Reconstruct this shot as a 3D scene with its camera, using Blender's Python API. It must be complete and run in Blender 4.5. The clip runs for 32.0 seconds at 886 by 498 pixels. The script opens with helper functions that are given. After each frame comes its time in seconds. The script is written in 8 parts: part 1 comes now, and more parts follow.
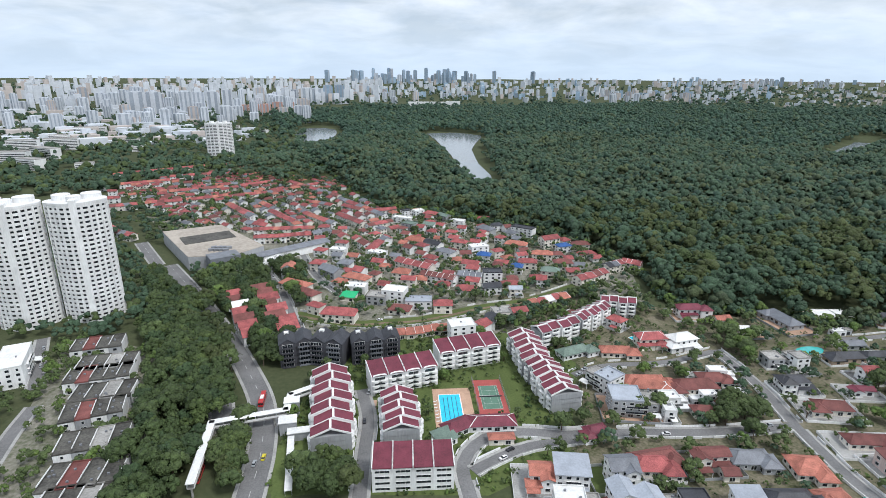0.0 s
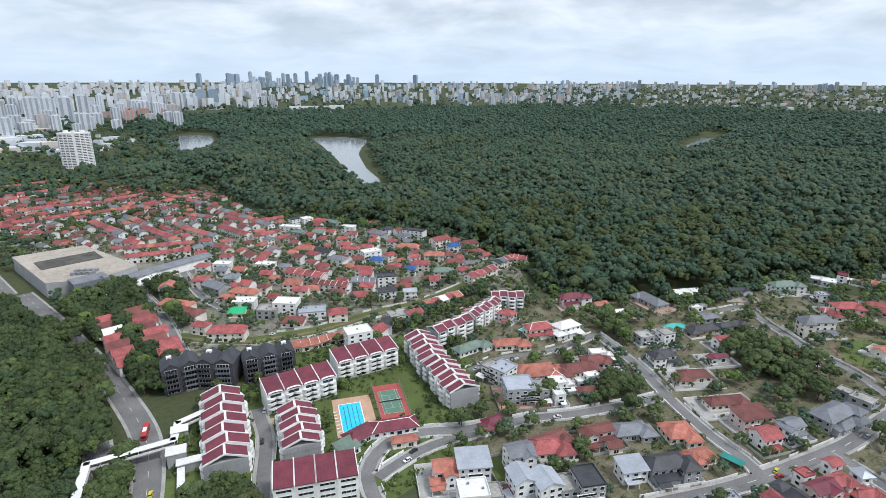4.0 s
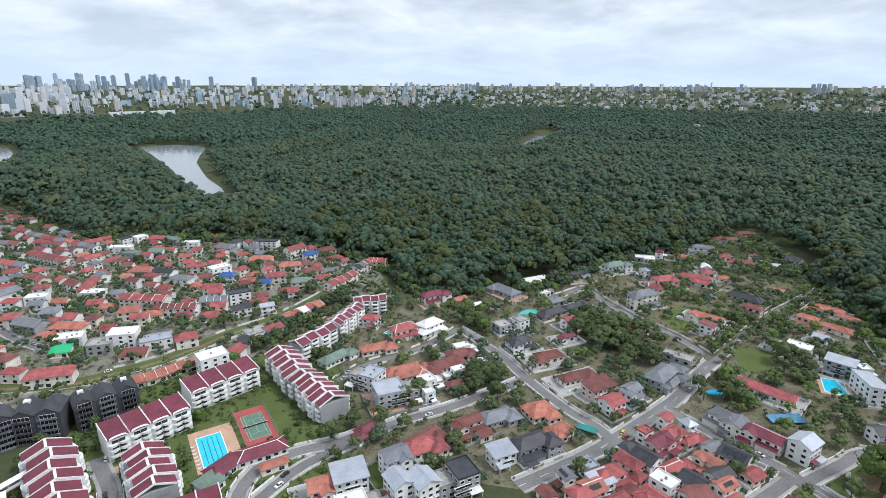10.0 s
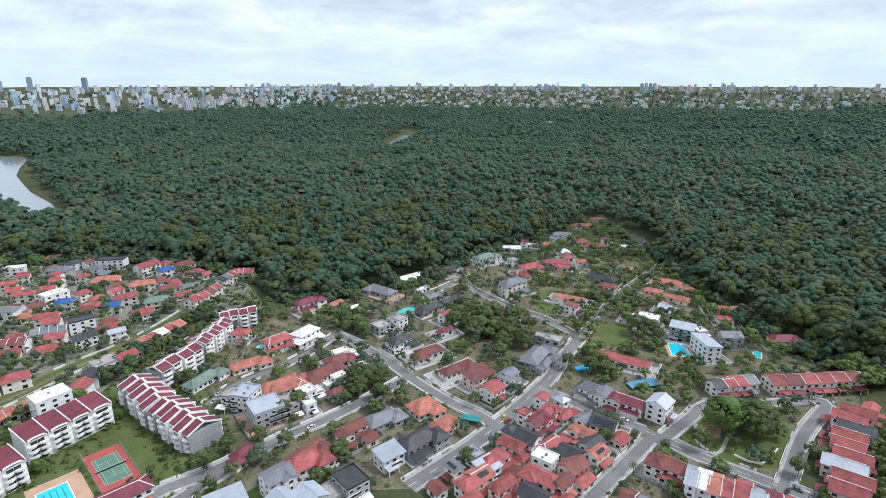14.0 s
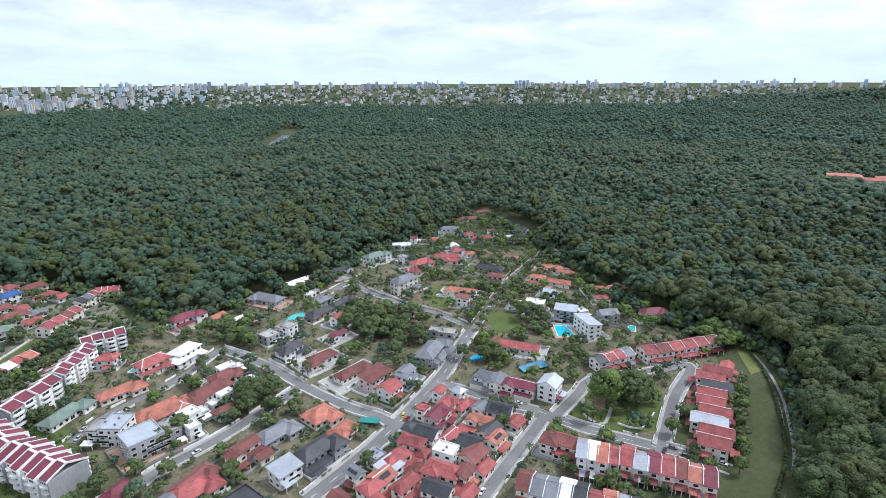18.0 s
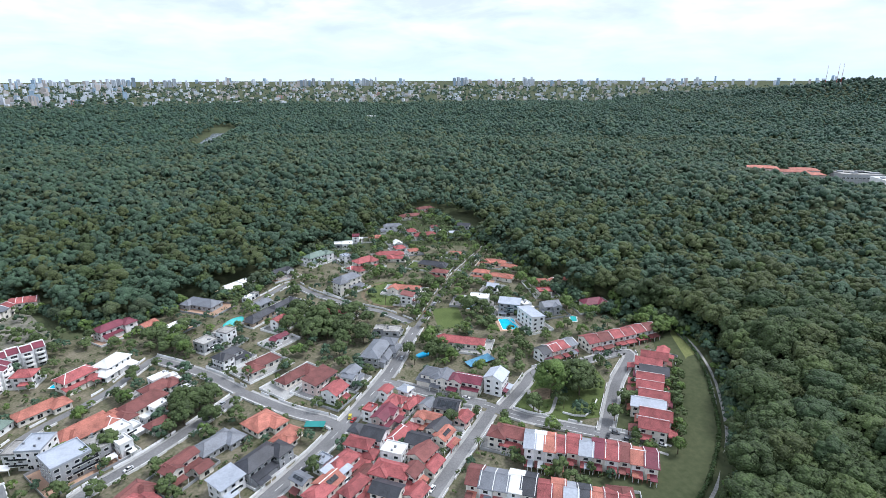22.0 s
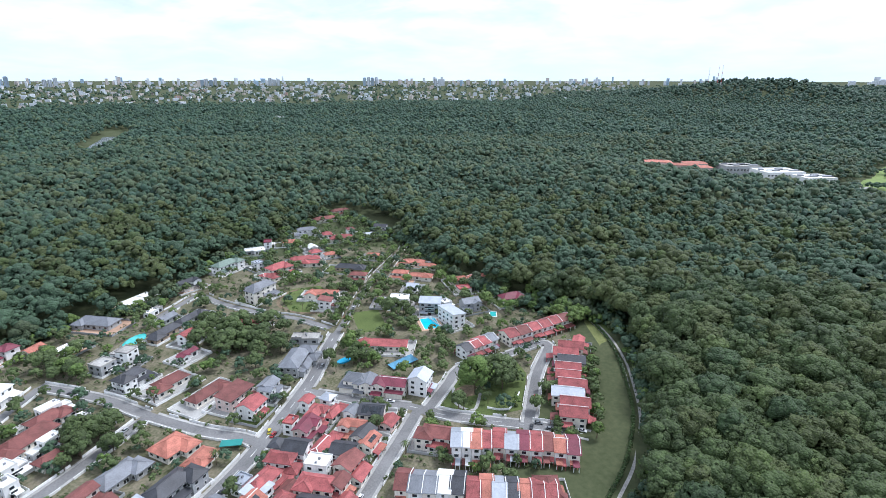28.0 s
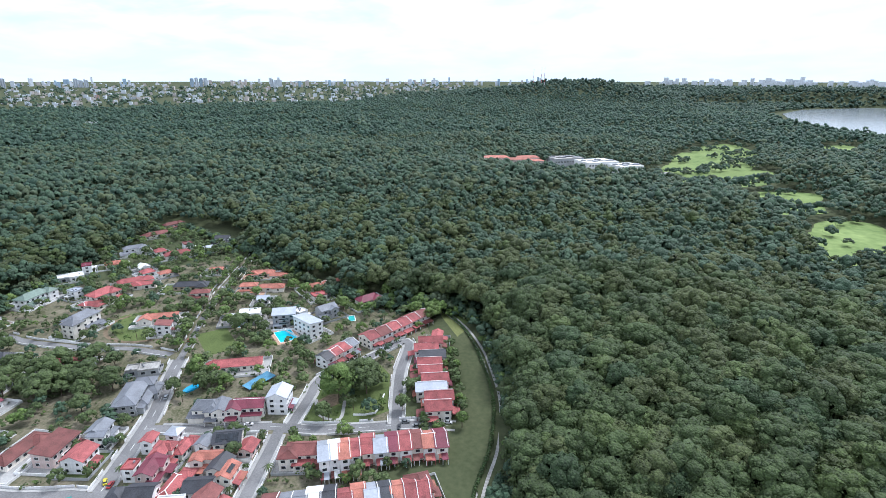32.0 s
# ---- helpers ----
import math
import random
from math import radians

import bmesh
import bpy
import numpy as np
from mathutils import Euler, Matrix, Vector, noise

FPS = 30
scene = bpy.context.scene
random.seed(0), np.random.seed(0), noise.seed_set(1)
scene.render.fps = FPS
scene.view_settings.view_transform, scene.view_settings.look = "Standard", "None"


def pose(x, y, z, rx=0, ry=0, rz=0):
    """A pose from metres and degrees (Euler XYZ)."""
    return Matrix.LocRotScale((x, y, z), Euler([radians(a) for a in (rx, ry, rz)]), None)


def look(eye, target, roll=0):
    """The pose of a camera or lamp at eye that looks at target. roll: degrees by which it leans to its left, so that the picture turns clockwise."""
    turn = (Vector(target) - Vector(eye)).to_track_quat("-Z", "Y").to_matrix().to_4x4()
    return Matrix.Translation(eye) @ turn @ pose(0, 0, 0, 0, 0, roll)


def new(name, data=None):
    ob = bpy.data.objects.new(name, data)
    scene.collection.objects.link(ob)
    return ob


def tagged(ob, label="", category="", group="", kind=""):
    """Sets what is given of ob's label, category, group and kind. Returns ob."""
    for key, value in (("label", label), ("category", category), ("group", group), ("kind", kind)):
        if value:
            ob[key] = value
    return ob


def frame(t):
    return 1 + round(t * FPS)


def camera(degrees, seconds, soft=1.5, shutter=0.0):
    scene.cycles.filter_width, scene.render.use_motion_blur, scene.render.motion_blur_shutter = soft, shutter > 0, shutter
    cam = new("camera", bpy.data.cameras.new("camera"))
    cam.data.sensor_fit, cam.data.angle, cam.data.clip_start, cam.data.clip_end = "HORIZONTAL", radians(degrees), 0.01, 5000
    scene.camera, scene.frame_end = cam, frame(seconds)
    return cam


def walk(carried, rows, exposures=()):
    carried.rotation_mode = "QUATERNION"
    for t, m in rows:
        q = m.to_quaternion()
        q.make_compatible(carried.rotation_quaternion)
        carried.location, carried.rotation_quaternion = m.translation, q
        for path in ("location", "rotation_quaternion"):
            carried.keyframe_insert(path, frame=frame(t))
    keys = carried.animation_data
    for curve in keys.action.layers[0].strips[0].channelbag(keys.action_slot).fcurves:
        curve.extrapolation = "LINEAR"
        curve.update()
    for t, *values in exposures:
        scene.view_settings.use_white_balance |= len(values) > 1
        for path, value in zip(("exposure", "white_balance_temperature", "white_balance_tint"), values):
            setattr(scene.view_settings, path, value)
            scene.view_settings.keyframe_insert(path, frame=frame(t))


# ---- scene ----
cam = camera(77.94, 32.0, 0.65)
# seconds, place in metres, turn in degrees
ROWS = [
    (0.0, 0.00, -0.00, 170.00, 72.401, -0.309, 0.098),
    (0.5, 0.25, -0.45, 170.25, 72.459, -0.288, -0.988),
    (1.0, 0.49, -0.86, 170.49, 72.502, -0.274, -2.354),
    (1.5, 0.69, -1.21, 170.72, 72.556, -0.260, -3.858),
    (2.0, 0.85, -1.48, 170.94, 72.579, -0.248, -5.874),
    (2.5, 0.97, -1.68, 171.15, 72.629, -0.232, -7.577),
    (3.0, 1.05, -1.79, 171.35, 72.683, -0.223, -9.219),
    (3.5, 1.11, -1.85, 171.53, 72.725, -0.220, -10.419),
    (5.5, 1.17, -1.53, 172.15, 72.827, -0.171, -15.115),
    (6.0, 1.16, -1.42, 172.29, 72.871, -0.159, -16.331),
    (6.5, 1.15, -1.30, 172.41, 72.900, -0.134, -17.665),
    (7.0, 1.13, -1.16, 172.51, 72.938, -0.133, -18.960),
    (7.5, 1.12, -1.00, 172.59, 72.973, -0.152, -20.314),
    (8.0, 1.11, -0.82, 172.64, 73.016, -0.174, -21.672),
    (8.5, 1.11, -0.62, 172.65, 73.029, -0.174, -23.100),
    (9.0, 1.13, -0.39, 172.63, 73.031, -0.154, -24.393),
    (9.5, 1.19, -0.11, 172.57, 73.019, -0.146, -25.674),
    (10.0, 1.28, 0.21, 172.48, 73.019, -0.157, -27.021),
    (10.5, 1.42, 0.56, 172.38, 73.026, -0.118, -28.480),
    (11.0, 1.61, 0.94, 172.26, 73.067, -0.121, -30.106),
    (11.5, 1.84, 1.33, 172.11, 73.093, -0.124, -31.642),
    (12.0, 2.11, 1.70, 171.93, 73.095, -0.134, -33.589),
    (12.5, 2.43, 2.05, 171.74, 73.128, -0.109, -35.657),
    (13.0, 2.78, 2.37, 171.52, 73.139, -0.083, -37.011),
    (13.5, 3.16, 2.65, 171.29, 73.103, -0.045, -38.912),
    (14.0, 3.56, 2.92, 171.05, 73.081, 0.001, -40.813),
    (14.5, 3.99, 3.18, 170.81, 73.079, 0.037, -42.234),
    (16.5, 6.04, 3.34, 170.04, 72.936, 0.224, -48.034),
    (17.0, 6.47, 3.44, 169.86, 72.926, 0.288, -49.481),
    (17.5, 6.87, 3.56, 169.68, 72.903, 0.306, -51.161),
    (18.0, 7.25, 3.71, 169.50, 72.881, 0.316, -52.712),
    (18.5, 7.59, 3.86, 169.33, 72.857, 0.317, -53.704),
    (19.0, 7.91, 4.03, 169.17, 72.800, 0.283, -54.308),
    (19.5, 8.20, 4.19, 169.00, 72.757, 0.269, -55.474),
    (20.0, 8.48, 4.36, 168.84, 72.738, 0.248, -56.606),
    (20.5, 8.72, 4.52, 168.67, 72.667, 0.208, -57.066),
    (21.0, 8.94, 4.69, 168.51, 72.623, 0.147, -57.416),
    (21.5, 9.15, 4.86, 168.34, 72.610, 0.111, -58.134),
    (22.0, 9.33, 5.03, 168.18, 72.583, 0.110, -58.852),
    (22.5, 9.51, 5.19, 168.04, 72.581, 0.103, -59.623),
    (23.0, 9.69, 5.36, 167.91, 72.569, 0.079, -60.303),
    (23.5, 9.88, 5.53, 167.80, 72.556, 0.058, -60.920),
    (24.0, 10.09, 5.68, 167.71, 72.552, 0.031, -61.598),
    (24.5, 10.30, 5.83, 167.64, 72.582, 0.025, -62.458),
    (25.0, 10.53, 5.98, 167.58, 72.608, 0.025, -63.437),
    (25.5, 10.78, 6.13, 167.53, 72.615, 0.031, -64.214),
    (27.5, 11.93, 6.62, 167.34, 72.597, -0.028, -66.935),
    (28.0, 12.26, 6.70, 167.31, 72.587, -0.055, -67.780),
    (28.5, 12.60, 6.76, 167.27, 72.608, -0.040, -68.703),
    (29.0, 12.95, 6.80, 167.25, 72.607, -0.052, -70.196),
    (29.5, 13.31, 6.80, 167.22, 72.629, -0.043, -72.883),
    (30.0, 13.68, 6.77, 167.21, 72.638, -0.058, -74.906),
    (30.5, 14.05, 6.73, 167.19, 72.645, -0.036, -77.432),
    (31.0, 14.42, 6.68, 167.19, 72.667, -0.028, -80.578),
    (31.5, 14.79, 6.63, 167.18, 72.665, -0.020, -82.675),
    (32.0, 15.17, 6.57, 167.17, 72.660, -0.037, -83.652),
]
walk(cam, [(t, pose(x, y, z, rx, ry, rz)) for t, x, y, z, rx, ry, rz in ROWS],
     [(0, -0.06, 6040, 10), (6, -0.05, 6040, 10), (13, 0.05, 5960, 11), (19, 0.23, 5820, 12), (25, 0.34, 5730, 12), (32, 0.47, 5690, 12)])

# ---- sky and sun: bright, thinly overcast noon ----
world = bpy.data.worlds.new("sky")
scene.world = world
world.use_nodes = True
wt = world.node_tree
wt.nodes.clear()


def wnode(kind):
    return wt.nodes.new(kind)


def wmath(operation):
    n = wnode("ShaderNodeMath")
    n.operation = operation
    return n


def wmix(blend="MIX"):
    n = wnode("ShaderNodeMix")
    n.data_type, n.blend_type = "RGBA", blend
    return n


w_out = wnode("ShaderNodeOutputWorld")
w_bg = wnode("ShaderNodeBackground")
w_sky = wnode("ShaderNodeTexSky")
w_sky.sky_type, w_sky.sun_disc = "NISHITA", False
w_sky.sun_elevation, w_sky.sun_rotation = radians(58), radians(129)
w_sky.dust_density = 3.0
w_gain = wmix("MULTIPLY")
w_gain.inputs[0].default_value = 1.0
w_gain.inputs[7].default_value = (0.10, 0.10, 0.10, 1)
w_coord = wnode("ShaderNodeTexCoord")
w_sep = wnode("ShaderNodeSeparateXYZ")
wt.links.new(w_coord.outputs["Generated"], w_sep.inputs[0])
# flatten the dome into a cloud layer: x / (z + 0.2), y / (z + 0.2)
w_up = wmath("ADD")
w_up.inputs[1].default_value = 0.20
w_abs = wmath("MAXIMUM")
w_abs.inputs[1].default_value = 0.0
wt.links.new(w_sep.outputs[2], w_abs.inputs[0])
wt.links.new(w_abs.outputs[0], w_up.inputs[0])
w_dx, w_dy = wmath("DIVIDE"), wmath("DIVIDE")
for n, k in ((w_dx, 0), (w_dy, 1)):
    wt.links.new(w_sep.outputs[k], n.inputs[0])
    wt.links.new(w_up.outputs[0], n.inputs[1])
w_flat = wnode("ShaderNodeCombineXYZ")
wt.links.new(w_dx.outputs[0], w_flat.inputs[0])
wt.links.new(w_dy.outputs[0], w_flat.inputs[1])
w_cloud = wnode("ShaderNodeTexNoise")
w_cloud.inputs["Scale"].default_value = 1.5
w_cloud.inputs["Detail"].default_value = 7.0
w_cloud.inputs["Roughness"].default_value = 0.55
w_cloud.inputs["Distortion"].default_value = 0.4
wt.links.new(w_flat.outputs[0], w_cloud.inputs["Vector"])
w_cover = wnode("ShaderNodeMapRange")
w_cover.inputs[1].default_value, w_cover.inputs[2].default_value = 0.36, 0.60
w_cover.inputs[3].default_value, w_cover.inputs[4].default_value = 0.45, 0.97
wt.links.new(w_cloud.outputs[0], w_cover.inputs[0])
# cloud bodies: white, with greyer undersides
w_shade = wnode("ShaderNodeTexNoise")
w_shade.inputs["Scale"].default_value = 3.4
w_shade.inputs["Detail"].default_value = 6.0
wt.links.new(w_flat.outputs[0], w_shade.inputs["Vector"])
w_body = wnode("ShaderNodeValToRGB")
w_body.color_ramp.elements[0].position, w_body.color_ramp.elements[0].color = 0.36, (0.80, 0.86, 0.93, 1)
w_body.color_ramp.elements[1].position, w_body.color_ramp.elements[1].color = 0.58, (0.96, 0.985, 1.0, 1)
wt.links.new(w_shade.outputs[0], w_body.inputs[0])
w_mix = wmix()
wt.links.new(w_sky.outputs[0], w_gain.inputs[6])
wt.links.new(w_cover.outputs[0], w_mix.inputs[0])
wt.links.new(w_gain.outputs[2], w_mix.inputs[6])
wt.links.new(w_body.outputs[0], w_mix.inputs[7])
# pale haze along the horizon
w_low = wnode("ShaderNodeMapRange")
w_low.interpolation_type = "SMOOTHSTEP"
w_low.inputs[1].default_value, w_low.inputs[2].default_value = 0.0, 0.16
w_low.inputs[3].default_value, w_low.inputs[4].default_value = 0.85, 0.0
wt.links.new(w_abs.outputs[0], w_low.inputs[0])
w_air = wmix()
w_air.inputs[7].default_value = (0.66, 0.78, 0.90, 1)
wt.links.new(w_low.outputs[0], w_air.inputs[0])
wt.links.new(w_mix.outputs[2], w_air.inputs[6])
wt.links.new(w_air.outputs[2], w_bg.inputs[0])
w_bg.inputs[1].default_value = 1.10
wt.links.new(w_bg.outputs[0], w_out.inputs[0])

sun = new("sun", bpy.data.lights.new("sun", "SUN"))
sun.data.energy, sun.data.angle, sun.data.color = 2.5, radians(16), (1.0, 0.96, 0.9)
sun.matrix_world = look((0, 0, 300), (-150, 120, 0))


# ---- materials ----
def surface(name, colour, rough=0.7, vary=0.15, coarse=0.15, fine=3.0, second=None, bump=0.0, metal=0.0, rand=0.12, streak=0.0, spec=0.4):
    """A surface with grain at two sizes, a shift of tone from object to object, and optional upright streaks."""
    m = bpy.data.materials.new(name)
    m.use_nodes = True
    t = m.node_tree
    b = t.nodes["Principled BSDF"]
    b.inputs["Roughness"].default_value, b.inputs["Metallic"].default_value = rough, metal
    b.inputs["Specular IOR Level"].default_value = spec
    co = t.nodes.new("ShaderNodeNewGeometry")
    n1, n2 = t.nodes.new("ShaderNodeTexNoise"), t.nodes.new("ShaderNodeTexNoise")
    n1.inputs["Scale"].default_value, n2.inputs["Scale"].default_value = coarse, fine
    n1.inputs["Detail"].default_value, n2.inputs["Detail"].default_value = 3, 4
    if streak:
        mp = t.nodes.new("ShaderNodeMapping")
        mp.inputs["Scale"].default_value = (1, 1, streak)
        t.links.new(co.outputs["Position"], mp.inputs[0])
        t.links.new(mp.outputs[0], n2.inputs["Vector"])
    else:
        t.links.new(co.outputs["Position"], n2.inputs["Vector"])
    t.links.new(co.outputs["Position"], n1.inputs["Vector"])
    add = t.nodes.new("ShaderNodeMath")
    add.operation = "ADD"
    t.links.new(n1.outputs[0], add.inputs[0])
    t.links.new(n2.outputs[0], add.inputs[1])
    ramp = t.nodes.new("ShaderNodeMapRange")
    ramp.inputs[1].default_value, ramp.inputs[2].default_value = 0.7, 1.3
    t.links.new(add.outputs[0], ramp.inputs[0])
    mix = t.nodes.new("ShaderNodeMix")
    mix.data_type = "RGBA"
    dark = second or tuple(c * (1 - 1.6 * vary) for c in colour)
    lite = colour if second else tuple(min(1, c * (1 + vary)) for c in colour)
    mix.inputs[6].default_value, mix.inputs[7].default_value = (*dark, 1), (*lite, 1)
    t.links.new(ramp.outputs[0], mix.inputs[0])
    info = t.nodes.new("ShaderNodeObjectInfo")
    tone = t.nodes.new("ShaderNodeMapRange")
    tone.inputs[3].default_value, tone.inputs[4].default_value = 1 - rand, 1 + rand
    t.links.new(info.outputs["Random"], tone.inputs[0])
    hsv = t.nodes.new("ShaderNodeHueSaturation")
    t.links.new(tone.outputs[0], hsv.inputs["Value"])
    t.links.new(mix.outputs[2], hsv.inputs["Color"])
    t.links.new(hsv.outputs[0], b.inputs["Base Color"])
    if bump:
        bu = t.nodes.new("ShaderNodeBump")
        bu.inputs["Strength"].default_value = bump
        bu.inputs["Distance"].default_value = 0.3
        t.links.new(n2.outputs[0], bu.inputs["Height"])
        t.links.new(bu.outputs[0], b.inputs["Normal"])
    return m


def foliage(name, dark, lite, fine=1.3, coarse=0.03, clump=0.95):
    """Leaves: each leaf clump takes its own tone, and whole crowns differ."""
    m = surface(name, lite, 0.68, 0.2, coarse, fine, dark, 0.9, spec=0.26)
    t = m.node_tree
    t.nodes["Bump"].inputs["Distance"].default_value = 0.25
    geo = t.nodes.new("ShaderNodeNewGeometry")
    hsv = t.nodes["Hue/Saturation/Value"]
    isl = t.nodes.new("ShaderNodeMapRange")
    isl.inputs[3].default_value, isl.inputs[4].default_value = 0.84, 1.18
    t.links.new(geo.outputs["Random Per Island"], isl.inputs[0])
    # sprays of leaves about a metre across, each with its own tone and its own swelling
    spray = t.nodes.new("ShaderNodeTexVoronoi")
    spray.inputs["Scale"].default_value = clump
    t.links.new(geo.outputs["Position"], spray.inputs["Vector"])
    split = t.nodes.new("ShaderNodeSeparateColor")
    t.links.new(spray.outputs["Color"], split.inputs[0])
    tint = t.nodes.new("ShaderNodeMapRange")
    tint.inputs[3].default_value, tint.inputs[4].default_value = 0.74, 1.28
    t.links.new(split.outputs[0], tint.inputs[0])
    both = t.nodes.new("ShaderNodeMath")
    both.operation = "MULTIPLY"
    t.links.new(isl.outputs[0], both.inputs[0])
    t.links.new(tint.outputs[0], both.inputs[1])
    swell = t.nodes.new("ShaderNodeBump")
    swell.invert = True
    swell.inputs["Strength"].default_value, swell.inputs["Distance"].default_value = 1.0, 0.55 / clump
    t.links.new(spray.outputs["Distance"], swell.inputs["Height"])
    t.links.new(t.nodes["Bump"].outputs[0], swell.inputs["Normal"])
    t.links.new(swell.outputs[0], t.nodes["Principled BSDF"].inputs["Normal"])
    h2 = t.nodes.new("ShaderNodeHueSaturation")
    t.links.new(both.outputs[0], h2.inputs["Value"])
    t.links.new(hsv.outputs[0], h2.inputs["Color"])
    t.links.new(h2.outputs[0], t.nodes["Principled BSDF"].inputs["Base Color"])
    return m


def glassy(name, colour, rough=0.08):
    m = surface(name, colour, rough, 0.3, 0.2, 0.6, spec=0.6)
    return m


RED = surface("clay_tile_red", (0.32, 0.088, 0.086), 0.75, 0.32, 0.25, 2.2, rand=0.25, bump=0.2)
ORANGE = surface("clay_tile_orange", (0.40, 0.150, 0.108), 0.75, 0.28, 0.25, 2.2, rand=0.15, bump=0.2)
MAROON = surface("tile_maroon", (0.17, 0.035, 0.055), 0.6, 0.22, 0.2, 2.0, rand=0.12, bump=0.2)
BROWN = surface("tile_brown", (0.19, 0.068, 0.060), 0.75, 0.25, 0.25, 2.2, rand=0.2, bump=0.2)
SLATE = surface("roof_slate_grey", (0.17, 0.18, 0.20), 0.6, 0.2, 0.2, 2.0, rand=0.2, bump=0.2)
DARK = surface("roof_charcoal", (0.045, 0.047, 0.055), 0.55, 0.3, 0.2, 2.0, rand=0.2, bump=0.2)
SILVER = surface("roof_metal_silver", (0.42, 0.45, 0.50), 0.4, 0.12, 0.2, 1.2, rand=0.12, metal=0.3)
BLUE = surface("roof_metal_blue", (0.03, 0.10, 0.30), 0.45, 0.2, 0.2, 1.2, rand=0.1)
GREEN = surface("roof_metal_green", (0.16, 0.22, 0.18), 0.55, 0.2, 0.2, 1.2, rand=0.1)
BRIGHT_GREEN = surface("roof_sheet_bright_green", (0.03, 0.42, 0.17), 0.5, 0.1, 0.2, 1.2)
PALE = surface("roof_white_membrane", (0.74, 0.74, 0.72), 0.7, 0.1, 0.12, 0.8, rand=0.06)
CONCRETE = surface("roof_concrete", (0.34, 0.33, 0.31), 0.85, 0.25, 0.12, 1.0, rand=0.12)
MOSSY = surface("roof_flat_weathered", (0.13, 0.125, 0.11), 0.9, 0.35, 0.12, 0.9, (0.035, 0.033, 0.03), rand=0.2)
ROOFS = {"R": RED, "O": ORANGE, "M": MAROON, "N": BROWN, "G": SLATE, "D": DARK, "S": SILVER, "B": BLUE, "E": GREEN, "W": PALE, "C": CONCRETE, "L": BRIGHT_GREEN, "K": MOSSY}
WHITE = surface("wall_white_plaster", (0.78, 0.78, 0.77), 0.85, 0.10, 0.15, 1.6, rand=0.08, streak=0.15)
CREAM = surface("wall_cream_plaster", (0.75, 0.71, 0.64), 0.85, 0.12, 0.15, 1.6, rand=0.1, streak=0.15)
PINK = surface("wall_pink_plaster", (0.68, 0.55, 0.51), 0.85, 0.12, 0.15, 1.6, rand=0.1, streak=0.15)
GREY = surface("wall_grey_plaster", (0.36, 0.37, 0.38), 0.85, 0.12, 0.15, 1.6, rand=0.1, streak=0.15)
CHARCOAL = surface("wall_charcoal", (0.07, 0.07, 0.08), 0.7, 0.2, 0.15, 1.6, rand=0.15, streak=0.15)
SAND = surface("wall_sand_render", (0.42, 0.33, 0.25), 0.85, 0.15, 0.15, 1.6, rand=0.12, streak=0.15)
WALLS = {"w": WHITE, "c": CREAM, "p": PINK, "g": GREY, "d": CHARCOAL, "s": SAND}
TRIM = surface("trim_white_paint", (0.78, 0.78, 0.76), 0.6, 0.06, 0.3, 2.0, rand=0.04)
GLASS = glassy("window_glass", (0.022, 0.027, 0.033), 0.1)
WOOD = surface("door_wood", (0.12, 0.06, 0.035), 0.6, 0.3, 0.4, 4.0, rand=0.2)
STEEL = surface("painted_steel", (0.25, 0.26, 0.28), 0.5, 0.1, 0.3, 2.0, metal=0.3)
ASPHALT = surface("asphalt", (0.185, 0.183, 0.182), 0.9, 0.22, 0.06, 1.3, rand=0.03)
PAVING = surface("pavement_concrete", (0.36, 0.355, 0.34), 0.9, 0.18, 0.1, 1.2, rand=0.05)
MARKING = surface("road_paint_white", (0.62, 0.62, 0.60), 0.7, 0.15, 0.3, 2.5)
YELLOW = surface("road_paint_yellow", (0.55, 0.36, 0.06), 0.7, 0.15, 0.3, 2.5)
TERRA = surface("paving_terracotta", (0.46, 0.30, 0.21), 0.85, 0.15, 0.2, 2.0)
COURT_RED = surface("court_red_acrylic", (0.36, 0.085, 0.075), 0.85, 0.12, 0.2, 1.5)
COURT_GREEN = surface("court_green_acrylic", (0.12, 0.22, 0.16), 0.85, 0.12, 0.2, 1.5)
POOL = surface("pool_water_blue", (0.03, 0.50, 0.66), 0.08, 0.12, 0.25, 0.9, rand=0.12, bump=0.05, spec=0.5)
TEAL = surface("pool_water_teal", (0.06, 0.42, 0.40), 0.08, 0.12, 0.25, 0.9, rand=0.05, bump=0.05)
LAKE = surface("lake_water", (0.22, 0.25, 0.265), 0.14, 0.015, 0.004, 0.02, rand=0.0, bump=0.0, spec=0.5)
LAWN = surface("lawn_grass", (0.125, 0.160, 0.055), 0.95, 0.25, 0.05, 0.9, (0.075, 0.10, 0.035), 0.3, spec=0.1)
FIELD = surface("open_grass_strip", (0.21, 0.22, 0.09), 0.95, 0.25, 0.04, 0.6, (0.125, 0.15, 0.055), 0.3, spec=0.1)
FAIRWAY = surface("golf_fairway", (0.25, 0.32, 0.12), 0.95, 0.2, 0.016, 0.1, (0.13, 0.19, 0.065), 0.1, spec=0.1)
SOIL = surface("ground_soil_and_grass", (0.085, 0.095, 0.05), 0.95, 0.3, 0.02, 0.35, (0.05, 0.062, 0.03), 0.4, spec=0.1)
ESTATE = surface("estate_ground", (0.29, 0.27, 0.235), 0.95, 0.3, 0.06, 0.5, (0.075, 0.09, 0.045), 0.2, spec=0.1)
GARDEN = surface("garden_ground", (0.24, 0.21, 0.155), 0.95, 0.3, 0.08, 0.7, (0.066, 0.076, 0.034), 0.3, spec=0.1)
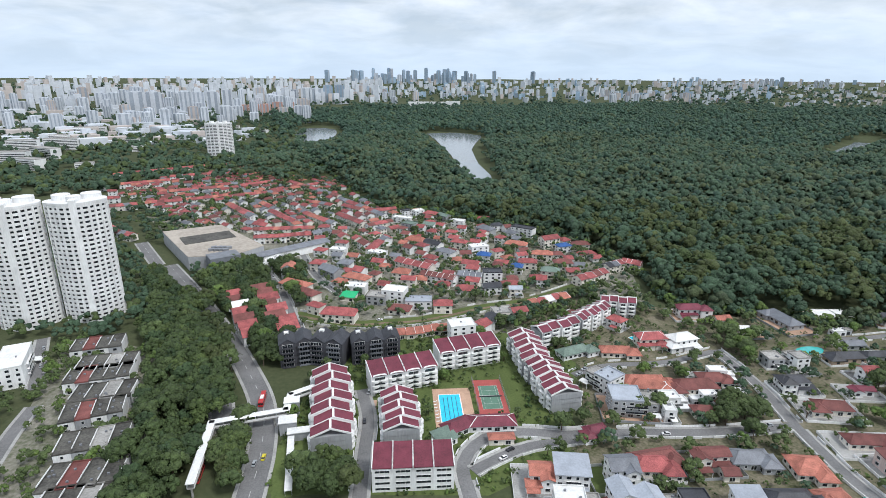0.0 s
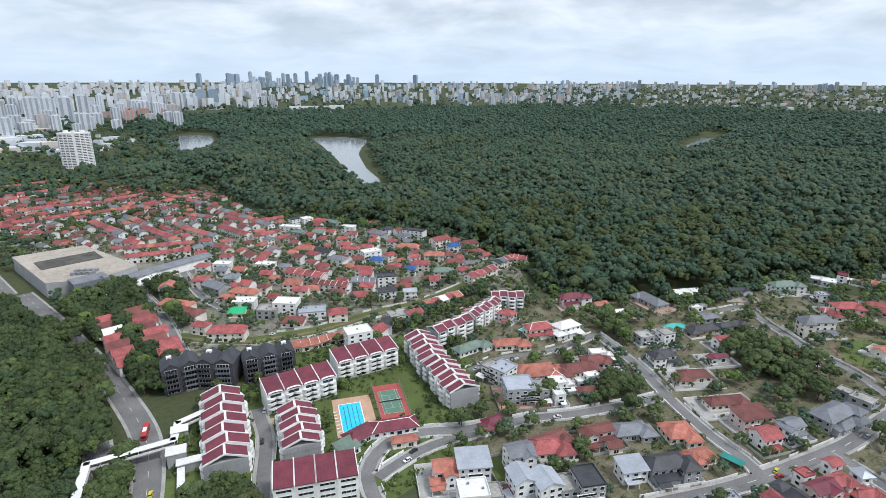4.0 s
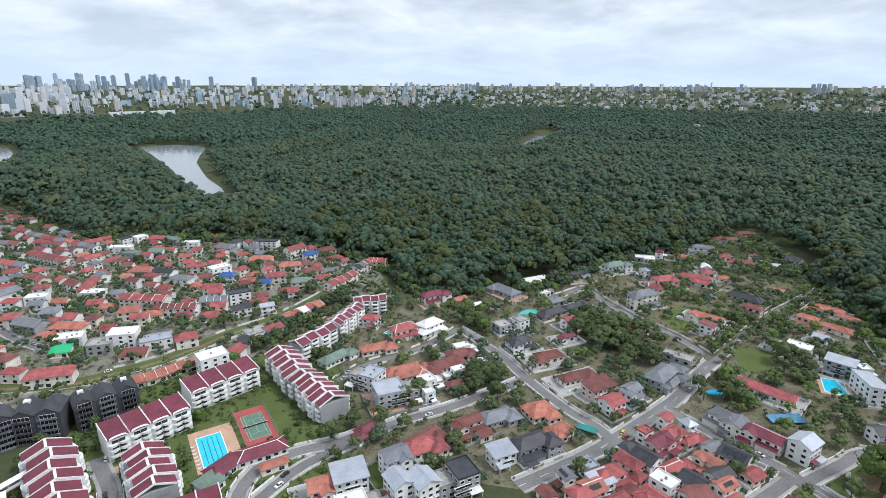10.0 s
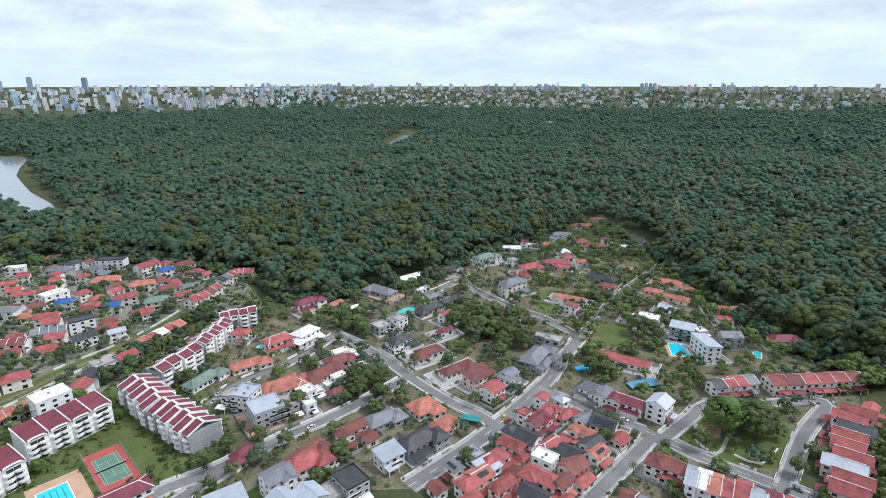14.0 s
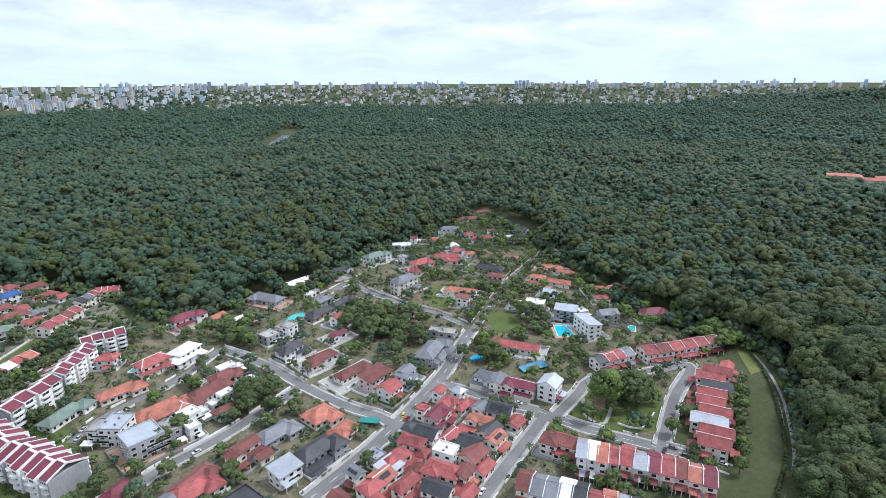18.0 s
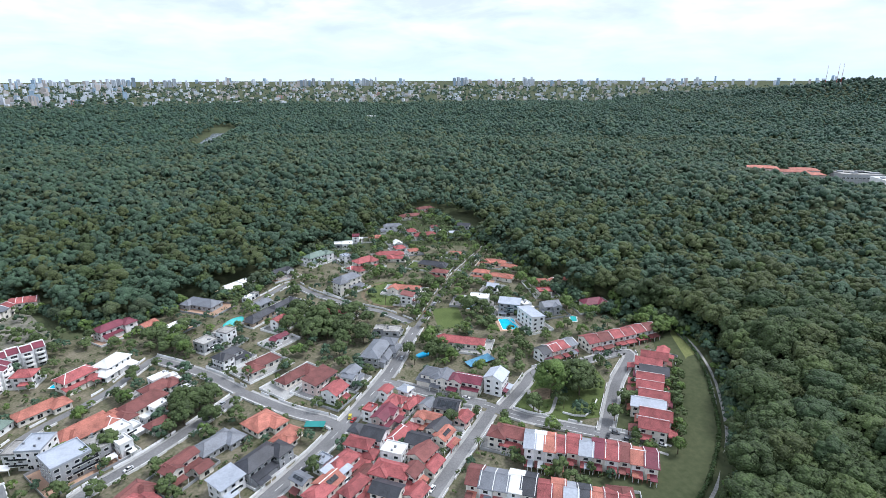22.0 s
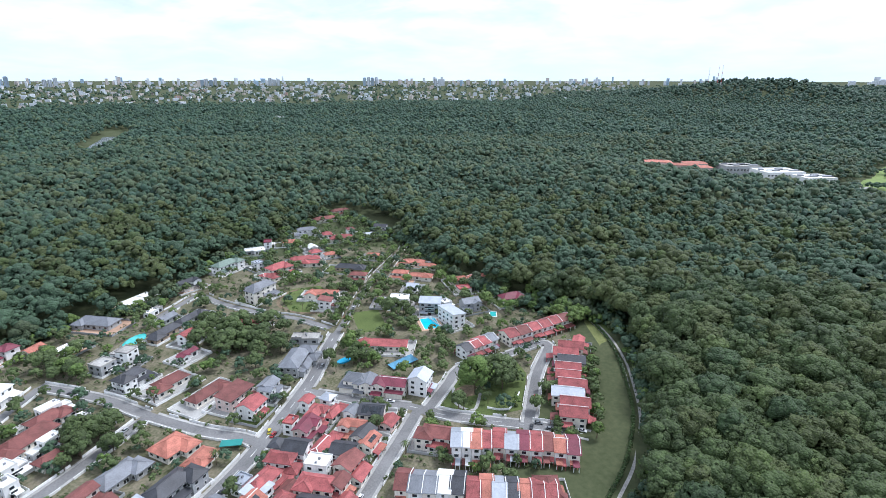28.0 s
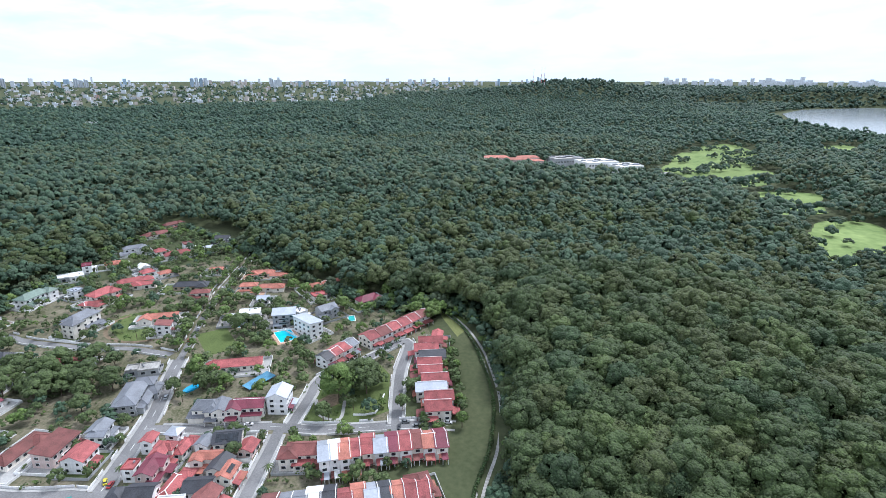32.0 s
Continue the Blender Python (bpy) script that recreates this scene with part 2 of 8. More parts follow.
BARE = surface("bare_earth", (0.22, 0.17, 0.115), 0.95, 0.3, 0.05, 0.7, spec=0.1)
BARK = surface("bark", (0.13, 0.10, 0.075), 0.95, 0.3, 0.5, 4.0, spec=0.1)
# forest green with the blue of distance haze mixed into the leaf colour
CANOPY = foliage("forest_leaves_hazed", (0.032, 0.058, 0.034), (0.060, 0.103, 0.058))
LEAF = foliage("garden_leaves", (0.040, 0.060, 0.021), (0.088, 0.122, 0.042))
LEAF_LIGHT = foliage("light_green_leaves", (0.05, 0.09, 0.02), (0.12, 0.17, 0.045))
HEDGE = foliage("hedge_leaves", (0.02, 0.045, 0.014), (0.07, 0.11, 0.035), fine=2.0)
RUBBER = surface("tyre_rubber", (0.02, 0.02, 0.02), 0.9, 0.1)


# ---- mesh helpers ----
class Shape:
    """Collects faces of one mesh."""

    def __init__(self):
        self.v, self.f, self.k = [], [], []

    def face(self, pts, k=0):
        n = len(self.v)
        self.v += [tuple(p) for p in pts]
        self.f.append(tuple(range(n, n + len(pts))))
        self.k.append(k)
        return self

    def box(self, x0, y0, z0, x1, y1, z1, k=0, top=None):
        n = len(self.v)
        self.v += [(x0, y0, z0), (x1, y0, z0), (x1, y1, z0), (x0, y1, z0), (x0, y0, z1), (x1, y0, z1), (x1, y1, z1), (x0, y1, z1)]
        self.f += [(n + 3, n + 2, n + 1, n), (n + 4, n + 5, n + 6, n + 7), (n, n + 1, n + 5, n + 4), (n + 1, n + 2, n + 6, n + 5), (n + 2, n + 3, n + 7, n + 6), (n + 3, n, n + 4, n + 7)]
        self.k += [k, k if top is None else top, k, k, k, k]
        return self

    def solid(self, low, high, k=0):
        """A closed prism between two rings of equal length."""
        n, c = len(self.v), len(low)
        self.v += [tuple(p) for p in low] + [tuple(p) for p in high]
        self.f += [tuple(range(n + c - 1, n - 1, -1)), tuple(range(n + c, n + 2 * c))]
        self.f += [(n + i, n + (i + 1) % c, n + c + (i + 1) % c, n + c + i) for i in range(c)]
        self.k += [k] * (c + 2)
        return self

    def post(self, x, y, z0, z1, r, sides=8, k=0, r2=None):
        ring = [(math.cos(2 * math.pi * i / sides), math.sin(2 * math.pi * i / sides)) for i in range(sides)]
        r2 = r if r2 is None else r2
        return self.solid([(x + r * c, y + r * s, z0) for c, s in ring], [(x + r2 * c, y + r2 * s, z1) for c, s in ring], k)

    def mesh(self, name, mats):
        me = bpy.data.meshes.new(name)
        me.from_pydata(self.v, [], self.f)
        for m in mats if isinstance(mats, (list, tuple)) else [mats]:
            me.materials.append(m)
        me.polygons.foreach_set("material_index", self.k)
        me.update()
        return me


def part(name, shape, mats, parent, label="", at=None):
    """One mesh under a thing or under a part; shape may be a ready mesh."""
    me = shape.mesh(name, mats) if isinstance(shape, Shape) else shape
    ob = new(name, me)
    ob.parent = parent
    if at is not None:
        ob.matrix_basis = at
    if label:
        ob["label"] = label
    return ob


def thing(name, x, y, z=0.0, turn=0.0, label="", category="", group="", kind=""):
    ob = new(name)
    ob.empty_display_size = 0.5
    ob.matrix_basis = pose(x, y, z, 0, 0, turn)
    return tagged(ob, label, category, group, kind)


def single(name, shape, mats, x=0.0, y=0.0, z=0.0, turn=0.0, label="", category="", group="", kind=""):
    ob = new(name, shape.mesh(name, mats) if isinstance(shape, Shape) else shape)
    ob.matrix_basis = pose(x, y, z, 0, 0, turn)
    return tagged(ob, label, category, group, kind)


# ---- lie of the land ----
# distance from the camera's stand at which the closed forest begins, by bearing in degrees from north
EDGE_AZ = (-180, -60, -45, -30, -16, -14.5, -8.5, -2.6, 5.8, 12.9, 17.6, 21.1, 23.1, 27.2, 31.5, 39.5, 43.8, 49.5, 54.2, 57.2, 61.6, 64.9, 67, 69.9, 74.8, 80.8, 84.6, 86.0, 87.8, 89.2, 90.0, 90.4, 91.5, 99, 130, 150, 180)
EDGE_R = (9999, 9999, 9999, 9999, 1500, 1120, 752, 694, 638, 588, 537, 495, 446, 431, 444, 462, 523, 594, 683, 708, 610, 537, 505, 451, 415, 396, 384, 366, 338, 300, 268, 215, 165, 150, 150, 200, 9999)
# and the distance at which it gives way to the city
OUT_AZ = (-180, -40, -30, -20, -10, 0, 10, 20, 35, 50, 60, 75, 80, 100, 180)
OUT_R = (1500, 1500, 1900, 2150, 2300, 2500, 2600, 2650, 2750, 2650, 2700, 2900, 3500, 4200, 4200)


# cx, cy, half length, half width, turn: lakes, golf course, clubhouses, pylons' way
CLEARINGS = [
    (68, 900, 72, 30, 97), (52, 1080, 150, 44, 95), (32, 1330, 190, 66, 98), (24, 1560, 200, 96, 100), (-370, 1610, 300, 84, 100), (1050, 1400, 300, 50, 46),
    (1080, -10, 95, 62, 80), (1050, -165, 115, 82, 66), (965, -120, 60, 40, 70), (1230, -430, 340, 88, -26), (1020, -400, 120, 70, -40), (850, -395, 80, 44, -60), (780, -380, 60, 40, -60), (1435, -790, 150, 44, -31), (620, -360, 118, 46, -33), (1545, 50, 80, 40, 95), (1790, -140, 75, 35, 110),
    (2420, -1570, 960, 480, -28), (150, 395, 24, 22, 0), (555, 325, 60, 30, 60)
]

HILLS = ((800, 45, 135, 24), (610, 640, 140, 14), (360, 820, 150, 12), (-260, 1020, 150, 14), (1000, 480, 220, 18), (250, -220, 120, 10),
         (3130, -250, 260, 66), (3110, -560, 260, 58), (3160, 120, 300, 30))


def clearing_gap(x, y):
    """Smallest scaled distance to the middle of a clearing: below 1 inside one."""
    best = np.full(np.shape(x), 99.0)
    for cx, cy, ax, ay, turn in CLEARINGS:
        c, s = math.cos(radians(turn)), math.sin(radians(turn))
        u, w = (x - cx) * c + (y - cy) * s, -(x - cx) * s + (y - cy) * c
        best = np.minimum(best, np.hypot(u / ax, w / ay))
    return best


def ground_z(x, y):
    """Flat estate; rolling forest ridges; land that rises slowly towards the far horizon."""
    r, az = np.hypot(x, y), np.degrees(np.arctan2(x, y))
    far = np.clip((r - 1750) / 3150, 0, 2)
    z = 133 * far ** 1.25
    # the wide reservoir lies in a level basin
    basin = np.clip((np.hypot((x - 2450) / 1.25, y + 1560) - 780) / 500, 0, 1)
    z = np.minimum(z, 12 + 400 * basin)
    wave = np.sin(x / 71 + 1.7 * np.sin(y / 143)) * np.sin(y / 83 + 1.3 * np.sin(x / 171 + 1)) + 0.7 * np.sin(x / 187 - y / 241 + 0.6)
    inner = np.clip((r - np.interp(az, EDGE_AZ, EDGE_R) - 25) / 180, 0, 1)
    z = z + (7.0 + 7.0 * wave) * inner * np.clip((clearing_gap(x, y) - 1.05) / 0.5, 0, 1) * np.clip((3300 - r) / 600, 0.25, 1)
    for hx, hy, hr, hz in HILLS:
        z = z + hz * np.exp(-((x - hx) ** 2 + (y - hy) ** 2) / hr ** 2)
    return z


# ---- ground ----
def ground_sheet():
    rings = np.concatenate([np.arange(0, 120, 30), np.arange(120, 1200, 22), np.geomspace(1200, 4960, 60)])
    turns = np.radians(np.arange(0, 360, 2.0))
    rr, aa = np.meshgrid(rings, turns, indexing="ij")
    x, y = rr * np.sin(aa), rr * np.cos(aa)
    z = ground_z(x, y)
    n, m = len(rings), len(turns)
    idx = np.arange(n * m).reshape(n, m)
    a, b = idx[:-1, :], idx[1:, :]
    quads = np.stack([a, b, np.roll(b, -1, 1), np.roll(a, -1, 1)], -1).reshape(-1, 4)
    me = bpy.data.meshes.new("ground")
    me.from_pydata(np.stack([x, y, z], -1).reshape(-1, 3).tolist(), [], quads[:, ::-1].tolist())
    me.materials.append(SOIL)
    me.polygons.foreach_set("use_smooth", np.ones(len(me.polygons), bool))
    me.update()
    return tagged(new("ground", me), "grass and soil ground that runs out to low hills", "ground", kind="structure")


ground_sheet()

def in_forest(x, y):
    az, r = np.degrees(np.arctan2(x, y)), np.hypot(x, y)
    ok = (r > np.interp(az, EDGE_AZ, EDGE_R)) & (r < np.interp(az, OUT_AZ, OUT_R))
    ok &= clearing_gap(x, y) > 1
    return ok


def sheet(name, pts, z, mat, label, category, kind="structure", lift=None):
    """A flat sheet with a rim 0.3 m deep, at z or on the land."""
    zz = [(ground_z(px, py) + lift if lift is not None else z) for px, py in pts]
    s = Shape().solid([(px, py, q - 0.3) for (px, py), q in zip(pts, zz)], [(px, py, q) for (px, py), q in zip(pts, zz)])
    return single(name, s, mat, label=label, category=category, kind=kind)


def blob(cx, cy, ax, ay, turn, n=28, rough=0.12, seed=1):
    rnd = random.Random(seed)
    ph = [rnd.uniform(0, 6.28) for _ in range(4)]
    out = []
    for i in range(n):
        a = 2 * math.pi * i / n
        k = 1 + rough * (math.sin(2 * a + ph[0]) + 0.7 * math.sin(3 * a + ph[1]) + 0.5 * math.sin(5 * a + ph[2]))
        u, w = ax * k * math.cos(a), ay * k * math.sin(a)
        c, s = math.cos(radians(turn)), math.sin(radians(turn))
        out.append((cx + u * c - w * s, cy + u * s + w * c))
    return out


# ---- leaf clumps and crowns ----
def ico(level):
    bm = bmesh.new()
    bmesh.ops.create_icosphere(bm, subdivisions=level, radius=1)
    v = np.array([q.co for q in bm.verts])
    f = np.array([[q.index for q in p.verts] for p in bm.faces])
    bm.free()
    return v, f


def lumpy_crown(rng, lumps, level, leaves=0, leaf=0.09, squash=0.62):
    """A rainforest crown of radius 1: rounded heads of foliage gathered over a dome, open below, with loose sprays of leaves."""
    v0, f0 = ico(level)
    pts, faces, n = [], [], 0
    for i in range(lumps):
        a, up = i * 2.39996 + rng.uniform(-0.4, 0.4), 1 - (i + 0.3) / lumps * 1.02
        ring = math.sqrt(max(0, 1 - up * up)) * rng.uniform(0.62, 0.80)
        out = np.array([math.cos(a) * ring, math.sin(a) * ring, max(0.0, up) * squash * rng.uniform(0.75, 1.1)])
        r = rng.uniform(0.30, 0.46) * (1.0 if lumps > 6 else 1.35)
        v = v0 * (r * (1 + rng.normal(0, 0.17, len(v0))))[:, None]
        v[:, 2] *= 0.8
        lean = out + np.array([0, 0, 0.75])
        lean /= np.linalg.norm(lean)
        f = f0[(v[f0].mean(1) @ lean) > -0.12 * r]
        used = np.unique(f)
        index = np.full(len(v), -1)
        index[used] = np.arange(len(used))
        pts.append(v[used] + out)
        faces.append(index[f] + n)
        n += len(used)
    if leaves:
        u = rng.normal(size=(leaves, 3))
        u[:, 2] = np.abs(u[:, 2]) * 1.1
        u /= np.linalg.norm(u, axis=1)[:, None]
        c = u * rng.uniform(0.92, 1.16, (leaves, 1))
        c[:, 2] *= squash * 1.15
        nrm = u + rng.normal(0, 0.5, (leaves, 3))
        nrm /= np.linalg.norm(nrm, axis=1)[:, None]
        t1 = np.cross(nrm, rng.normal(size=(leaves, 3)))
        t1 /= np.linalg.norm(t1, axis=1)[:, None]
        t2 = np.cross(nrm, t1)
        q = leaf * rng.uniform(0.6, 1.35, (leaves, 1))
        pts.append(np.stack([c + q * t1, c + q * 0.75 * t2 + q * 0.3 * nrm, c - q * t1, c - q * 0.75 * t2 + q * 0.3 * nrm], 1).reshape(-1, 3))
        k = n + np.arange(leaves * 4).reshape(-1, 4)
        faces += [k[:, [0, 1, 2]], k[:, [0, 2, 3]]]
    return np.concatenate(pts), np.concatenate(faces)


def tri_mesh(name, v, f, mats, index=None):
    me = bpy.data.meshes.new(name)
    me.vertices.add(len(v))
    me.vertices.foreach_set("co", np.ascontiguousarray(v, np.float32).ravel())
    me.loops.add(len(f) * 3)
    me.loops.foreach_set("vertex_index", np.ascontiguousarray(f, np.int32).ravel())
    me.polygons.add(len(f))
    me.polygons.foreach_set("loop_start", np.arange(0, len(f) * 3, 3, dtype=np.int32))
    for m in mats:
        me.materials.append(m)
    if index is not None:
        me.polygons.foreach_set("material_index", np.asarray(index, np.int32))
    me.polygons.foreach_set("use_smooth", np.ones(len(f), bool))
    me.update(calc_edges=True)
    return me


def scatter(rng, r0, r1, az0, az1, step):
    """Jittered places, about step metres apart, in a ring sector."""
    out = []
    for r in np.arange(r0, r1, step):
        n = max(1, int(radians(az1 - az0) * r / step))
        a = np.radians(az0 + (az1 - az0) * (np.arange(n) + rng.uniform(0, 1, n)) / n)
        q = r + rng.uniform(-0.5, 0.5, n) * step
        out.append(np.stack([q * np.sin(a), q * np.cos(a)], 1))
    p = np.concatenate(out)
    return p[in_forest(p[:, 0], p[:, 1])]


def plant(name, rng, places, shapes, size, height, mats, label, category):
    """Many crowns in one mesh; every crown has its own size, turn, tilt and leaf colour."""
    vs, fs, ks, n = [], [], [], 0
    for x, y in places:
        v, f = shapes[rng.integers(len(shapes))]
        a, q = rng.uniform(0, 6.283), rng.random() ** 1.6
        s = size[0] + (size[1] - size[0]) * q
        c, d = math.cos(a) * s, math.sin(a) * s
        z = ground_z(x, y) + height[0] + (height[1] - height[0]) * (0.5 * q + 0.5 * rng.random())
        st = s * rng.uniform(0.85, 1.35)
        w = np.stack([v[:, 0] * c - v[:, 1] * d + x, v[:, 0] * d + v[:, 1] * c + y, v[:, 2] * st + z], 1)
        vs.append(w)
        fs.append(f + n)
        ks.append(np.full(len(f), rng.choice(len(mats), p=MIX[: len(mats)] / np.sum(MIX[: len(mats)]))))
        n += len(w)
    me = tri_mesh(name, np.concatenate(vs), np.concatenate(fs), mats, np.concatenate(ks))
    return tagged(new(name, me), label, category, kind="stuff")


MIX = np.array([0.55, 0.24, 0.15, 0.06])
# olive, deep and fresh mixes, with the same painted haze blue as CANOPY
CANOPY_B = foliage("forest_leaves_olive_hazed", (0.042, 0.062, 0.032), (0.080, 0.108, 0.056))
CANOPY_C = foliage("forest_leaves_deep_hazed", (0.025, 0.050, 0.034), (0.046, 0.088, 0.056))
CANOPY_D = foliage("forest_leaves_fresh_hazed", (0.048, 0.066, 0.028), (0.094, 0.118, 0.052))
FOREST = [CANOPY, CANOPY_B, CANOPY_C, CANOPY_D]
# near leaves keep a yellower green, without the haze blue
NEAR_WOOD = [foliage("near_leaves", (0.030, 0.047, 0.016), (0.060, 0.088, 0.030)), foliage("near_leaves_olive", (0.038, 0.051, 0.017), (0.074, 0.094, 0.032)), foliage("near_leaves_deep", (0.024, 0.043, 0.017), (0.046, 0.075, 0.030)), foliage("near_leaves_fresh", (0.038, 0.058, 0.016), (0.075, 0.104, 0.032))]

rng = np.random.default_rng(7)
near_crowns = [lumpy_crown(rng, int(rng.integers(13, 20)), 1, 190, 0.07) for _ in range(12)]
mid_crowns = [lumpy_crown(rng, int(rng.integers(6, 10)), 1, 24, 0.12) for _ in range(10)]
far_crowns = [lumpy_crown(rng, int(rng.integers(2, 5)), 1) for _ in range(10)]
dots = [lumpy_crown(rng, int(rng.integers(2, 4)), 1, squash=0.9) for _ in range(10)]


# ---- roads ----
ROADS = []
TAKEN = []  # footprints of buildings: x, y, half length, half width, turn


def road_gap(x, y):
    """How far a place lies outside the nearest road's edge."""
    best = 1e9
    for pts, half in ROADS:
        for (ax, ay), (bx, by) in zip(pts, pts[1:]):
            dx, dy = bx - ax, by - ay
            k = max(0, min(1, ((x - ax) * dx + (y - ay) * dy) / (dx * dx + dy * dy + 1e-9)))
            best = min(best, math.hypot(x - ax - k * dx, y - ay - k * dy) - half)
    return best


def strip(pts, offset, half, z, thick):
    """A band along a line, at an offset to its left."""
    v = [Vector(p) for p in pts]
    nor = []
    for i in range(len(v)):
        d = (v[min(i + 1, len(v) - 1)] - v[max(i - 1, 0)]).normalized()
        nor.append(Vector((-d.y, d.x)))
    left = [p + n * (offset + half) for p, n in zip(v, nor)]
    right = [p + n * (offset - half) for p, n in zip(v, nor)]
    s = Shape()
    for i in range(len(v) - 1):
        ring = [right[i], right[i + 1], left[i + 1], left[i]]
        s.solid([(q.x, q.y, z - thick) for q in ring], [(q.x, q.y, z) for q in ring])
    return s


def smooth_line(pts, gap=6.0):
    """Even points along a rounded line."""
    p = [Vector(q) for q in pts]
    ext = [2 * p[0] - p[1]] + p + [2 * p[-1] - p[-2]]
    out = []
    for i in range(1, len(ext) - 2):
        n = max(2, int((ext[i + 1] - ext[i]).length / gap))
        for k in range(n):
            t = k / n
            a, b, c, d = ext[i - 1], ext[i], ext[i + 1], ext[i + 2]
            out.append(0.5 * (2 * b + (c - a) * t + (2 * a - 5 * b + 4 * c - d) * t * t + (3 * b - a - 3 * c + d) * t ** 3))
    out.append(p[-1])
    return [(q.x, q.y) for q in out]


def road(pts, width, label="grey asphalt street between the houses", dashes=True):
    line = smooth_line(pts)
    ROADS.append((line, width / 2))
    z = 0.10 + 0.006 * len(ROADS)
    ob = single("road", strip(line, 0, width / 2, z, 0.4), ASPHALT, label=label, category="road", kind="structure")
    if dashes:
        s = Shape()
        for i, ((ax, ay), (bx, by)) in enumerate(zip(line, line[1:])):
            if i % 2:
                continue
            d = Vector((bx - ax, by - ay))
            n = Vector((-d.y, d.x)).normalized() * 0.11
            e = Vector((ax, ay)) + d * 0.75
            ring = [(ax - n.x, ay - n.y), (e.x - n.x, e.y - n.y), (e.x + n.x, e.y + n.y), (ax + n.x, ay + n.y)]
            s.solid([(q[0], q[1], z - 0.05) for q in ring], [(q[0], q[1], z + 0.008) for q in ring])
        part("lane_marking", s, MARKING, ob, "worn white dashes")
    return ob


def kerbs_for_all():
    """Raised pavements along both sides, left open where another road joins."""
    for i, (line, half) in enumerate(ROADS):
        if i in (1, 6, 8):
            continue
        for side in (1, -1):
            run = []
            runs = []
            for a, b in zip(line, line[1:]):
                d = Vector((b[0] - a[0], b[1] - a[1])).normalized()
                n = Vector((-d.y, d.x)) * side * (half + 0.9)
                c = Vector(((a[0] + b[0]) / 2, (a[1] + b[1]) / 2)) + n
                own = ROADS[i]
                ROADS[i] = ([(1e6, 1e6), (1e6 + 1, 1e6)], 0)
                free = road_gap(c.x, c.y) > 1.3
                ROADS[i] = own
                if free:
                    run = run + [a, b] if not run else run + [b]
                elif run:
                    runs.append(run)
                    run = []
            if run:
                runs.append(run)
            for r in runs:
                single("pavement", strip(r, side * (half + 0.85), 0.8, 0.24, 0.5), PAVING, label="pale concrete pavement along the street", category="pavement", kind="structure")


def clear_of(x, y, r):
    """Whether a circle lies clear of every building."""
    for bx, by, hl, hd, turn in TAKEN:
        dx, dy = x - bx, y - by
        if abs(dx) > hl + hd + r or abs(dy) > hl + hd + r:
            continue
        c, d = math.cos(radians(turn)), math.sin(radians(turn))
        u, v = abs(dx * c + dy * d), abs(-dx * d + dy * c)
        if u < hl + r and v < hd + r:
            return False
    return True


def inside(poly, x, y):
    hit = False
    for (ax, ay), (bx, by) in zip(poly, poly[1:] + poly[:1]):
        if (ay > y) != (by > y) and x < (bx - ax) * (y - ay) / (by - ay) + ax:
            hit = not hit
    return hit


# ---- houses ----
STOREY = 3.1
FAR_HOUSE = [False]
CACHE = {}


def weld(shape, name, mats):
    """One connected mesh out of touching faces."""
    me = shape.mesh(name, mats)
    bm = bmesh.new()
    bm.from_mesh(me)
    bmesh.ops.remove_doubles(bm, verts=bm.verts, dist=0.002)
    bm.to_mesh(me)
    bm.free()
    return me


def window_mesh(w, h, bars=1):
    """A window in one piece: projecting white frame and bars, panes set back between them, a sill."""
    key = ("window", round(w, 1), round(h, 1), bars)
    if key not in CACHE:
        s, f = Shape(), 0.10
        xs = [-w / 2 - f]
        for i in range(bars + 1):
            x0 = -w / 2 + w * i / (bars + 1) + (0.04 if i else 0)
            xs += [x0, -w / 2 + w * (i + 1) / (bars + 1) - (0.04 if i < bars else 0)]
        xs.append(w / 2 + f)
        zs = [-f, 0, h, h + f]
        for i in range(len(xs) - 1):
            for j in range(3):
                pane = j == 1 and i % 2 == 1
                y = -0.02 if pane else -0.11
                x0, x1, z0, z1 = xs[i], xs[i + 1], zs[j], zs[j + 1]
                s.face([(x0, y, z0), (x1, y, z0), (x1, y, z1), (x0, y, z1)], 1 if pane else 0)
                if pane:
                    o = -0.11
                    for q in (((x0, z0), (x1, z0)), ((x1, z0), (x1, z1)), ((x1, z1), (x0, z1)), ((x0, z1), (x0, z0))):
                        (a0, b0), (a1, b1) = q
                        s.face([(a0, o, b0), (a1, o, b1), (a1, y, b1), (a0, y, b0)], 0)
        X0, X1, Z0, Z1 = xs[0], xs[-1], zs[0], zs[-1]
        for i in range(len(xs) - 1):
            for z, fl in ((Z0, 1), (Z1, 0)):
                s.face([(xs[i], -0.11, z), (xs[i + 1], -0.11, z), (xs[i + 1], 0.02, z), (xs[i], 0.02, z)], 0)
        for j in range(3):
            for x in (X0, X1):
                s.face([(x, -0.11, zs[j]), (x, -0.11, zs[j + 1]), (x, 0.02, zs[j + 1]), (x, 0.02, zs[j])], 0)
        CACHE[key] = weld(s, "window", [TRIM, GLASS])
    return CACHE[key]


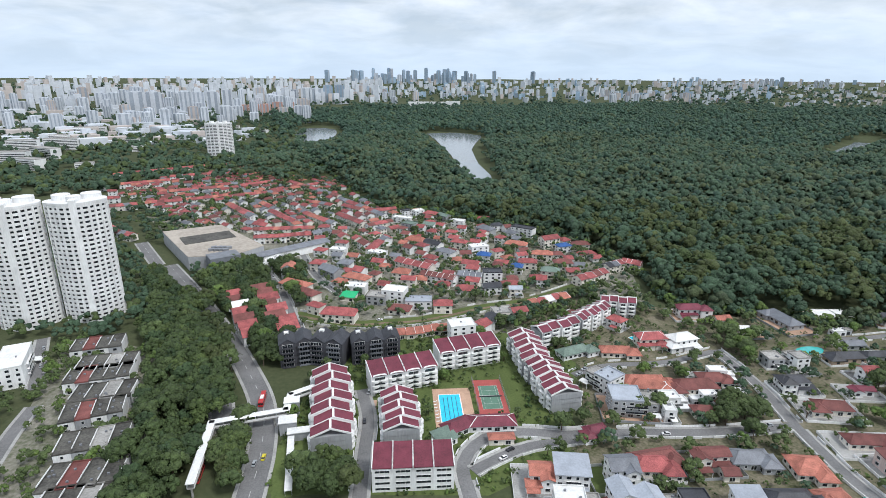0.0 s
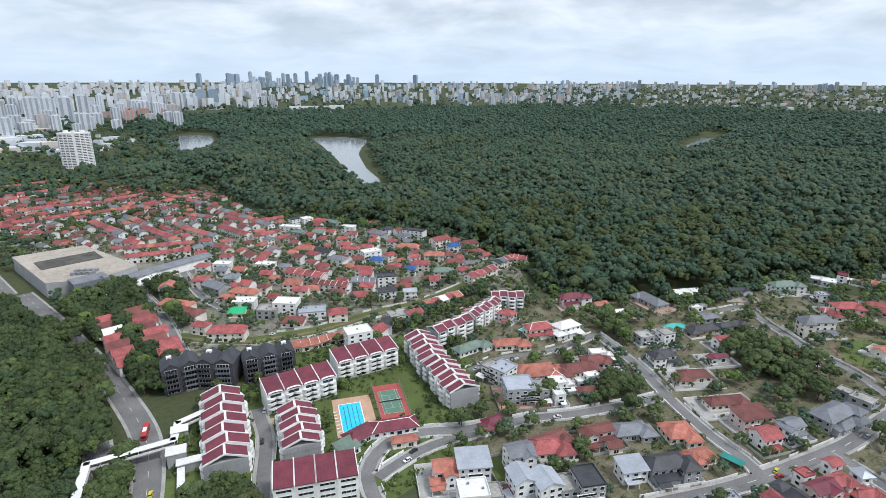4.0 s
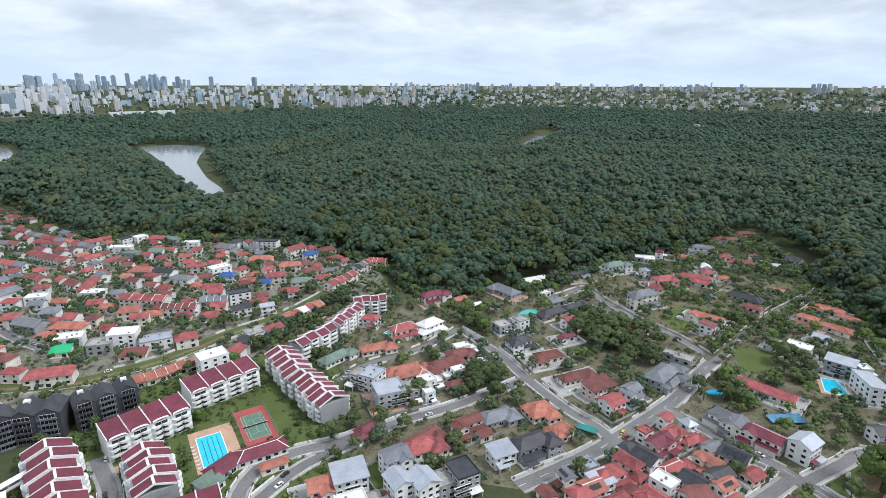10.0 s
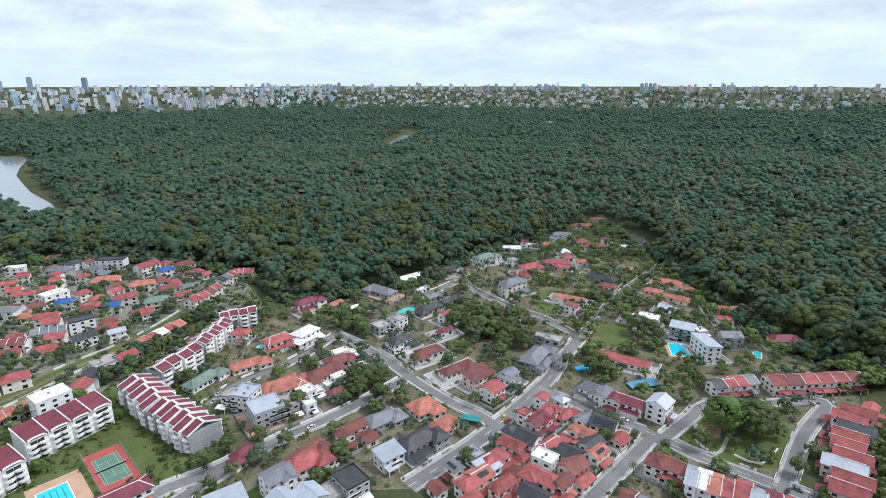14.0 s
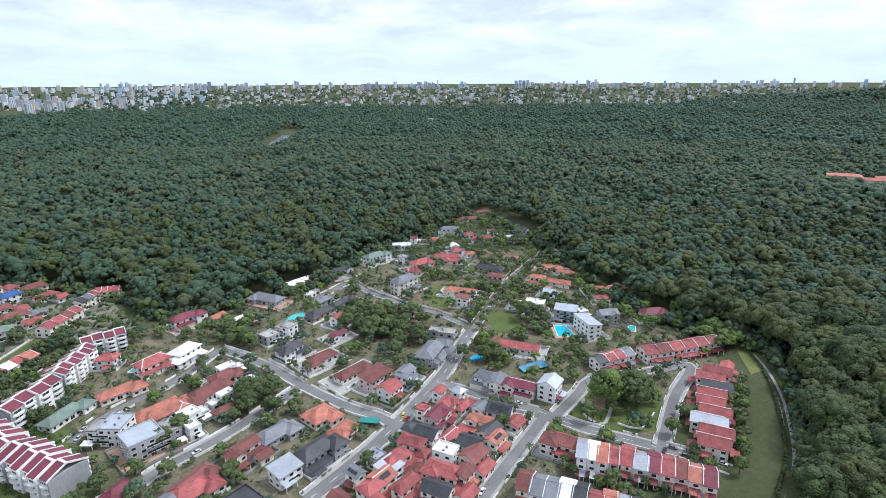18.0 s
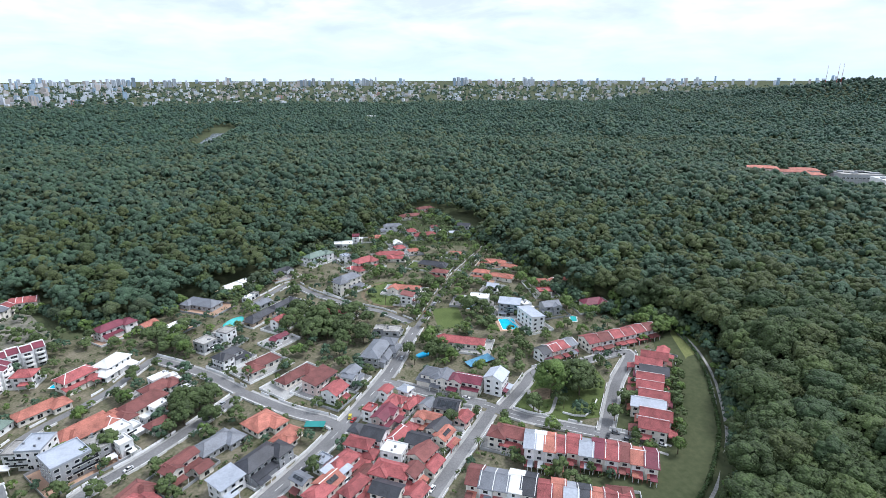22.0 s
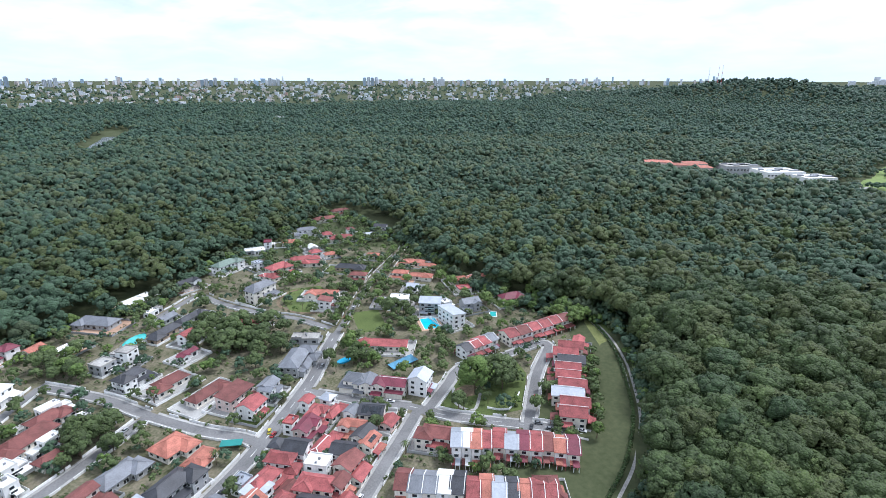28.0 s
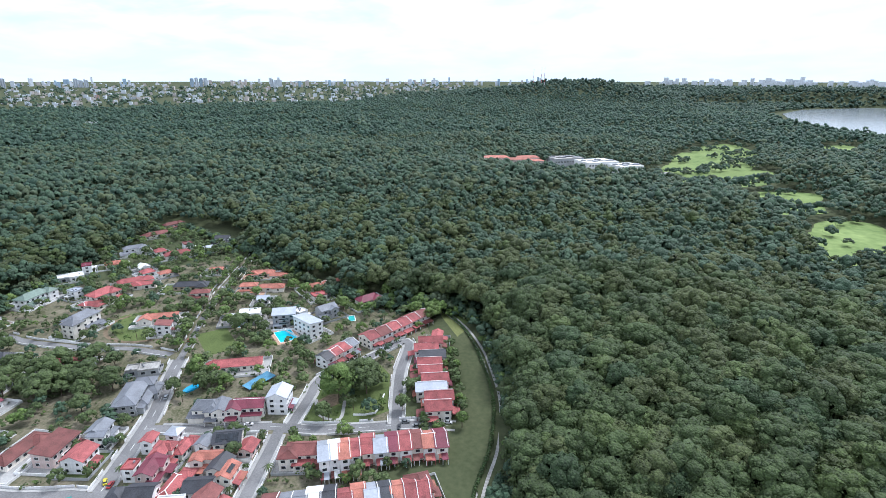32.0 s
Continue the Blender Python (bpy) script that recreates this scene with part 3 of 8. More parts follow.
def roof_shape(kind, L, D, z, rise, over=0.7, thick=0.22, k=0):
    """Roof over a footprint L by D; the ridge runs along x."""
    s = Shape()
    x, y = L / 2 + over, D / 2 + over
    if kind == "flat":
        s.box(-L / 2 - 0.12, -D / 2 - 0.12, z, L / 2 + 0.12, D / 2 + 0.12, z + 0.22)
        for a, b, c, d in ((-L / 2 - 0.12, -D / 2 - 0.12, L / 2 + 0.12, -D / 2 + 0.16), (-L / 2 - 0.12, D / 2 - 0.16, L / 2 + 0.12, D / 2 + 0.12), (-L / 2 - 0.12, -D / 2 + 0.16, -L / 2 + 0.16, D / 2 - 0.16), (L / 2 - 0.16, -D / 2 + 0.16, L / 2 + 0.12, D / 2 - 0.16)):
            s.box(a, b, z + 0.22, c, d, z + 0.85)
        return s
    if kind == "shed":
        low = [(-x, -y, z), (x, -y, z), (x, y, z + rise), (-x, y, z + rise)]
        return s.solid(low, [(p[0], p[1], p[2] + thick) for p in low])
    top = z + rise
    e = 0.0 if kind == "gable" else min(D / 2 * 0.95, L / 2 * 0.92)
    rx = x - e
    for dz, flip in ((thick, False), (0.0, True)):
        A, B, C, E2 = (-x, -y, z + dz), (x, -y, z + dz), (x, y, z + dz), (-x, y, z + dz)
        R1, R2 = (-rx, 0, top + dz), (rx, 0, top + dz)
        fs = [[A, B, R2, R1], [C, E2, R1, R2]]
        if kind == "hip":
            fs += [[B, C, R2], [E2, A, R1]]
        for f in fs:
            s.face(f[::-1] if flip else f, k)
    t = thick
    rim = [(-x, -y), (x, -y), (x, y), (-x, y)]
    for (ax, ay), (bx, by) in zip(rim, rim[1:] + rim[:1]):
        if kind == "gable" and ax == bx:
            sx = ax
            for y0, y1 in ((ay, 0), (0, by)):
                za, zb = (z, top) if y1 == 0 else (top, z)
                s.face([(sx, y0, za), (sx, y1, zb), (sx, y1, zb + t), (sx, y0, za + t)], k)
        else:
            s.face([(ax, ay, z), (bx, by, z), (bx, by, z + t), (ax, ay, z + t)], k)
    return s


def ridge_caps(kind, L, D, z, rise, over=0.7):
    s = Shape()
    x, y = L / 2 + over, D / 2 + over
    e = 0.0 if kind == "gable" else min(D / 2 * 0.95, L / 2 * 0.92)
    rx = x - e
    top = z + rise + 0.22

    def bar(a, b, w=0.22):
        a, b = Vector(a), Vector(b)
        d = (b - a).normalized()
        n = d.cross(Vector((0, 0, 1))).normalized() * w
        up = Vector((0, 0, 0.13))
        s.solid([a - n, b - n, b + up, a + up], [a + n * 1.0 - up * 0, b + n, b + up * 1.02, a + up * 1.02])

    bar((-rx, 0, top), (rx, 0, top))
    if kind == "hip":
        for sx in (-1, 1):
            for sy in (-1, 1):
                bar((sx * x, sy * y, z + 0.22), (sx * rx, 0, top))
    return s


ROOF_WORD = {"R": "red clay tile", "O": "orange clay tile", "M": "maroon tile", "N": "brown-red tile", "G": "grey tile", "D": "charcoal tile", "S": "silver metal", "B": "blue metal", "E": "grey-green metal", "W": "white flat", "C": "concrete flat", "L": "bright green sheet", "K": "weathered flat"}
WALL_WORD = {"w": "white", "c": "cream", "p": "pale pink", "g": "grey", "d": "charcoal", "s": "sand-coloured"}


def plot(x, y, L, D, turn, rnd):
    """The yard of a villa, paved or in grass, and the low white wall round it, kept clear of the street."""
    c, d = math.cos(radians(turn)), math.sin(radians(turn))
    for m in (5.0, 4.0, 3.0, 2.0, 1.2):
        u, v = L / 2 + m, D / 2 + m
        rim = [(sx * u, sy * v) for sx, sy in ((-1, -1), (0, -1), (1, -1), (1, 0), (1, 1), (0, 1), (-1, 1), (-1, 0))]
        spots = [(x + p * c - q * d, y + p * d + q * c) for p, q in rim]
        if all(road_gap(*p) > 2.0 for p in spots) and all(clear_of(p[0], p[1], 0.3) for p in spots):
            z = 0.04 + 0.05 * rnd.random()
            mat, word = rnd.choice(((PAVING, "pale concrete"), (PAVING, "pale concrete"), (TERRA, "terracotta-tiled"), (LAWN, "grassed"), (CONCRETE, "grey concrete")))
            single("yard", Shape().box(-u, -v, -0.3, u, v, z), mat, x, y, 0, turn, label=f"{word} yard round a house", category="yard", kind="structure")
            w = Shape()
            t = 0.16
            ring0, ring1 = [(-u, -v), (u, -v), (u, v), (-u, v)], [(-u + t, -v + t), (u - t, -v + t), (u - t, v - t), (-u + t, v - t)]
            for i in range(4):
                j = (i + 1) % 4
                o0, o1, i0, i1 = ring0[i], ring0[j], ring1[i], ring1[j]
                w.face([(*o0, -0.3), (*o1, -0.3), (*o1, 1.5), (*o0, 1.5)])
                w.face([(*o0, 1.5), (*o1, 1.5), (*i1, 1.5), (*i0, 1.5)])
                w.face([(*i1, -0.3), (*i0, -0.3), (*i0, 1.5), (*i1, 1.5)])
            single("garden_wall", weld(w, "garden_wall", [WHITE if rnd.random() < 0.75 else GREY]), None, x, y, 0, turn, label="low plastered wall round a house plot", category="wall")
            return


def volume(e, L, D, st, kind, rc, wc, rise, detail, turn, rnd, mv=Matrix(), prefix="", windows=True):
    """Walls, roof and windows of one block of a house."""
    h = st * STOREY + 0.4
    w = Shape().box(-L / 2, -D / 2, -0.5, L / 2, D / 2, h)
    if detail:
        w.box(-L / 2 - 0.08, -D / 2 - 0.08, -0.5, L / 2 + 0.08, D / 2 + 0.08, 0.45)
        for i in range(1, int(st)):
            w.box(-L / 2 - 0.07, -D / 2 - 0.07, i * STOREY + 0.25, L / 2 + 0.07, D / 2 + 0.07, i * STOREY + 0.42)
    if kind == "gable":
        for sx in (-1, 1):
            w.solid([(sx * L / 2 - 0.15, -D / 2, h), (sx * L / 2 - 0.15, D / 2, h), (sx * L / 2 - 0.15, 0, h + rise)], [(sx * L / 2 + (0.0), -D / 2, h), (sx * L / 2, D / 2, h), (sx * L / 2, 0, h + rise)])
    elif kind == "shed":
        w.solid([(-L / 2, -D / 2, h), (L / 2, -D / 2, h), (L / 2, D / 2, h), (-L / 2, D / 2, h)], [(-L / 2, -D / 2, h + 0.02), (L / 2, -D / 2, h + 0.02), (L / 2, D / 2, h + rise * 0.9), (-L / 2, D / 2, h + rise * 0.9)])
    part(prefix + "wall", w, WALLS[wc], e, at=mv)
    rp = part(prefix + "roof", roof_shape(kind, L, D, h, rise), ROOFS[rc], e, at=mv)
    if kind in ("hip", "gable") and detail > 1:
        part("ridge_cap", ridge_caps(kind, L, D, h, rise), TRIM if rc in "MRO" and rnd.random() < 0.10 else ROOFS[rc], rp)
    if not windows:
        return rp
    panes = Shape() if detail == 0 or FAR_HOUSE[0] else None
    for q, (off, ang, ln) in enumerate([(-D / 2, 0, L), (L / 2, 90, D), (D / 2, 180, L), (-L / 2, 270, D)]):
        face = (turn + ang) % 360
        seen = math.cos(radians(face + 25)) > (-0.3 if detail > 1 else 0.35)
        if not seen:
            continue
        n = max(1, int(ln / ((3.5 if not FAR_HOUSE[0] else 4.3) if detail > 1 else 4.6)))
        for f in range(max(1, int(st))):
            for i in range(n):
                u = -ln / 2 + ln * (i + 0.5) / n
                big = f == 0 and i == n // 2 and q in (0, 2)
                ww, wh = (2.4, 2.2) if big else ((1.9, 1.45) if rnd.random() < 0.7 else (1.1, 1.45))
                zz = f * STOREY + (0.35 if big else 1.25)
                m = mv @ pose(0, 0, 0, 0, 0, ang) @ Matrix.Translation((u, -abs(off) - 0.02, zz))
                if panes is not None:
                    panes.face([m @ Vector(p) for p in ((-ww / 2, -0.04, 0), (ww / 2, -0.04, 0), (ww / 2, -0.04, wh), (-ww / 2, -0.04, wh))])
                else:
                    part("door" if big else "window", window_mesh(ww, wh, 1 if big else 0), None, e, at=m)
    if panes is not None and panes.f:
        tagged(part("window_panes", panes, GLASS, e), kind="stuff")
    return rp


def house(x, y, L, D, turn, st, kind, rc, wc="w", detail=2, name="house", label="", group="", rise=None, z=0.0, yard=True):
    """A house: one or more blocks with plinth, string courses, eaves, ridge caps, windows, porch, and its yard."""
    rnd = random.Random(int(x * 7 + y * 13))
    if D > L and kind in ("hip", "gable") and name == "house":
        L, D, turn = D, L, turn + 90
    if name == "house" and detail and math.cos(radians(turn + 25)) < 0:
        turn += 180
    h = st * STOREY + 0.4
    how = {"hip": "hipped", "gable": "gabled", "flat": "flat", "shed": "sloping"}[kind]
    storeys = {1: "one-storey", 2: "two-storey", 3: "three-storey", 4: "four-storey"}.get(int(st), "tall")
    label = label or f"{WALL_WORD[wc]} {storeys} house with a {how} {ROOF_WORD[rc]} roof".replace("flat white flat", "flat white").replace("flat concrete flat", "flat concrete").replace("flat weathered flat", "flat weathered")
    if detail > 1 and yard and name == "house":
        plot(x, y, L, D, turn, rnd)
    TAKEN.append((x, y, L / 2, D / 2, turn))
    e = thing(name, x, y, z, turn, label, "house", group)
    FAR_HOUSE[0] = math.hypot(x, y) > 345
    steep = 0.30 if kind == "hip" else 0.27
    big = name == "house" and detail > 1 and kind in ("hip", "gable") and L > 12
    if big:
        # main block drawn in, with a cross wing and a lower front block
        L0, D0 = L * rnd.uniform(0.78, 0.9), D * rnd.uniform(0.72, 0.84)
        oy = (D - D0) / 2
        rp = volume(e, L0, D0, st, kind, rc, wc, rise or D0 * steep, detail, turn, rnd, Matrix.Translation(((L - L0) / 2 * rnd.choice((-1, 1)), oy, 0)))
        sx = rnd.choice((-1, 1))
        wl = min(L * 0.42, 8.5)
        mw = Matrix.Translation((sx * (L / 2 - wl / 2), -D / 2 + D * 0.36, 0)) @ pose(0, 0, 0, 0, 0, 90)
        volume(e, D * 0.72, wl, max(1, st - rnd.choice((0, 0, 1))), kind, rc, wc, wl * steep, detail, turn + 90, rnd, mw, "wing_")
        if st > 1:
            volume(e, L * 0.5, 3.6, 1, "shed", rc, wc, 0.9, 1, turn, rnd, Matrix.Translation((-sx * L * 0.2, -D / 2 + 1.6, 0)), "front_", False)
    elif name == "house" and detail > 1 and kind == "flat" and L > 11:
        # stacked boxes: a tall back block, a lower wing with a terrace
        L0 = L * rnd.uniform(0.55, 0.68)
        sx = rnd.choice((-1, 1))
        rp = volume(e, L0, D, st, kind, rc, wc, 0, detail, turn, rnd, Matrix.Translation((sx * (L - L0) / 2, 0, 0)))
        volume(e, L - L0 - 0.1, D * 0.8, max(1, st - 1), kind, rnd.choice(rc + "CW"), rnd.choice(wc + "wg"), 0, detail, turn, rnd, Matrix.Translation((-sx * L0 / 2, D * 0.1, 0)), "wing_")
    else:
        rp = volume(e, L, D, st, kind, rc, wc, rise if rise is not None else (min(L, D) * steep if kind != "shed" else 1.5), detail, turn, rnd)
    if name == "house" and not big and detail and math.hypot(x, y) < 320 and kind in ("hip", "gable") and st > 1:
        # lower roof over the ground floor, a walled roof terrace or solar panels
        deep, wide = rnd.uniform(2.2, 3.4), L * rnd.uniform(0.6, 0.95)
        lo = [(-wide / 2, -D / 2 - deep, 2.7), (wide / 2, -D / 2 - deep, 2.7), (wide / 2, -D / 2 + 0.2, 3.6), (-wide / 2, -D / 2 + 0.2, 3.6)]
        s = Shape().solid(lo, [(p[0], p[1], p[2] + 0.18) for p in lo])
        for k in (-1, 1):
            s.box(k * (wide / 2 - 0.3) - 0.14, -D / 2 - deep + 0.3, -0.4, k * (wide / 2 - 0.3) + 0.14, -D / 2 - deep + 0.58, 2.85)
        part("lean_to_roof", s, ROOFS[rnd.choice("RRNMO" + rc)], e)
        q = rnd.random()
        if q < 0.4:
            b = Shape().box(L / 2, -1.8, -0.4, L / 2 + 2.6, 1.8, 3.3)
            b.box(L / 2, -1.8, 3.3, L / 2 + 2.6, -1.65, 4.3).box(L / 2, 1.65, 3.3, L / 2 + 2.6, 1.8, 4.3).box(L / 2 + 2.45, -1.65, 3.3, L / 2 + 2.6, 1.65, 4.3)
            part("roof_terrace", b, WHITE, e)
        elif q < 0.62:
            run, up = D / 2 + 0.7, min(L, D) * steep
            def lie(u, v):
                return (u, -run + run * v, h + up * v + 0.42)
            for k in (-1, 0, 1):
                c0 = [lie(k * 1.9 - 0.85, 0.35), lie(k * 1.9 + 0.85, 0.35), lie(k * 1.9 + 0.85, 0.75), lie(k * 1.9 - 0.85, 0.75)]
                part("solar_panel", Shape().solid(c0, [(a, b, c + 0.07) for a, b, c in c0]), GLASS, e, "dark glazed solar panel")
    if kind in ("flat", "shed") and detail > 1 and st > 1:
        # glazed balconies and deep slabs
        for f in range(1, int(st)):
            b = part("balcony", Shape().box(-L * 0.22, -D / 2 - 1.6, f * STOREY + 0.1, L * 0.22, -D / 2, f * STOREY + 0.35).box(-L * 0.22, -D / 2 - 1.6, f * STOREY + 0.35, L * 0.22, -D / 2 - 1.52, f * STOREY + 1.3, 1), [TRIM, GLASS], e)
    if kind == "flat" and detail > 0:
        for i in range(rnd.randint(1, 3)):
            u, v = rnd.uniform(-0.35, 0.35) * L, rnd.uniform(-0.3, 0.3) * D
            part("condenser", Shape().box(-0.5, -0.3, 0.22, 0.5, 0.3, 1.1), STEEL, e, "grey air conditioner", at=Matrix.Translation((u, v, h - (STOREY if big else 0))))
    if detail > 1 and st >= 1.5:
        pw = min(6.0, L * 0.55)
        sx = rnd.choice((-1, 1)) * max(0, L / 2 - pw / 2 - 0.3)
        ph, pd = 2.9, 3.6 if name == "house" else 4.2
        porch = part("porch_roof", Shape().solid([(-pw / 2, -pd, ph), (pw / 2, -pd, ph), (pw / 2, 0.0, ph + 0.5), (-pw / 2, 0.0, ph + 0.5)], [(-pw / 2, -pd, ph + 0.2), (pw / 2, -pd, ph + 0.2), (pw / 2, 0.0, ph + 0.7), (-pw / 2, 0.0, ph + 0.7)]), ROOFS[rc] if kind != "flat" else PALE, e, at=Matrix.Translation((sx, -D / 2 + 0.05, 0)))
        for k in (-1, 1):
            part("post", Shape().box(-0.14, -0.14, -0.4, 0.14, 0.14, ph), TRIM, porch, at=Matrix.Translation((k * (pw / 2 - 0.3), -pd + 0.4, 0)))
    return e


def terrace(x0, y0, x1, y1, n, D, st, kind, colours, walls="w", detail=1, across=False, group="terraced row"):
    """A row of joined houses from one end to the other, with party walls that stand above the roofs."""
    L = math.hypot(x1 - x0, y1 - y0)
    a = math.degrees(math.atan2(y1 - y0, x1 - x0))
    w = L / n
    rnd = random.Random(int(x0 * 3 + y1 * 5 + n))
    for i in range(n):
        k = (i + 0.5) / n
        x, y = x0 + (x1 - x0) * k, y0 + (y1 - y0) * k
        rc, wc = colours[i % len(colours)], walls[i % len(walls)]
        shift = rnd.uniform(-0.8, 0.8)
        x, y = x - math.sin(radians(a)) * shift, y + math.cos(radians(a)) * shift
        turn = a if math.cos(radians(a + 25)) > 0 else a + 180
        if across:
            sl = rnd.uniform(-1.8, 1.8)
            e = house(x - math.sin(radians(a)) * sl, y + math.cos(radians(a)) * sl, D + rnd.uniform(-2.5, 1.5), w - 0.12, a + 90, st, kind, rc, wc, detail, "terraced_house", group=group, rise=w * 0.32)
        else:
            e = house(x, y, w - 0.12, D + rnd.uniform(-1, 1), turn, st, kind, rc, wc, detail, "terraced_house", group=group, rise=D * 0.24)
        if detail > 1:
            # lean-to roofs over the porch and the kitchen yard
            for k, (m2, run) in enumerate(((pose(0, 0, 0, 0, 0, 0), "y"), (pose(0, 0, 0, 0, 0, 180), "y"))):
                deep, wide = (rnd.uniform(2.2, 4.2), w * rnd.uniform(0.62, 0.9))
                back = D / 2
                if across:
                    m2 = m2 @ pose(0, 0, 0, 0, 0, 90)
                s = Shape().solid([(-wide / 2, -back - deep, 2.6), (wide / 2, -back - deep, 2.6), (wide / 2, -back + 0.3, 3.5), (-wide / 2, -back + 0.3, 3.5)], [(-wide / 2, -back - deep, 2.78), (wide / 2, -back - deep, 2.78), (wide / 2, -back + 0.3, 3.68), (-wide / 2, -back + 0.3, 3.68)])
                s.box(-wide / 2 + 0.15, -back - deep + 0.25, -0.4, -wide / 2 + 0.4, -back - deep + 0.5, 2.7).box(wide / 2 - 0.4, -back - deep + 0.25, -0.4, wide / 2 - 0.15, -back - deep + 0.5, 2.7)
                part("lean_to_roof", s, ROOFS[rnd.choice("RRRNMO")], e, at=m2)
        if detail and kind != "flat":
            # party wall between neighbours, coped above the roof
            hh = st * STOREY + 0.4
            pw = Shape()
            if across:
                pw.box(-D / 2 - 0.3, -0.12, hh - 1.0, D / 2 + 0.3, 0.12, hh + 0.9)
                part("party_wall", pw, WHITE, e, at=Matrix.Translation((0, w / 2, 0)))
            else:
                for y0_, y1_, z0_, z1_ in ((-D / 2 - 0.4, 0, hh, hh + D * 0.24), (0, D / 2 + 0.4, hh + D * 0.24, hh)):
                    pw.solid([(-0.13, y0_, z0_ - 0.3), (0.13, y0_, z0_ - 0.3), (0.13, y1_, z1_ - 0.3), (-0.13, y1_, z1_ - 0.3)], [(-0.13, y0_, z0_ + 0.6), (0.13, y0_, z0_ + 0.6), (0.13, y1_, z1_ + 0.6), (-0.13, y1_, z1_ + 0.6)])
                part("party_wall", weld(pw, "party_wall", [WHITE]), None, e, at=Matrix.Translation((w / 2, 0, 0)))


# ---- trees ----
def tree_meshes():
    r = np.random.default_rng(21)
    big = [tri_mesh("crown", *lumpy_crown(r, int(r.integers(11, 16)), 1, 110, 0.085, 0.66 if i < 4 else 0.5), [LEAF]) for i in range(6)]
    lite = [tri_mesh("crown", *lumpy_crown(r, 12, 1, 150, 0.09, 0.72), [LEAF_LIGHT]) for _ in range(3)]
    small = [tri_mesh("crown", *lumpy_crown(r, 7, 1, 40, 0.13, 0.9), [LEAF]) for _ in range(4)]
    return big, lite, small


BIG, LITE, SMALL = tree_meshes()


def trunk_mesh():
    """Tapered trunk with limbs, for a tree of height 1 below its crown."""
    s = Shape()
    s.post(0, 0, -0.08, 0.62, 0.050, 7, r2=0.034)
    for k in range(5):
        a = k * 1.2566 + 0.3
        c, d = math.cos(a), math.sin(a)
        z0, z1 = 0.48 + 0.03 * k, 0.98
        r0, r1 = 0.022, 0.010
        x1, y1 = 0.34 * c, 0.34 * d
        s.solid([(-r0 * d, r0 * c, z0), (r0 * d, -r0 * c, z0), (0, 0, z0 + 0.06)], [(x1 - r1 * d, y1 + r1 * c, z1), (x1 + r1 * d, y1 - r1 * c, z1), (x1, y1, z1 + 0.02)])
    return s.mesh("trunk", [BARK])


TRUNK = trunk_mesh()


def tree(x, y, r, h, style=0, seed=0, label="", z=0.0):
    rnd = random.Random(int(x * 11 + y * 17 + seed))
    words = {0: "broad dark green garden tree with a rounded crown", 1: "light green tree with a loose feathery crown", 2: "small bushy green tree beside the houses"}
    e = thing("tree", x, y, z, rnd.uniform(0, 360), label or words[style], "tree")
    pool = (BIG, LITE, SMALL)[style]
    stem = h - r * 0.45
    part("trunk", TRUNK, None, e, at=Matrix.Diagonal((max(4, stem), max(4, stem), stem, 1)))
    part("crown", rnd.choice(pool), None, e, at=Matrix.Translation((0, 0, stem)) @ Matrix.Diagonal((r, r * rnd.uniform(0.85, 1.1), r * rnd.uniform(0.9, 1.2), 1)))
    return e


def palm_meshes():
    fr = Shape()
    for i in range(13):
        a = i * 2.399
        c, s = math.cos(a), math.sin(a)
        up = 0.35 if i % 3 else 0.75
        prev = None
        for k in range(5):
            t = k / 4
            r, z, w = 2.3 * t, up * 2.2 * t - 2.2 * t * t, 0.36 * (1 - t) ** 0.5 * (0.4 + t) + 0.03
            l, m, q = (r * c - w * s, r * s + w * c, z - 0.12), (r * c, r * s, z), (r * c + w * s, r * s - w * c, z - 0.12)
            if prev:
                fr.face([prev[0], prev[1], m, l])
                fr.face([prev[1], prev[2], q, m])
            prev = (l, m, q)
    st = Shape().post(0, 0, -0.3, 1.0, 0.22, 7, r2=0.13)
    return fr.mesh("fronds", [LEAF]), st.mesh("trunk", [BARK])


FRONDS, PALM_STEM = palm_meshes()


def palm(x, y, h):
    rnd = random.Random(int(x * 5 + y * 3))
    e = thing("palm", x, y, 0, rnd.uniform(0, 360), "slender palm with arching green fronds", "palm")
    part("trunk", PALM_STEM, None, e, at=Matrix.Diagonal((1, 1, h, 1)))
    part("fronds", FRONDS, None, e, at=Matrix.Translation((0, 0, h)) @ Matrix.Diagonal((1.1, 1.1, 1.1, 1)))


def grove(poly, count, size, height, seed, styles=(0, 0, 0, 1), clear=1.0):
    """Single trees spread inside an outline, clear of roads and buildings."""
    rnd = random.Random(seed)
    xs, ys = [p[0] for p in poly], [p[1] for p in poly]
    got, tries = [], 0
    while len(got) < count and tries < count * 40:
        tries += 1
        x, y = rnd.uniform(min(xs), max(xs)), rnd.uniform(min(ys), max(ys))
        r = rnd.uniform(*size)
        if not inside(poly, x, y) or any(math.hypot(x - a, y - b) < 0.62 * (r + c) for a, b, c in got):
            continue
        if not clear_of(x, y, r * 0.4 * clear) or road_gap(x, y) < r * 0.35 * clear:
            continue
        got.append((x, y, r))
        tree(x, y, r, rnd.uniform(*height) * (0.6 + 0.4 * r / size[1]), rnd.choice(styles))
    return got


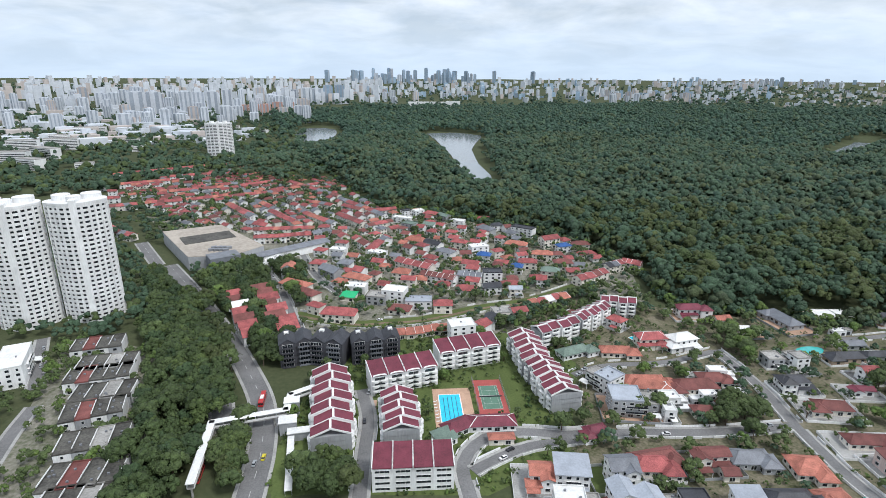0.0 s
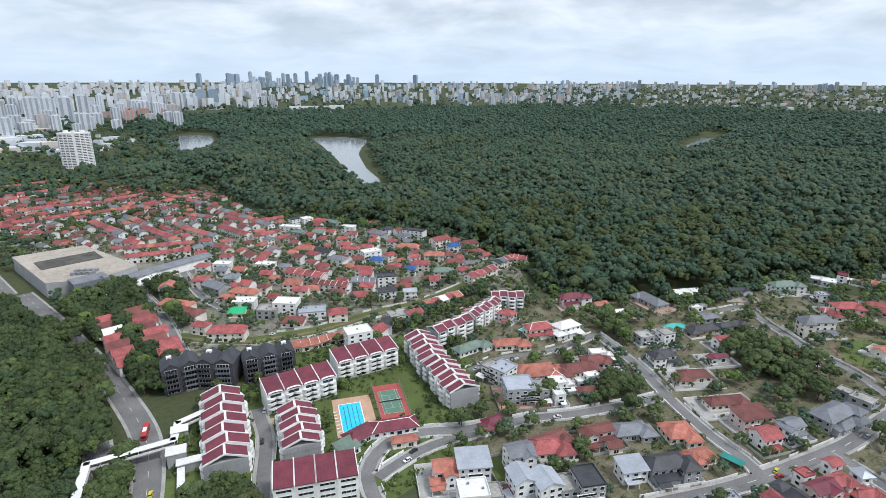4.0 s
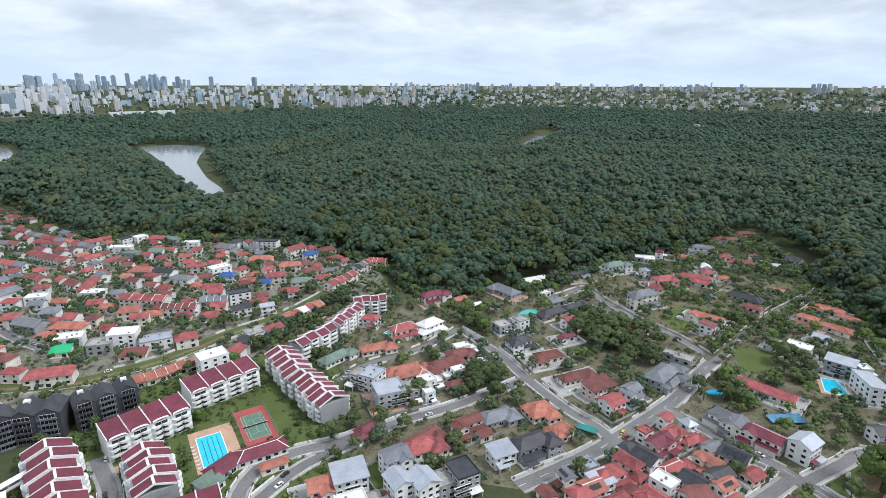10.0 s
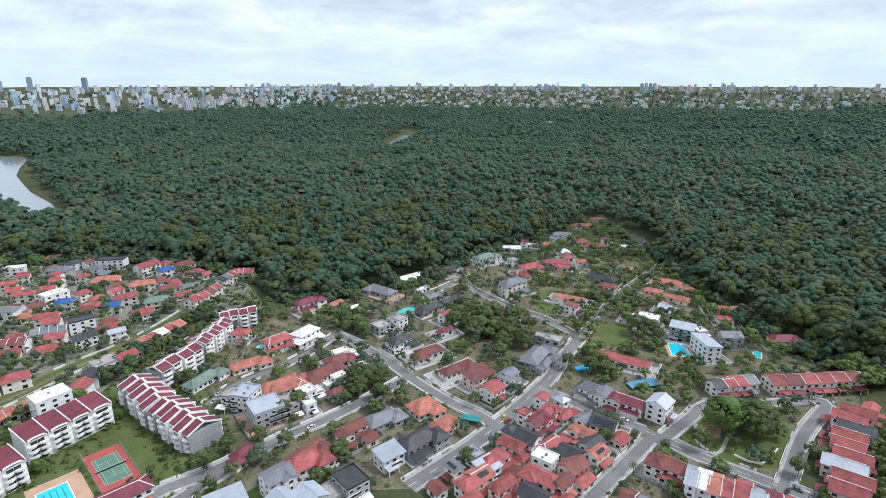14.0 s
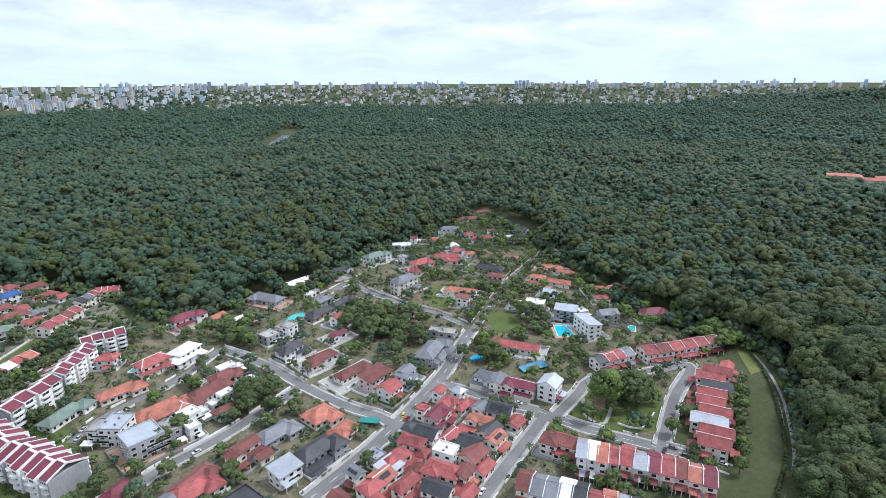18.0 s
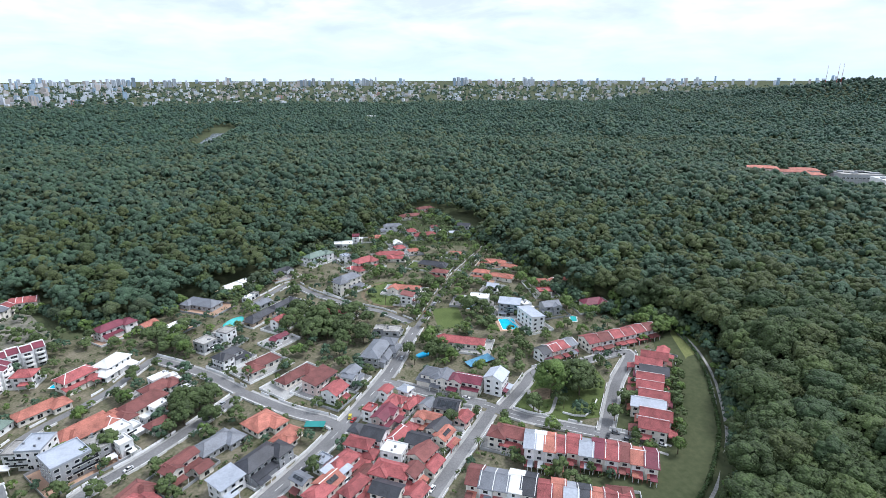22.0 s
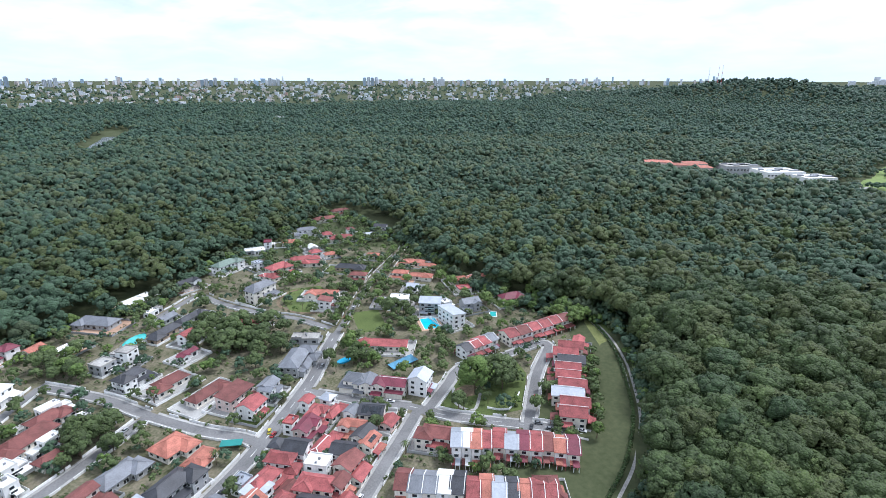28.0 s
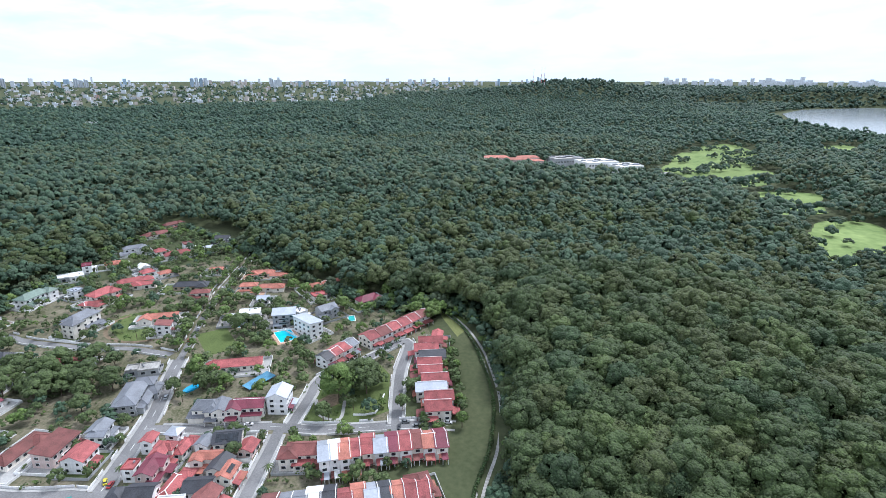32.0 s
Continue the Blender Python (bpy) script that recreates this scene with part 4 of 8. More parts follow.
def greenery(name, poly, count, size, lift, shapes, mats, label, category, seed, margin=0.3, verge=1.2):
    """Shrubs or smaller trees that fill the gaps between houses, in one mesh."""
    rnd = random.Random(seed)
    g = np.random.default_rng(seed)
    xs, ys = [p[0] for p in poly], [p[1] for p in poly]
    places, tries = [], 0
    while len(places) < count and tries < count * 12:
        tries += 1
        x, y = rnd.uniform(min(xs), max(xs)), rnd.uniform(min(ys), max(ys))
        if inside(poly, x, y) and clear_of(x, y, margin) and road_gap(x, y) > margin + verge:
            places.append((x, y))
    if places:
        plant(name, g, places, shapes, size, lift, mats, label, category)


def infill(name, poly, count, seed, sizes=((8, 12), (8.5, 10.5)), cols="RRRRROONG", label=""):
    """Far houses between the rows, turned like their neighbours, in one mesh."""
    rnd = random.Random(seed)
    xs, ys = [p[0] for p in poly], [p[1] for p in poly]
    made, tries = 0, 0
    paints = [WHITE, CREAM, RED, ORANGE, BROWN, SLATE, GLASS]
    slot = {"R": 2, "O": 3, "N": 4, "G": 5}
    s = Shape()
    while made < count and tries < count * 40:
        tries += 1
        x, y = rnd.uniform(min(xs), max(xs)), rnd.uniform(min(ys), max(ys))
        if not inside(poly, x, y) or road_gap(x, y) < 7 or not clear_of(x, y, 5.6):
            continue
        L, D = rnd.uniform(*sizes[0]), rnd.uniform(*sizes[1])
        near = min(TAKEN, key=lambda q: (q[0] - x) ** 2 + (q[1] - y) ** 2)
        turn, st, kind = near[4] + rnd.uniform(-6, 6), rnd.choice((2, 2, 2, 1)), rnd.choice(("gable", "gable", "hip"))
        TAKEN.append((x, y, L / 2, D / 2, turn))
        h, wall = st * STOREY + 0.4, rnd.choice((0, 0, 1))
        one = Shape().box(-L / 2, -D / 2, -0.5, L / 2, D / 2, h, wall)
        if kind == "gable":
            for sx in (-1, 1):
                one.solid([(sx * L / 2 - 0.1, -D / 2, h), (sx * L / 2 - 0.1, D / 2, h), (sx * L / 2 - 0.1, 0, h + D * 0.27)], [(sx * L / 2, -D / 2, h), (sx * L / 2, D / 2, h), (sx * L / 2, 0, h + D * 0.27)], wall)
        r = roof_shape(kind, L, D, h, D * 0.27, k=slot[rnd.choice(cols)])
        n = len(one.v)
        one.v += r.v
        one.f += [tuple(i + n for i in f) for f in r.f]
        one.k += r.k
        for f in range(st):
            for sy in (-1, 1):
                for u in (-L / 4, L / 4):
                    one.face([(u - 0.9, sy * (D / 2 + 0.03), f * STOREY + 1.2), (u + 0.9, sy * (D / 2 + 0.03), f * STOREY + 1.2), (u + 0.9, sy * (D / 2 + 0.03), f * STOREY + 2.6), (u - 0.9, sy * (D / 2 + 0.03), f * STOREY + 2.6)], 6)
        if math.hypot(x, y) < 640:
            used = sorted(set(one.k))
            one.k = [used.index(q) for q in one.k]
            roof_word = {2: "red tiled", 3: "orange tiled", 4: "brown-red tiled", 5: "grey tiled"}[max(q for q in used if q < 6)]
            single("house", one, [paints[q] for q in used], x, y, 0, turn, f"{'white' if wall == 0 else 'cream'} {'two' if st == 2 else 'one'}-storey house with a {roof_word} {'gabled' if kind == 'gable' else 'hipped'} roof", "house")
            made += 1
            continue
        m = pose(x, y, 0, 0, 0, turn)
        n = len(s.v)
        s.v += [tuple(m @ Vector(p)) for p in one.v]
        s.f += [tuple(i + n for i in f) for f in one.f]
        s.k += one.k
        made += 1
    return single(name, s, paints, label=label, category="houses", kind="stuff")


# ---- streets ----
road([(123.5, 165.1), (160.0, 167.2), (182.5, 170.3), (208.4, 175.2), (241.5, 182.6), (265.7, 191.3), (282.6, 197.5), (300.0, 203.0)], 7.0, "grey asphalt main street with worn white lane dashes")
road([(300.0, 203.0), (322.1, 209.2), (390.1, 229.4), (452.7, 240.5), (515.5, 251.1)], 4.2, dashes=False)
road([(184.5, 173.0), (185.1, 183.3), (181.7, 202.8), (180.9, 230.3), (181.5, 248.4), (182.9, 268.5), (181.4, 293.2), (177.5, 321.2)], 5.4, dashes=False)
road([(231.0, 180.0), (233.2, 165.0), (234.4, 147.2), (240.1, 118.8), (240.0, 95.9), (245.6, 67.4), (250.5, 43.0), (250.9, 26.4)], 5.8)
road([(241.6, 113.5), (219.5, 111.2), (194.5, 109.3), (168.1, 106.9)], 5.4, dashes=False)
road([(235.9, 108.7), (270.8, 108.3), (287.4, 108.4), (304.1, 93.8), (340.0, 66.9), (295.3, 63.4), (242.6, 55.2)], 5.2, dashes=False)
road([(305.0, 211.2), (309.4, 241.6), (307.2, 271.7), (310.7, 314.9), (316.4, 342.0), (290.6, 339.7), (261.0, 336.3)], 4.8, dashes=False)
road([(182.0, 240.0), (152.0, 236.0), (122.0, 233.5), (95.1, 234.0), (70.9, 228.8), (43.2, 222.8), (25.2, 213.1), (14.0, 204.8)], 5.4, dashes=False)
road([(176.9, 319.3), (158.7, 311.8), (143.3, 305.6), (128.1, 302.7), (112.0, 301.5), (95.6, 298.4), (78.0, 288.7)], 5.0, dashes=False)
road([(-254.4, 480.8), (-201.1, 412.4), (-152.6, 345.8), (-117.5, 292.6), (-96.2, 254.4), (-85.4, 217.5), (-80.8, 185.2)], 11.0, "wide grey asphalt expressway with lane dashes")
road([(-318.1, 551.7), (-233.7, 437.3), (-170.3, 341.2), (-129.3, 276.6), (-109.8, 234.6)], 10.0, "second carriageway of the expressway under trees")
road([(-45.6, 271.5), (-38.3, 244.7), (-36.6, 217.9), (-34.5, 185.5)], 6.0, "narrow estate drive beside the apartment rows", dashes=False)
road([(12.6, 185.9), (9.9, 210.3), (21.7, 229.0), (40.4, 233.6), (61.2, 231.6), (82.9, 234.0)], 6.0, "condominium entrance drive", dashes=False)
road([(-229.9, 269.6), (-249.8, 301.3), (-268.4, 331.6)], 6.0, dashes=False)
road([(-204.0, 204.8), (-212.1, 229.1), (-218.2, 253.2)], 6.0, dashes=False)
road([(-160.7, 466.9), (-130.3, 413.4), (-98.6, 342.1)], 5.5, dashes=False)
road([(-139.7, 516.6), (-111.5, 453.1), (-84.5, 414.1)], 5.0, dashes=False)
kerbs_for_all()

# ---- old rail corridor behind the apartment rows ----
RAIL = smooth_line([(-110.0, 372.0), (-66.0, 357.0), (-41.9, 359.1), (-17.8, 363.3), (2.8, 372.4), (28.8, 386.2), (51.2, 393.0), (70.0, 401.1), (101.5, 423.0), (130.0, 448.0)])
single("grass_verge", strip(RAIL, 0, 6.5, 0.12, 0.4), LAWN, label="grassy strip of the old rail corridor", category="grass", kind="structure")
single("gravel_track", strip(RAIL, -0.5, 1.6, 0.16, 0.4), BARE, label="brown gravel track along the rail corridor", category="path", kind="structure")
single("drain", strip(RAIL, -5.2, 0.5, 0.2, 0.5), CONCRETE, label="narrow concrete drain beside the corridor", category="drain", kind="structure")
ROADS.append((RAIL, 6.0))

# ---- villas and bungalows beyond the apartment rows ----
house(41.8, 197.3, 12.1, 12, -2, 2, "gable", "O", "w", 2)
house(56.1, 197.1, 14.4, 12, -5, 3, "shed", "S", "w", 2)
house(77.2, 198.1, 14.1, 12, 4, 3, "gable", "G", "w", 2)
house(73.7, 183.0, 9.3, 11, 6, 3, "gable", "S", "w", 2)
house(83.3, 178.3, 10.6, 11, 7, 3, "gable", "S", "w", 2)
house(97.8, 176.8, 18.2, 13, 0, 3, "flat", "D", "g", 2)
house(54.5, 178.9, 18.5, 11, -4, 3, "flat", "W", "w", 2)
house(96.2, 205.6, 20.5, 14, -1, 1, "hip", "R", "c", 2)
house(200.6, 37.0, 9.6, 12, -67, 2, "hip", "N", "p", 2)
house(185.8, 374.4, 23.9, 12, 2, 2, "hip", "M", "w", 2)
house(201.4, 362.6, 12.6, 9, 10, 1, "gable", "O", "c", 2)
house(210.7, 345.4, 15.3, 9, 4, 1, "hip", "W", "w", 2)
house(245.6, 362.1, 31.3, 15, -78, 1, "hip", "G", "g", 2)
house(155.7, 324.8, 21.6, 13, 17, 2, "hip", "W", "w", 2)
house(158.2, 280.5, 18.5, 12, 1, 1, "hip", "N", "c", 2)
house(163.4, 285.1, 15.2, 6, -3, 2, "flat", "W", "w", 2)
house(163.6, 266.8, 5.8, 5, -9, 1, "flat", "W", "w", 2)
house(164.0, 256.7, 9.8, 7, -8, 1, "hip", "R", "c", 2)
house(140.9, 272.0, 28.9, 14, 5, 1, "hip", "N", "c", 2)
house(141.5, 259.3, 13.4, 5, 4, 2, "flat", "W", "w", 2)
house(151.0, 257.5, 8.5, 7, 5, 1, "hip", "N", "c", 2)
house(116.6, 272.5, 26.2, 13, -2, 1, "hip", "O", "c", 2)
house(124.6, 257.6, 14.4, 8, 2, 2, "flat", "W", "w", 2)
house(117.7, 246.1, 6.0, 8, -3, 2, "flat", "W", "w", 2)
house(137.3, 249.1, 11.2, 7, 2, 1, "hip", "N", "c", 2)
house(122.1, 209.4, 16.7, 9, 4, 2, "gable", "N", "c", 2)
house(127.5, 201.8, 6.8, 6, 1, 1, "gable", "N", "c", 2)
house(142.4, 210.1, 20.6, 13, -1, 1, "hip", "G", "g", 2)
house(144.1, 180.4, 22.4, 13, -0, 2, "hip", "D", "g", 2)
house(125.8, 182.9, 11.7, 9, -1, 2, "shed", "S", "w", 2)
house(162.8, 203.9, 18.7, 17, -4, 1, "hip", "O", "c", 2)
house(165.0, 185.8, 17.2, 10, 5, 1, "hip", "O", "c", 2)
house(205.4, 252.2, 21.4, 12, -6, 1, "hip", "N", "c", 2)
house(205.1, 223.1, 25.9, 11, -3, 1, "hip", "N", "c", 2)
house(207.9, 207.1, 17.7, 10, 2, 2, "shed", "N", "p", 2)
house(202.6, 191.1, 11.0, 10, 5, 2, "gable", "R", "w", 2)
house(220.3, 194.6, 12.2, 10, 7, 2, "gable", "G", "w", 2)
house(253.3, 199.1, 28.1, 14, 17, 2, "hip", "G", "g", 2)
house(252.7, 192.6, 23.6, 8, 18, 1, "hip", "G", "g", 2)
house(282.3, 215.0, 17.9, 9, -67, 1, "flat", "C", "g", 2)
house(245.0, 204.3, 8.8, 6, 13, 1, "flat", "C", "g", 2)
house(235.1, 269.3, 12.8, 7, -4, 1, "gable", "M", "w", 2)
house(215.3, 299.7, 14.6, 9, -81, 3, "flat", "C", "w", 2)
house(203.2, 301.8, 10.5, 10, 3, 2, "flat", "C", "g", 2)
house(200.5, 273.6, 19.4, 10, 1, 2, "hip", "D", "w", 2)
house(285.8, 371.0, 25.4, 15, 0, 1, "flat", "W", "w", 2)
house(275.6, 344.5, 14.6, 5, 6, 1, "flat", "W", "w", 2)
house(324.8, 360.5, 16.6, 9, -14, 2, "gable", "D", "w", 2)
house(373.6, 364.5, 26.9, 13, -4, 2, "hip", "E", "w", 2)
house(365.6, 369.6, 14.6, 6, -15, 1, "flat", "W", "w", 2)
house(422.2, 376.0, 19.0, 13, -46, 1, "flat", "W", "w", 2)
house(380.3, 315.5, 25.1, 14, -16, 2, "hip", "R", "c", 2)
house(366.3, 313.0, 16.8, 8, -102, 1, "hip", "R", "c", 2)
house(330.8, 292.5, 24.7, 14, -9, 3, "hip", "G", "c", 2)
house(277.8, 309.5, 23.4, 9, 4, 1, "hip", "D", "g", 2)
house(251.9, 307.1, 24.7, 11, 4, 1, "hip", "D", "s", 2)
house(270.2, 325.2, 12.0, 7, 5, 1, "gable", "G", "g", 2)
house(283.4, 270.4, 32.0, 9, -82, 1, "hip", "R", "c", 2)
house(350.9, 248.6, 25.3, 11, -71, 1, "gable", "O", "c", 2)
house(418.6, 313.5, 26.1, 10, -48, 1, "hip", "R", "c", 2)
house(412.2, 299.2, 23.5, 8, -69, 1, "hip", "R", "c", 2)
house(438.5, 300.3, 13.2, 8, -37, 1, "hip", "O", "c", 2)
house(412.5, 262.8, 32.0, 12, -77, 1, "hip", "D", "s", 2)
house(391.4, 241.2, 16.2, 9, -74, 2, "hip", "N", "c", 2)
house(452.5, 259.9, 13.8, 8, -74, 1, "hip", "O", "c", 2)
house(456.7, 362.5, 17.6, 9, -53, 1, "hip", "O", "c", 2)
house(494.3, 368.4, 25.0, 11, -47, 2, "hip", "G", "w", 2)
house(493.6, 321.0, 23.5, 11, -47, 1, "hip", "R", "c", 2)
house(555.9, 383.7, 29.0, 11, -40, 1, "hip", "N", "c", 2)
house(588.9, 383.0, 21.8, 9, -26, 2, "hip", "N", "c", 2)
house(538.7, 299.6, 16.8, 12, -77, 2, "gable", "D", "w", 2)
house(448.2, 215.4, 21.5, 10, -77, 1, "hip", "O", "c", 2)
house(444.5, 197.6, 15.4, 8, -79, 1, "hip", "O", "c", 2)
house(410.4, 207.9, 15.1, 9, -77, 2, "hip", "O", "c", 2)
house(416.8, 194.9, 23.8, 9, -76, 1, "hip", "O", "c", 2)
house(422.7, 159.5, 17.1, 8, -50, 1, "hip", "O", "c", 2)
house(434.3, 147.4, 15.9, 8, -56, 1, "hip", "O", "c", 2)
house(358.6, 189.1, 24.0, 10, -72, 2, "flat", "W", "w", 2)
house(355.3, 156.9, 15.1, 9, -73, 3, "shed", "S", "g", 2)
house(345.6, 136.1, 19.6, 10, -125, 3, "shed", "S", "w", 2)
house(371.9, 132.6, 15.6, 12, -43, 2, "gable", "G", "g", 2)
house(367.0, 150.9, 11.7, 7, -122, 2, "flat", "W", "w", 2)
house(400.1, 108.3, 22.1, 13, -43, 1, "hip", "M", "c", 2)
house(292.6, 163.3, 32.0, 12, -73, 1, "gable", "R", "c", 2)
house(244.2, 154.7, 15.9, 11, -80, 2, "hip", "G", "c", 2)
house(245.0, 146.7, 7.7, 11, -72, 2, "gable", "G", "c", 2)
house(247.9, 134.7, 18.4, 11, -79, 2, "gable", "M", "c", 2)
house(255.9, 119.6, 10.3, 11, -85, 3, "gable", "S", "w", 2)
house(339.1, 46.2, 6.3, 9, -87, 2, "gable", "R", "w", 2)
house(208.1, 155.5, 13.4, 8, 5, 2, "hip", "R", "c", 2)
house(217.4, 149.8, 13.0, 7, -2, 1, "hip", "R", "c", 2)
house(197.4, 153.5, 14.3, 9, 7, 2, "gable", "M", "p", 2)
house(221.5, 130.6, 11.9, 10, -75, 2, "gable", "D", "c", 2)
house(219.9, 120.6, 8.3, 7, -0, 1, "gable", "R", "p", 2)
house(207.3, 133.6, 12.5, 7, -80, 2, "gable", "O", "c", 2)
house(203.2, 125.0, 10.1, 8, -1, 2, "gable", "D", "c", 2)
house(199.3, 120.0, 9.5, 7, 1, 2, "gable", "O", "c", 2)
house(183.1, 148.3, 10.4, 10, -79, 2, "gable", "D", "w", 2)
house(173.2, 148.3, 15.8, 9, -78, 2, "hip", "R", "w", 2)
house(189.8, 127.3, 10.8, 9, -78, 2, "gable", "D", "w", 2)
house(193.0, 139.7, 18.1, 8, 0, 1, "hip", "R", "c", 2)
house(178.6, 133.7, 10.3, 8, -78, 2, "flat", "W", "w", 2)
house(183.4, 121.4, 11.1, 9, -1, 2, "gable", "N", "c", 2)
house(181.7, 115.2, 9.7, 7, 3, 1, "gable", "R", "c", 2)
house(160.6, 147.4, 15.6, 9, -2, 2, "hip", "R", "c", 2)
house(153.9, 146.4, 9.8, 8, -2, 2, "shed", "S", "w", 2)
house(147.0, 144.7, 9.5, 9, -1, 2, "gable", "O", "c", 2)
house(161.4, 137.1, 8.2, 7, -0, 1, "gable", "N", "c", 2)
house(166.2, 124.9, 18.6, 10, -79, 2, "hip", "R", "c", 2)
house(170.8, 118.3, 7.8, 7, 1, 2, "gable", "N", "c", 2)
house(156.0, 120.9, 12.0, 8, -79, 2, "gable", "D", "c", 2)
house(163.7, 111.7, 8.7, 7, 0, 1, "gable", "R", "c", 2)
house(149.8, 132.6, 14.2, 8, -1, 2, "hip", "R", "c", 2)
house(140.5, 144.0, 10.6, 8, -2, 2, "hip", "R", "c", 2)
house(216.1, 92.9, 19.1, 11, -80, 2, "hip", "N", "c", 2)
house(212.4, 91.3, 8.1, 5, -81, 1, "shed", "R", "c", 2)
house(136.6, 326.5, 20.9, 13, 6, 2, "hip", "R", "c", 2)
house(92.0, 276.5, 19.0, 13, -54, 3, "flat", "S", "w", 2)
house(101.5, 253.5, 25.0, 15, -5, 3, "flat", "S", "g", 2)
house(112.8, 312.6, 23.5, 12, -2, 1, "hip", "O", "c", 2)
house(118.0, 276.6, 28.7, 13, -1, 1, "hip", "O", "c", 2)
house(86.0, 313.1, 25.4, 12, 25, 1, "hip", "E", "w", 2)

house(75.0, 229.7, 14.0, 9, 17, 1, "hip", "M", "w", 2)
house(96.7, 209.5, 25.6, 12, 14, 1, "hip", "N", "c", 2)
# ---- terraces round the small park ----
terrace(299.1, 111.3, 323.6, 98.8, 4, 10, 2, "gable", "DRRG", "wc", 2, False, "terraced row")
terrace(328.3, 92.0, 373.8, 60.0, 6, 11, 2, "gable", "RNRR", "cw", 2, False, "terraced row")
terrace(334.1, 52.1, 253.3, 35.5, 9, 15, 2, "gable", "RRDRRRSRR", "cw", 2, True, "terraced row")
terrace(211.5, 83.4, 217.2, 66.4, 4, 13, 3, "gable", "SWOR", "w", 2, False, "terraced row")
terrace(222.6, 66.9, 233.1, 29.5, 7, 13, 2, "gable", "RSMRNOM", "cw", 2, False, "terraced row")
terrace(181.3, 96.3, 188.9, 68.9, 5, 13, 2, "gable", "NGGWD", "cw", 2, False, "terraced row")
terrace(188.2, 67.4, 199.5, 33.0, 7, 13, 2, "gable", "ROSDORR", "cw", 2, False, "terraced row")

# ---- older estate: terraces and houses beyond the drain ----
terrace(-561.2, 924.3, -387.3, 1064.4, 22, 11, 2, "gable", "ORRRRRR", "wwcc", 0, False, "terraced row")
terrace(-485.3, 726.2, -446.6, 741.7, 6, 11, 2, "gable", "RRRRRRR", "wwcc", 0, False, "terraced row")
terrace(-394.9, 711.2, -353.7, 726.1, 6, 11, 2, "gable", "ORNRRRG", "wwcc", 0, False, "terraced row")
terrace(-349.2, 729.7, -305.5, 760.5, 8, 11, 2, "gable", "ORRRROR", "wwcc", 0, False, "terraced row")
terrace(-296.2, 756.9, -236.8, 794.4, 9, 11, 2, "gable", "NRORORG", "wwcc", 0, False, "terraced row")
terrace(-237.4, 802.8, -198.1, 853.3, 7, 10, 2, "gable", "NOONGRR", "wwcc", 0, False, "terraced row")
terrace(-442.4, 680.6, -403.2, 704.2, 6, 11, 2, "gable", "GGNRGRR", "wwcc", 0, False, "terraced row")
terrace(-283.2, 707.3, -227.8, 641.3, 5, 11, 2, "gable", "ORNRGRO", "wwcc", 0, False, "terraced row")
terrace(-252.8, 728.7, -220.3, 689.2, 3, 10, 2, "gable", "GORNORR", "wwcc", 0, False, "terraced row")
terrace(-216.2, 670.7, -172.1, 615.8, 5, 10, 2, "gable", "RRRRRNG", "wwcc", 0, False, "terraced row")
terrace(-208.6, 583.0, -144.3, 591.5, 12, 10, 2, "gable", "NRRRORR", "wwcc", 0, False, "terraced row")
terrace(-198.4, 552.1, -142.3, 566.2, 11, 10, 2, "gable", "RRRRRRR", "wwcc", 0, False, "terraced row")
terrace(-237.7, 861.7, -147.5, 761.0, 7, 10, 2, "gable", "RONRGGN", "wwcc", 0, False, "terraced row")
terrace(-143.2, 746.1, -70.7, 650.6, 9, 10, 2, "gable", "GGRRGOR", "wwcc", 0, False, "terraced row")
terrace(-171.0, 659.8, -125.4, 611.7, 5, 10, 2, "gable", "ROORGRO", "wwcc", 0, False, "terraced row")
terrace(-183.4, 727.0, -144.5, 704.1, 4, 10, 2, "gable", "ROGRGRR", "wwcc", 0, False, "terraced row")
terrace(-225.5, 614.6, -198.8, 600.1, 3, 11, 2, "gable", "GRRRRRR", "wwcc", 0, False, "terraced row")
terrace(-128.6, 657.9, -92.9, 612.4, 4, 10, 2, "gable", "RRNRRRR", "wwcc", 0, False, "terraced row")
terrace(-129.7, 704.5, -103.8, 679.5, 3, 10, 2, "gable", "RRNRORR", "wwcc", 0, False, "terraced row")
terrace(-501.0, 834.8, -441.7, 875.1, 9, 11, 2, "gable", "ORRRROR", "wwcc", 0, False, "terraced row")
terrace(-456.4, 905.8, -360.7, 954.0, 11, 11, 2, "gable", "RGRRRNR", "wwcc", 0, False, "terraced row")
terrace(-381.2, 820.3, -323.2, 849.5, 7, 11, 2, "gable", "RRGORRG", "wwcc", 0, False, "terraced row")
terrace(-339.1, 920.5, -269.0, 981.4, 8, 11, 2, "gable", "RROORRN", "wwcc", 0, False, "terraced row")
terrace(-396.9, 610.8, -353.2, 568.5, 3, 11, 2, "gable", "RRRRRRR", "wwcc", 0, False, "terraced row")
terrace(-355.8, 573.0, -329.2, 558.0, 3, 11, 2, "gable", "NGRRGOO", "wwcc", 0, False, "terraced row")
terrace(-399.0, 785.7, -334.6, 821.7, 8, 11, 2, "gable", "ORRRNNR", "wwcc", 0, False, "terraced row")
terrace(-312.3, 831.3, -261.0, 880.8, 7, 11, 2, "gable", "RRRRRGR", "wwcc", 0, False, "terraced row")
terrace(-86.3, 602.5, -61.3, 623.5, 4, 10, 2, "gable", "NRRNRRR", "wwcc", 0, False, "terraced row")
terrace(-88.7, 673.8, -61.3, 686.8, 3, 10, 2, "gable", "RRRRRNO", "wwcc", 0, False, "terraced row")
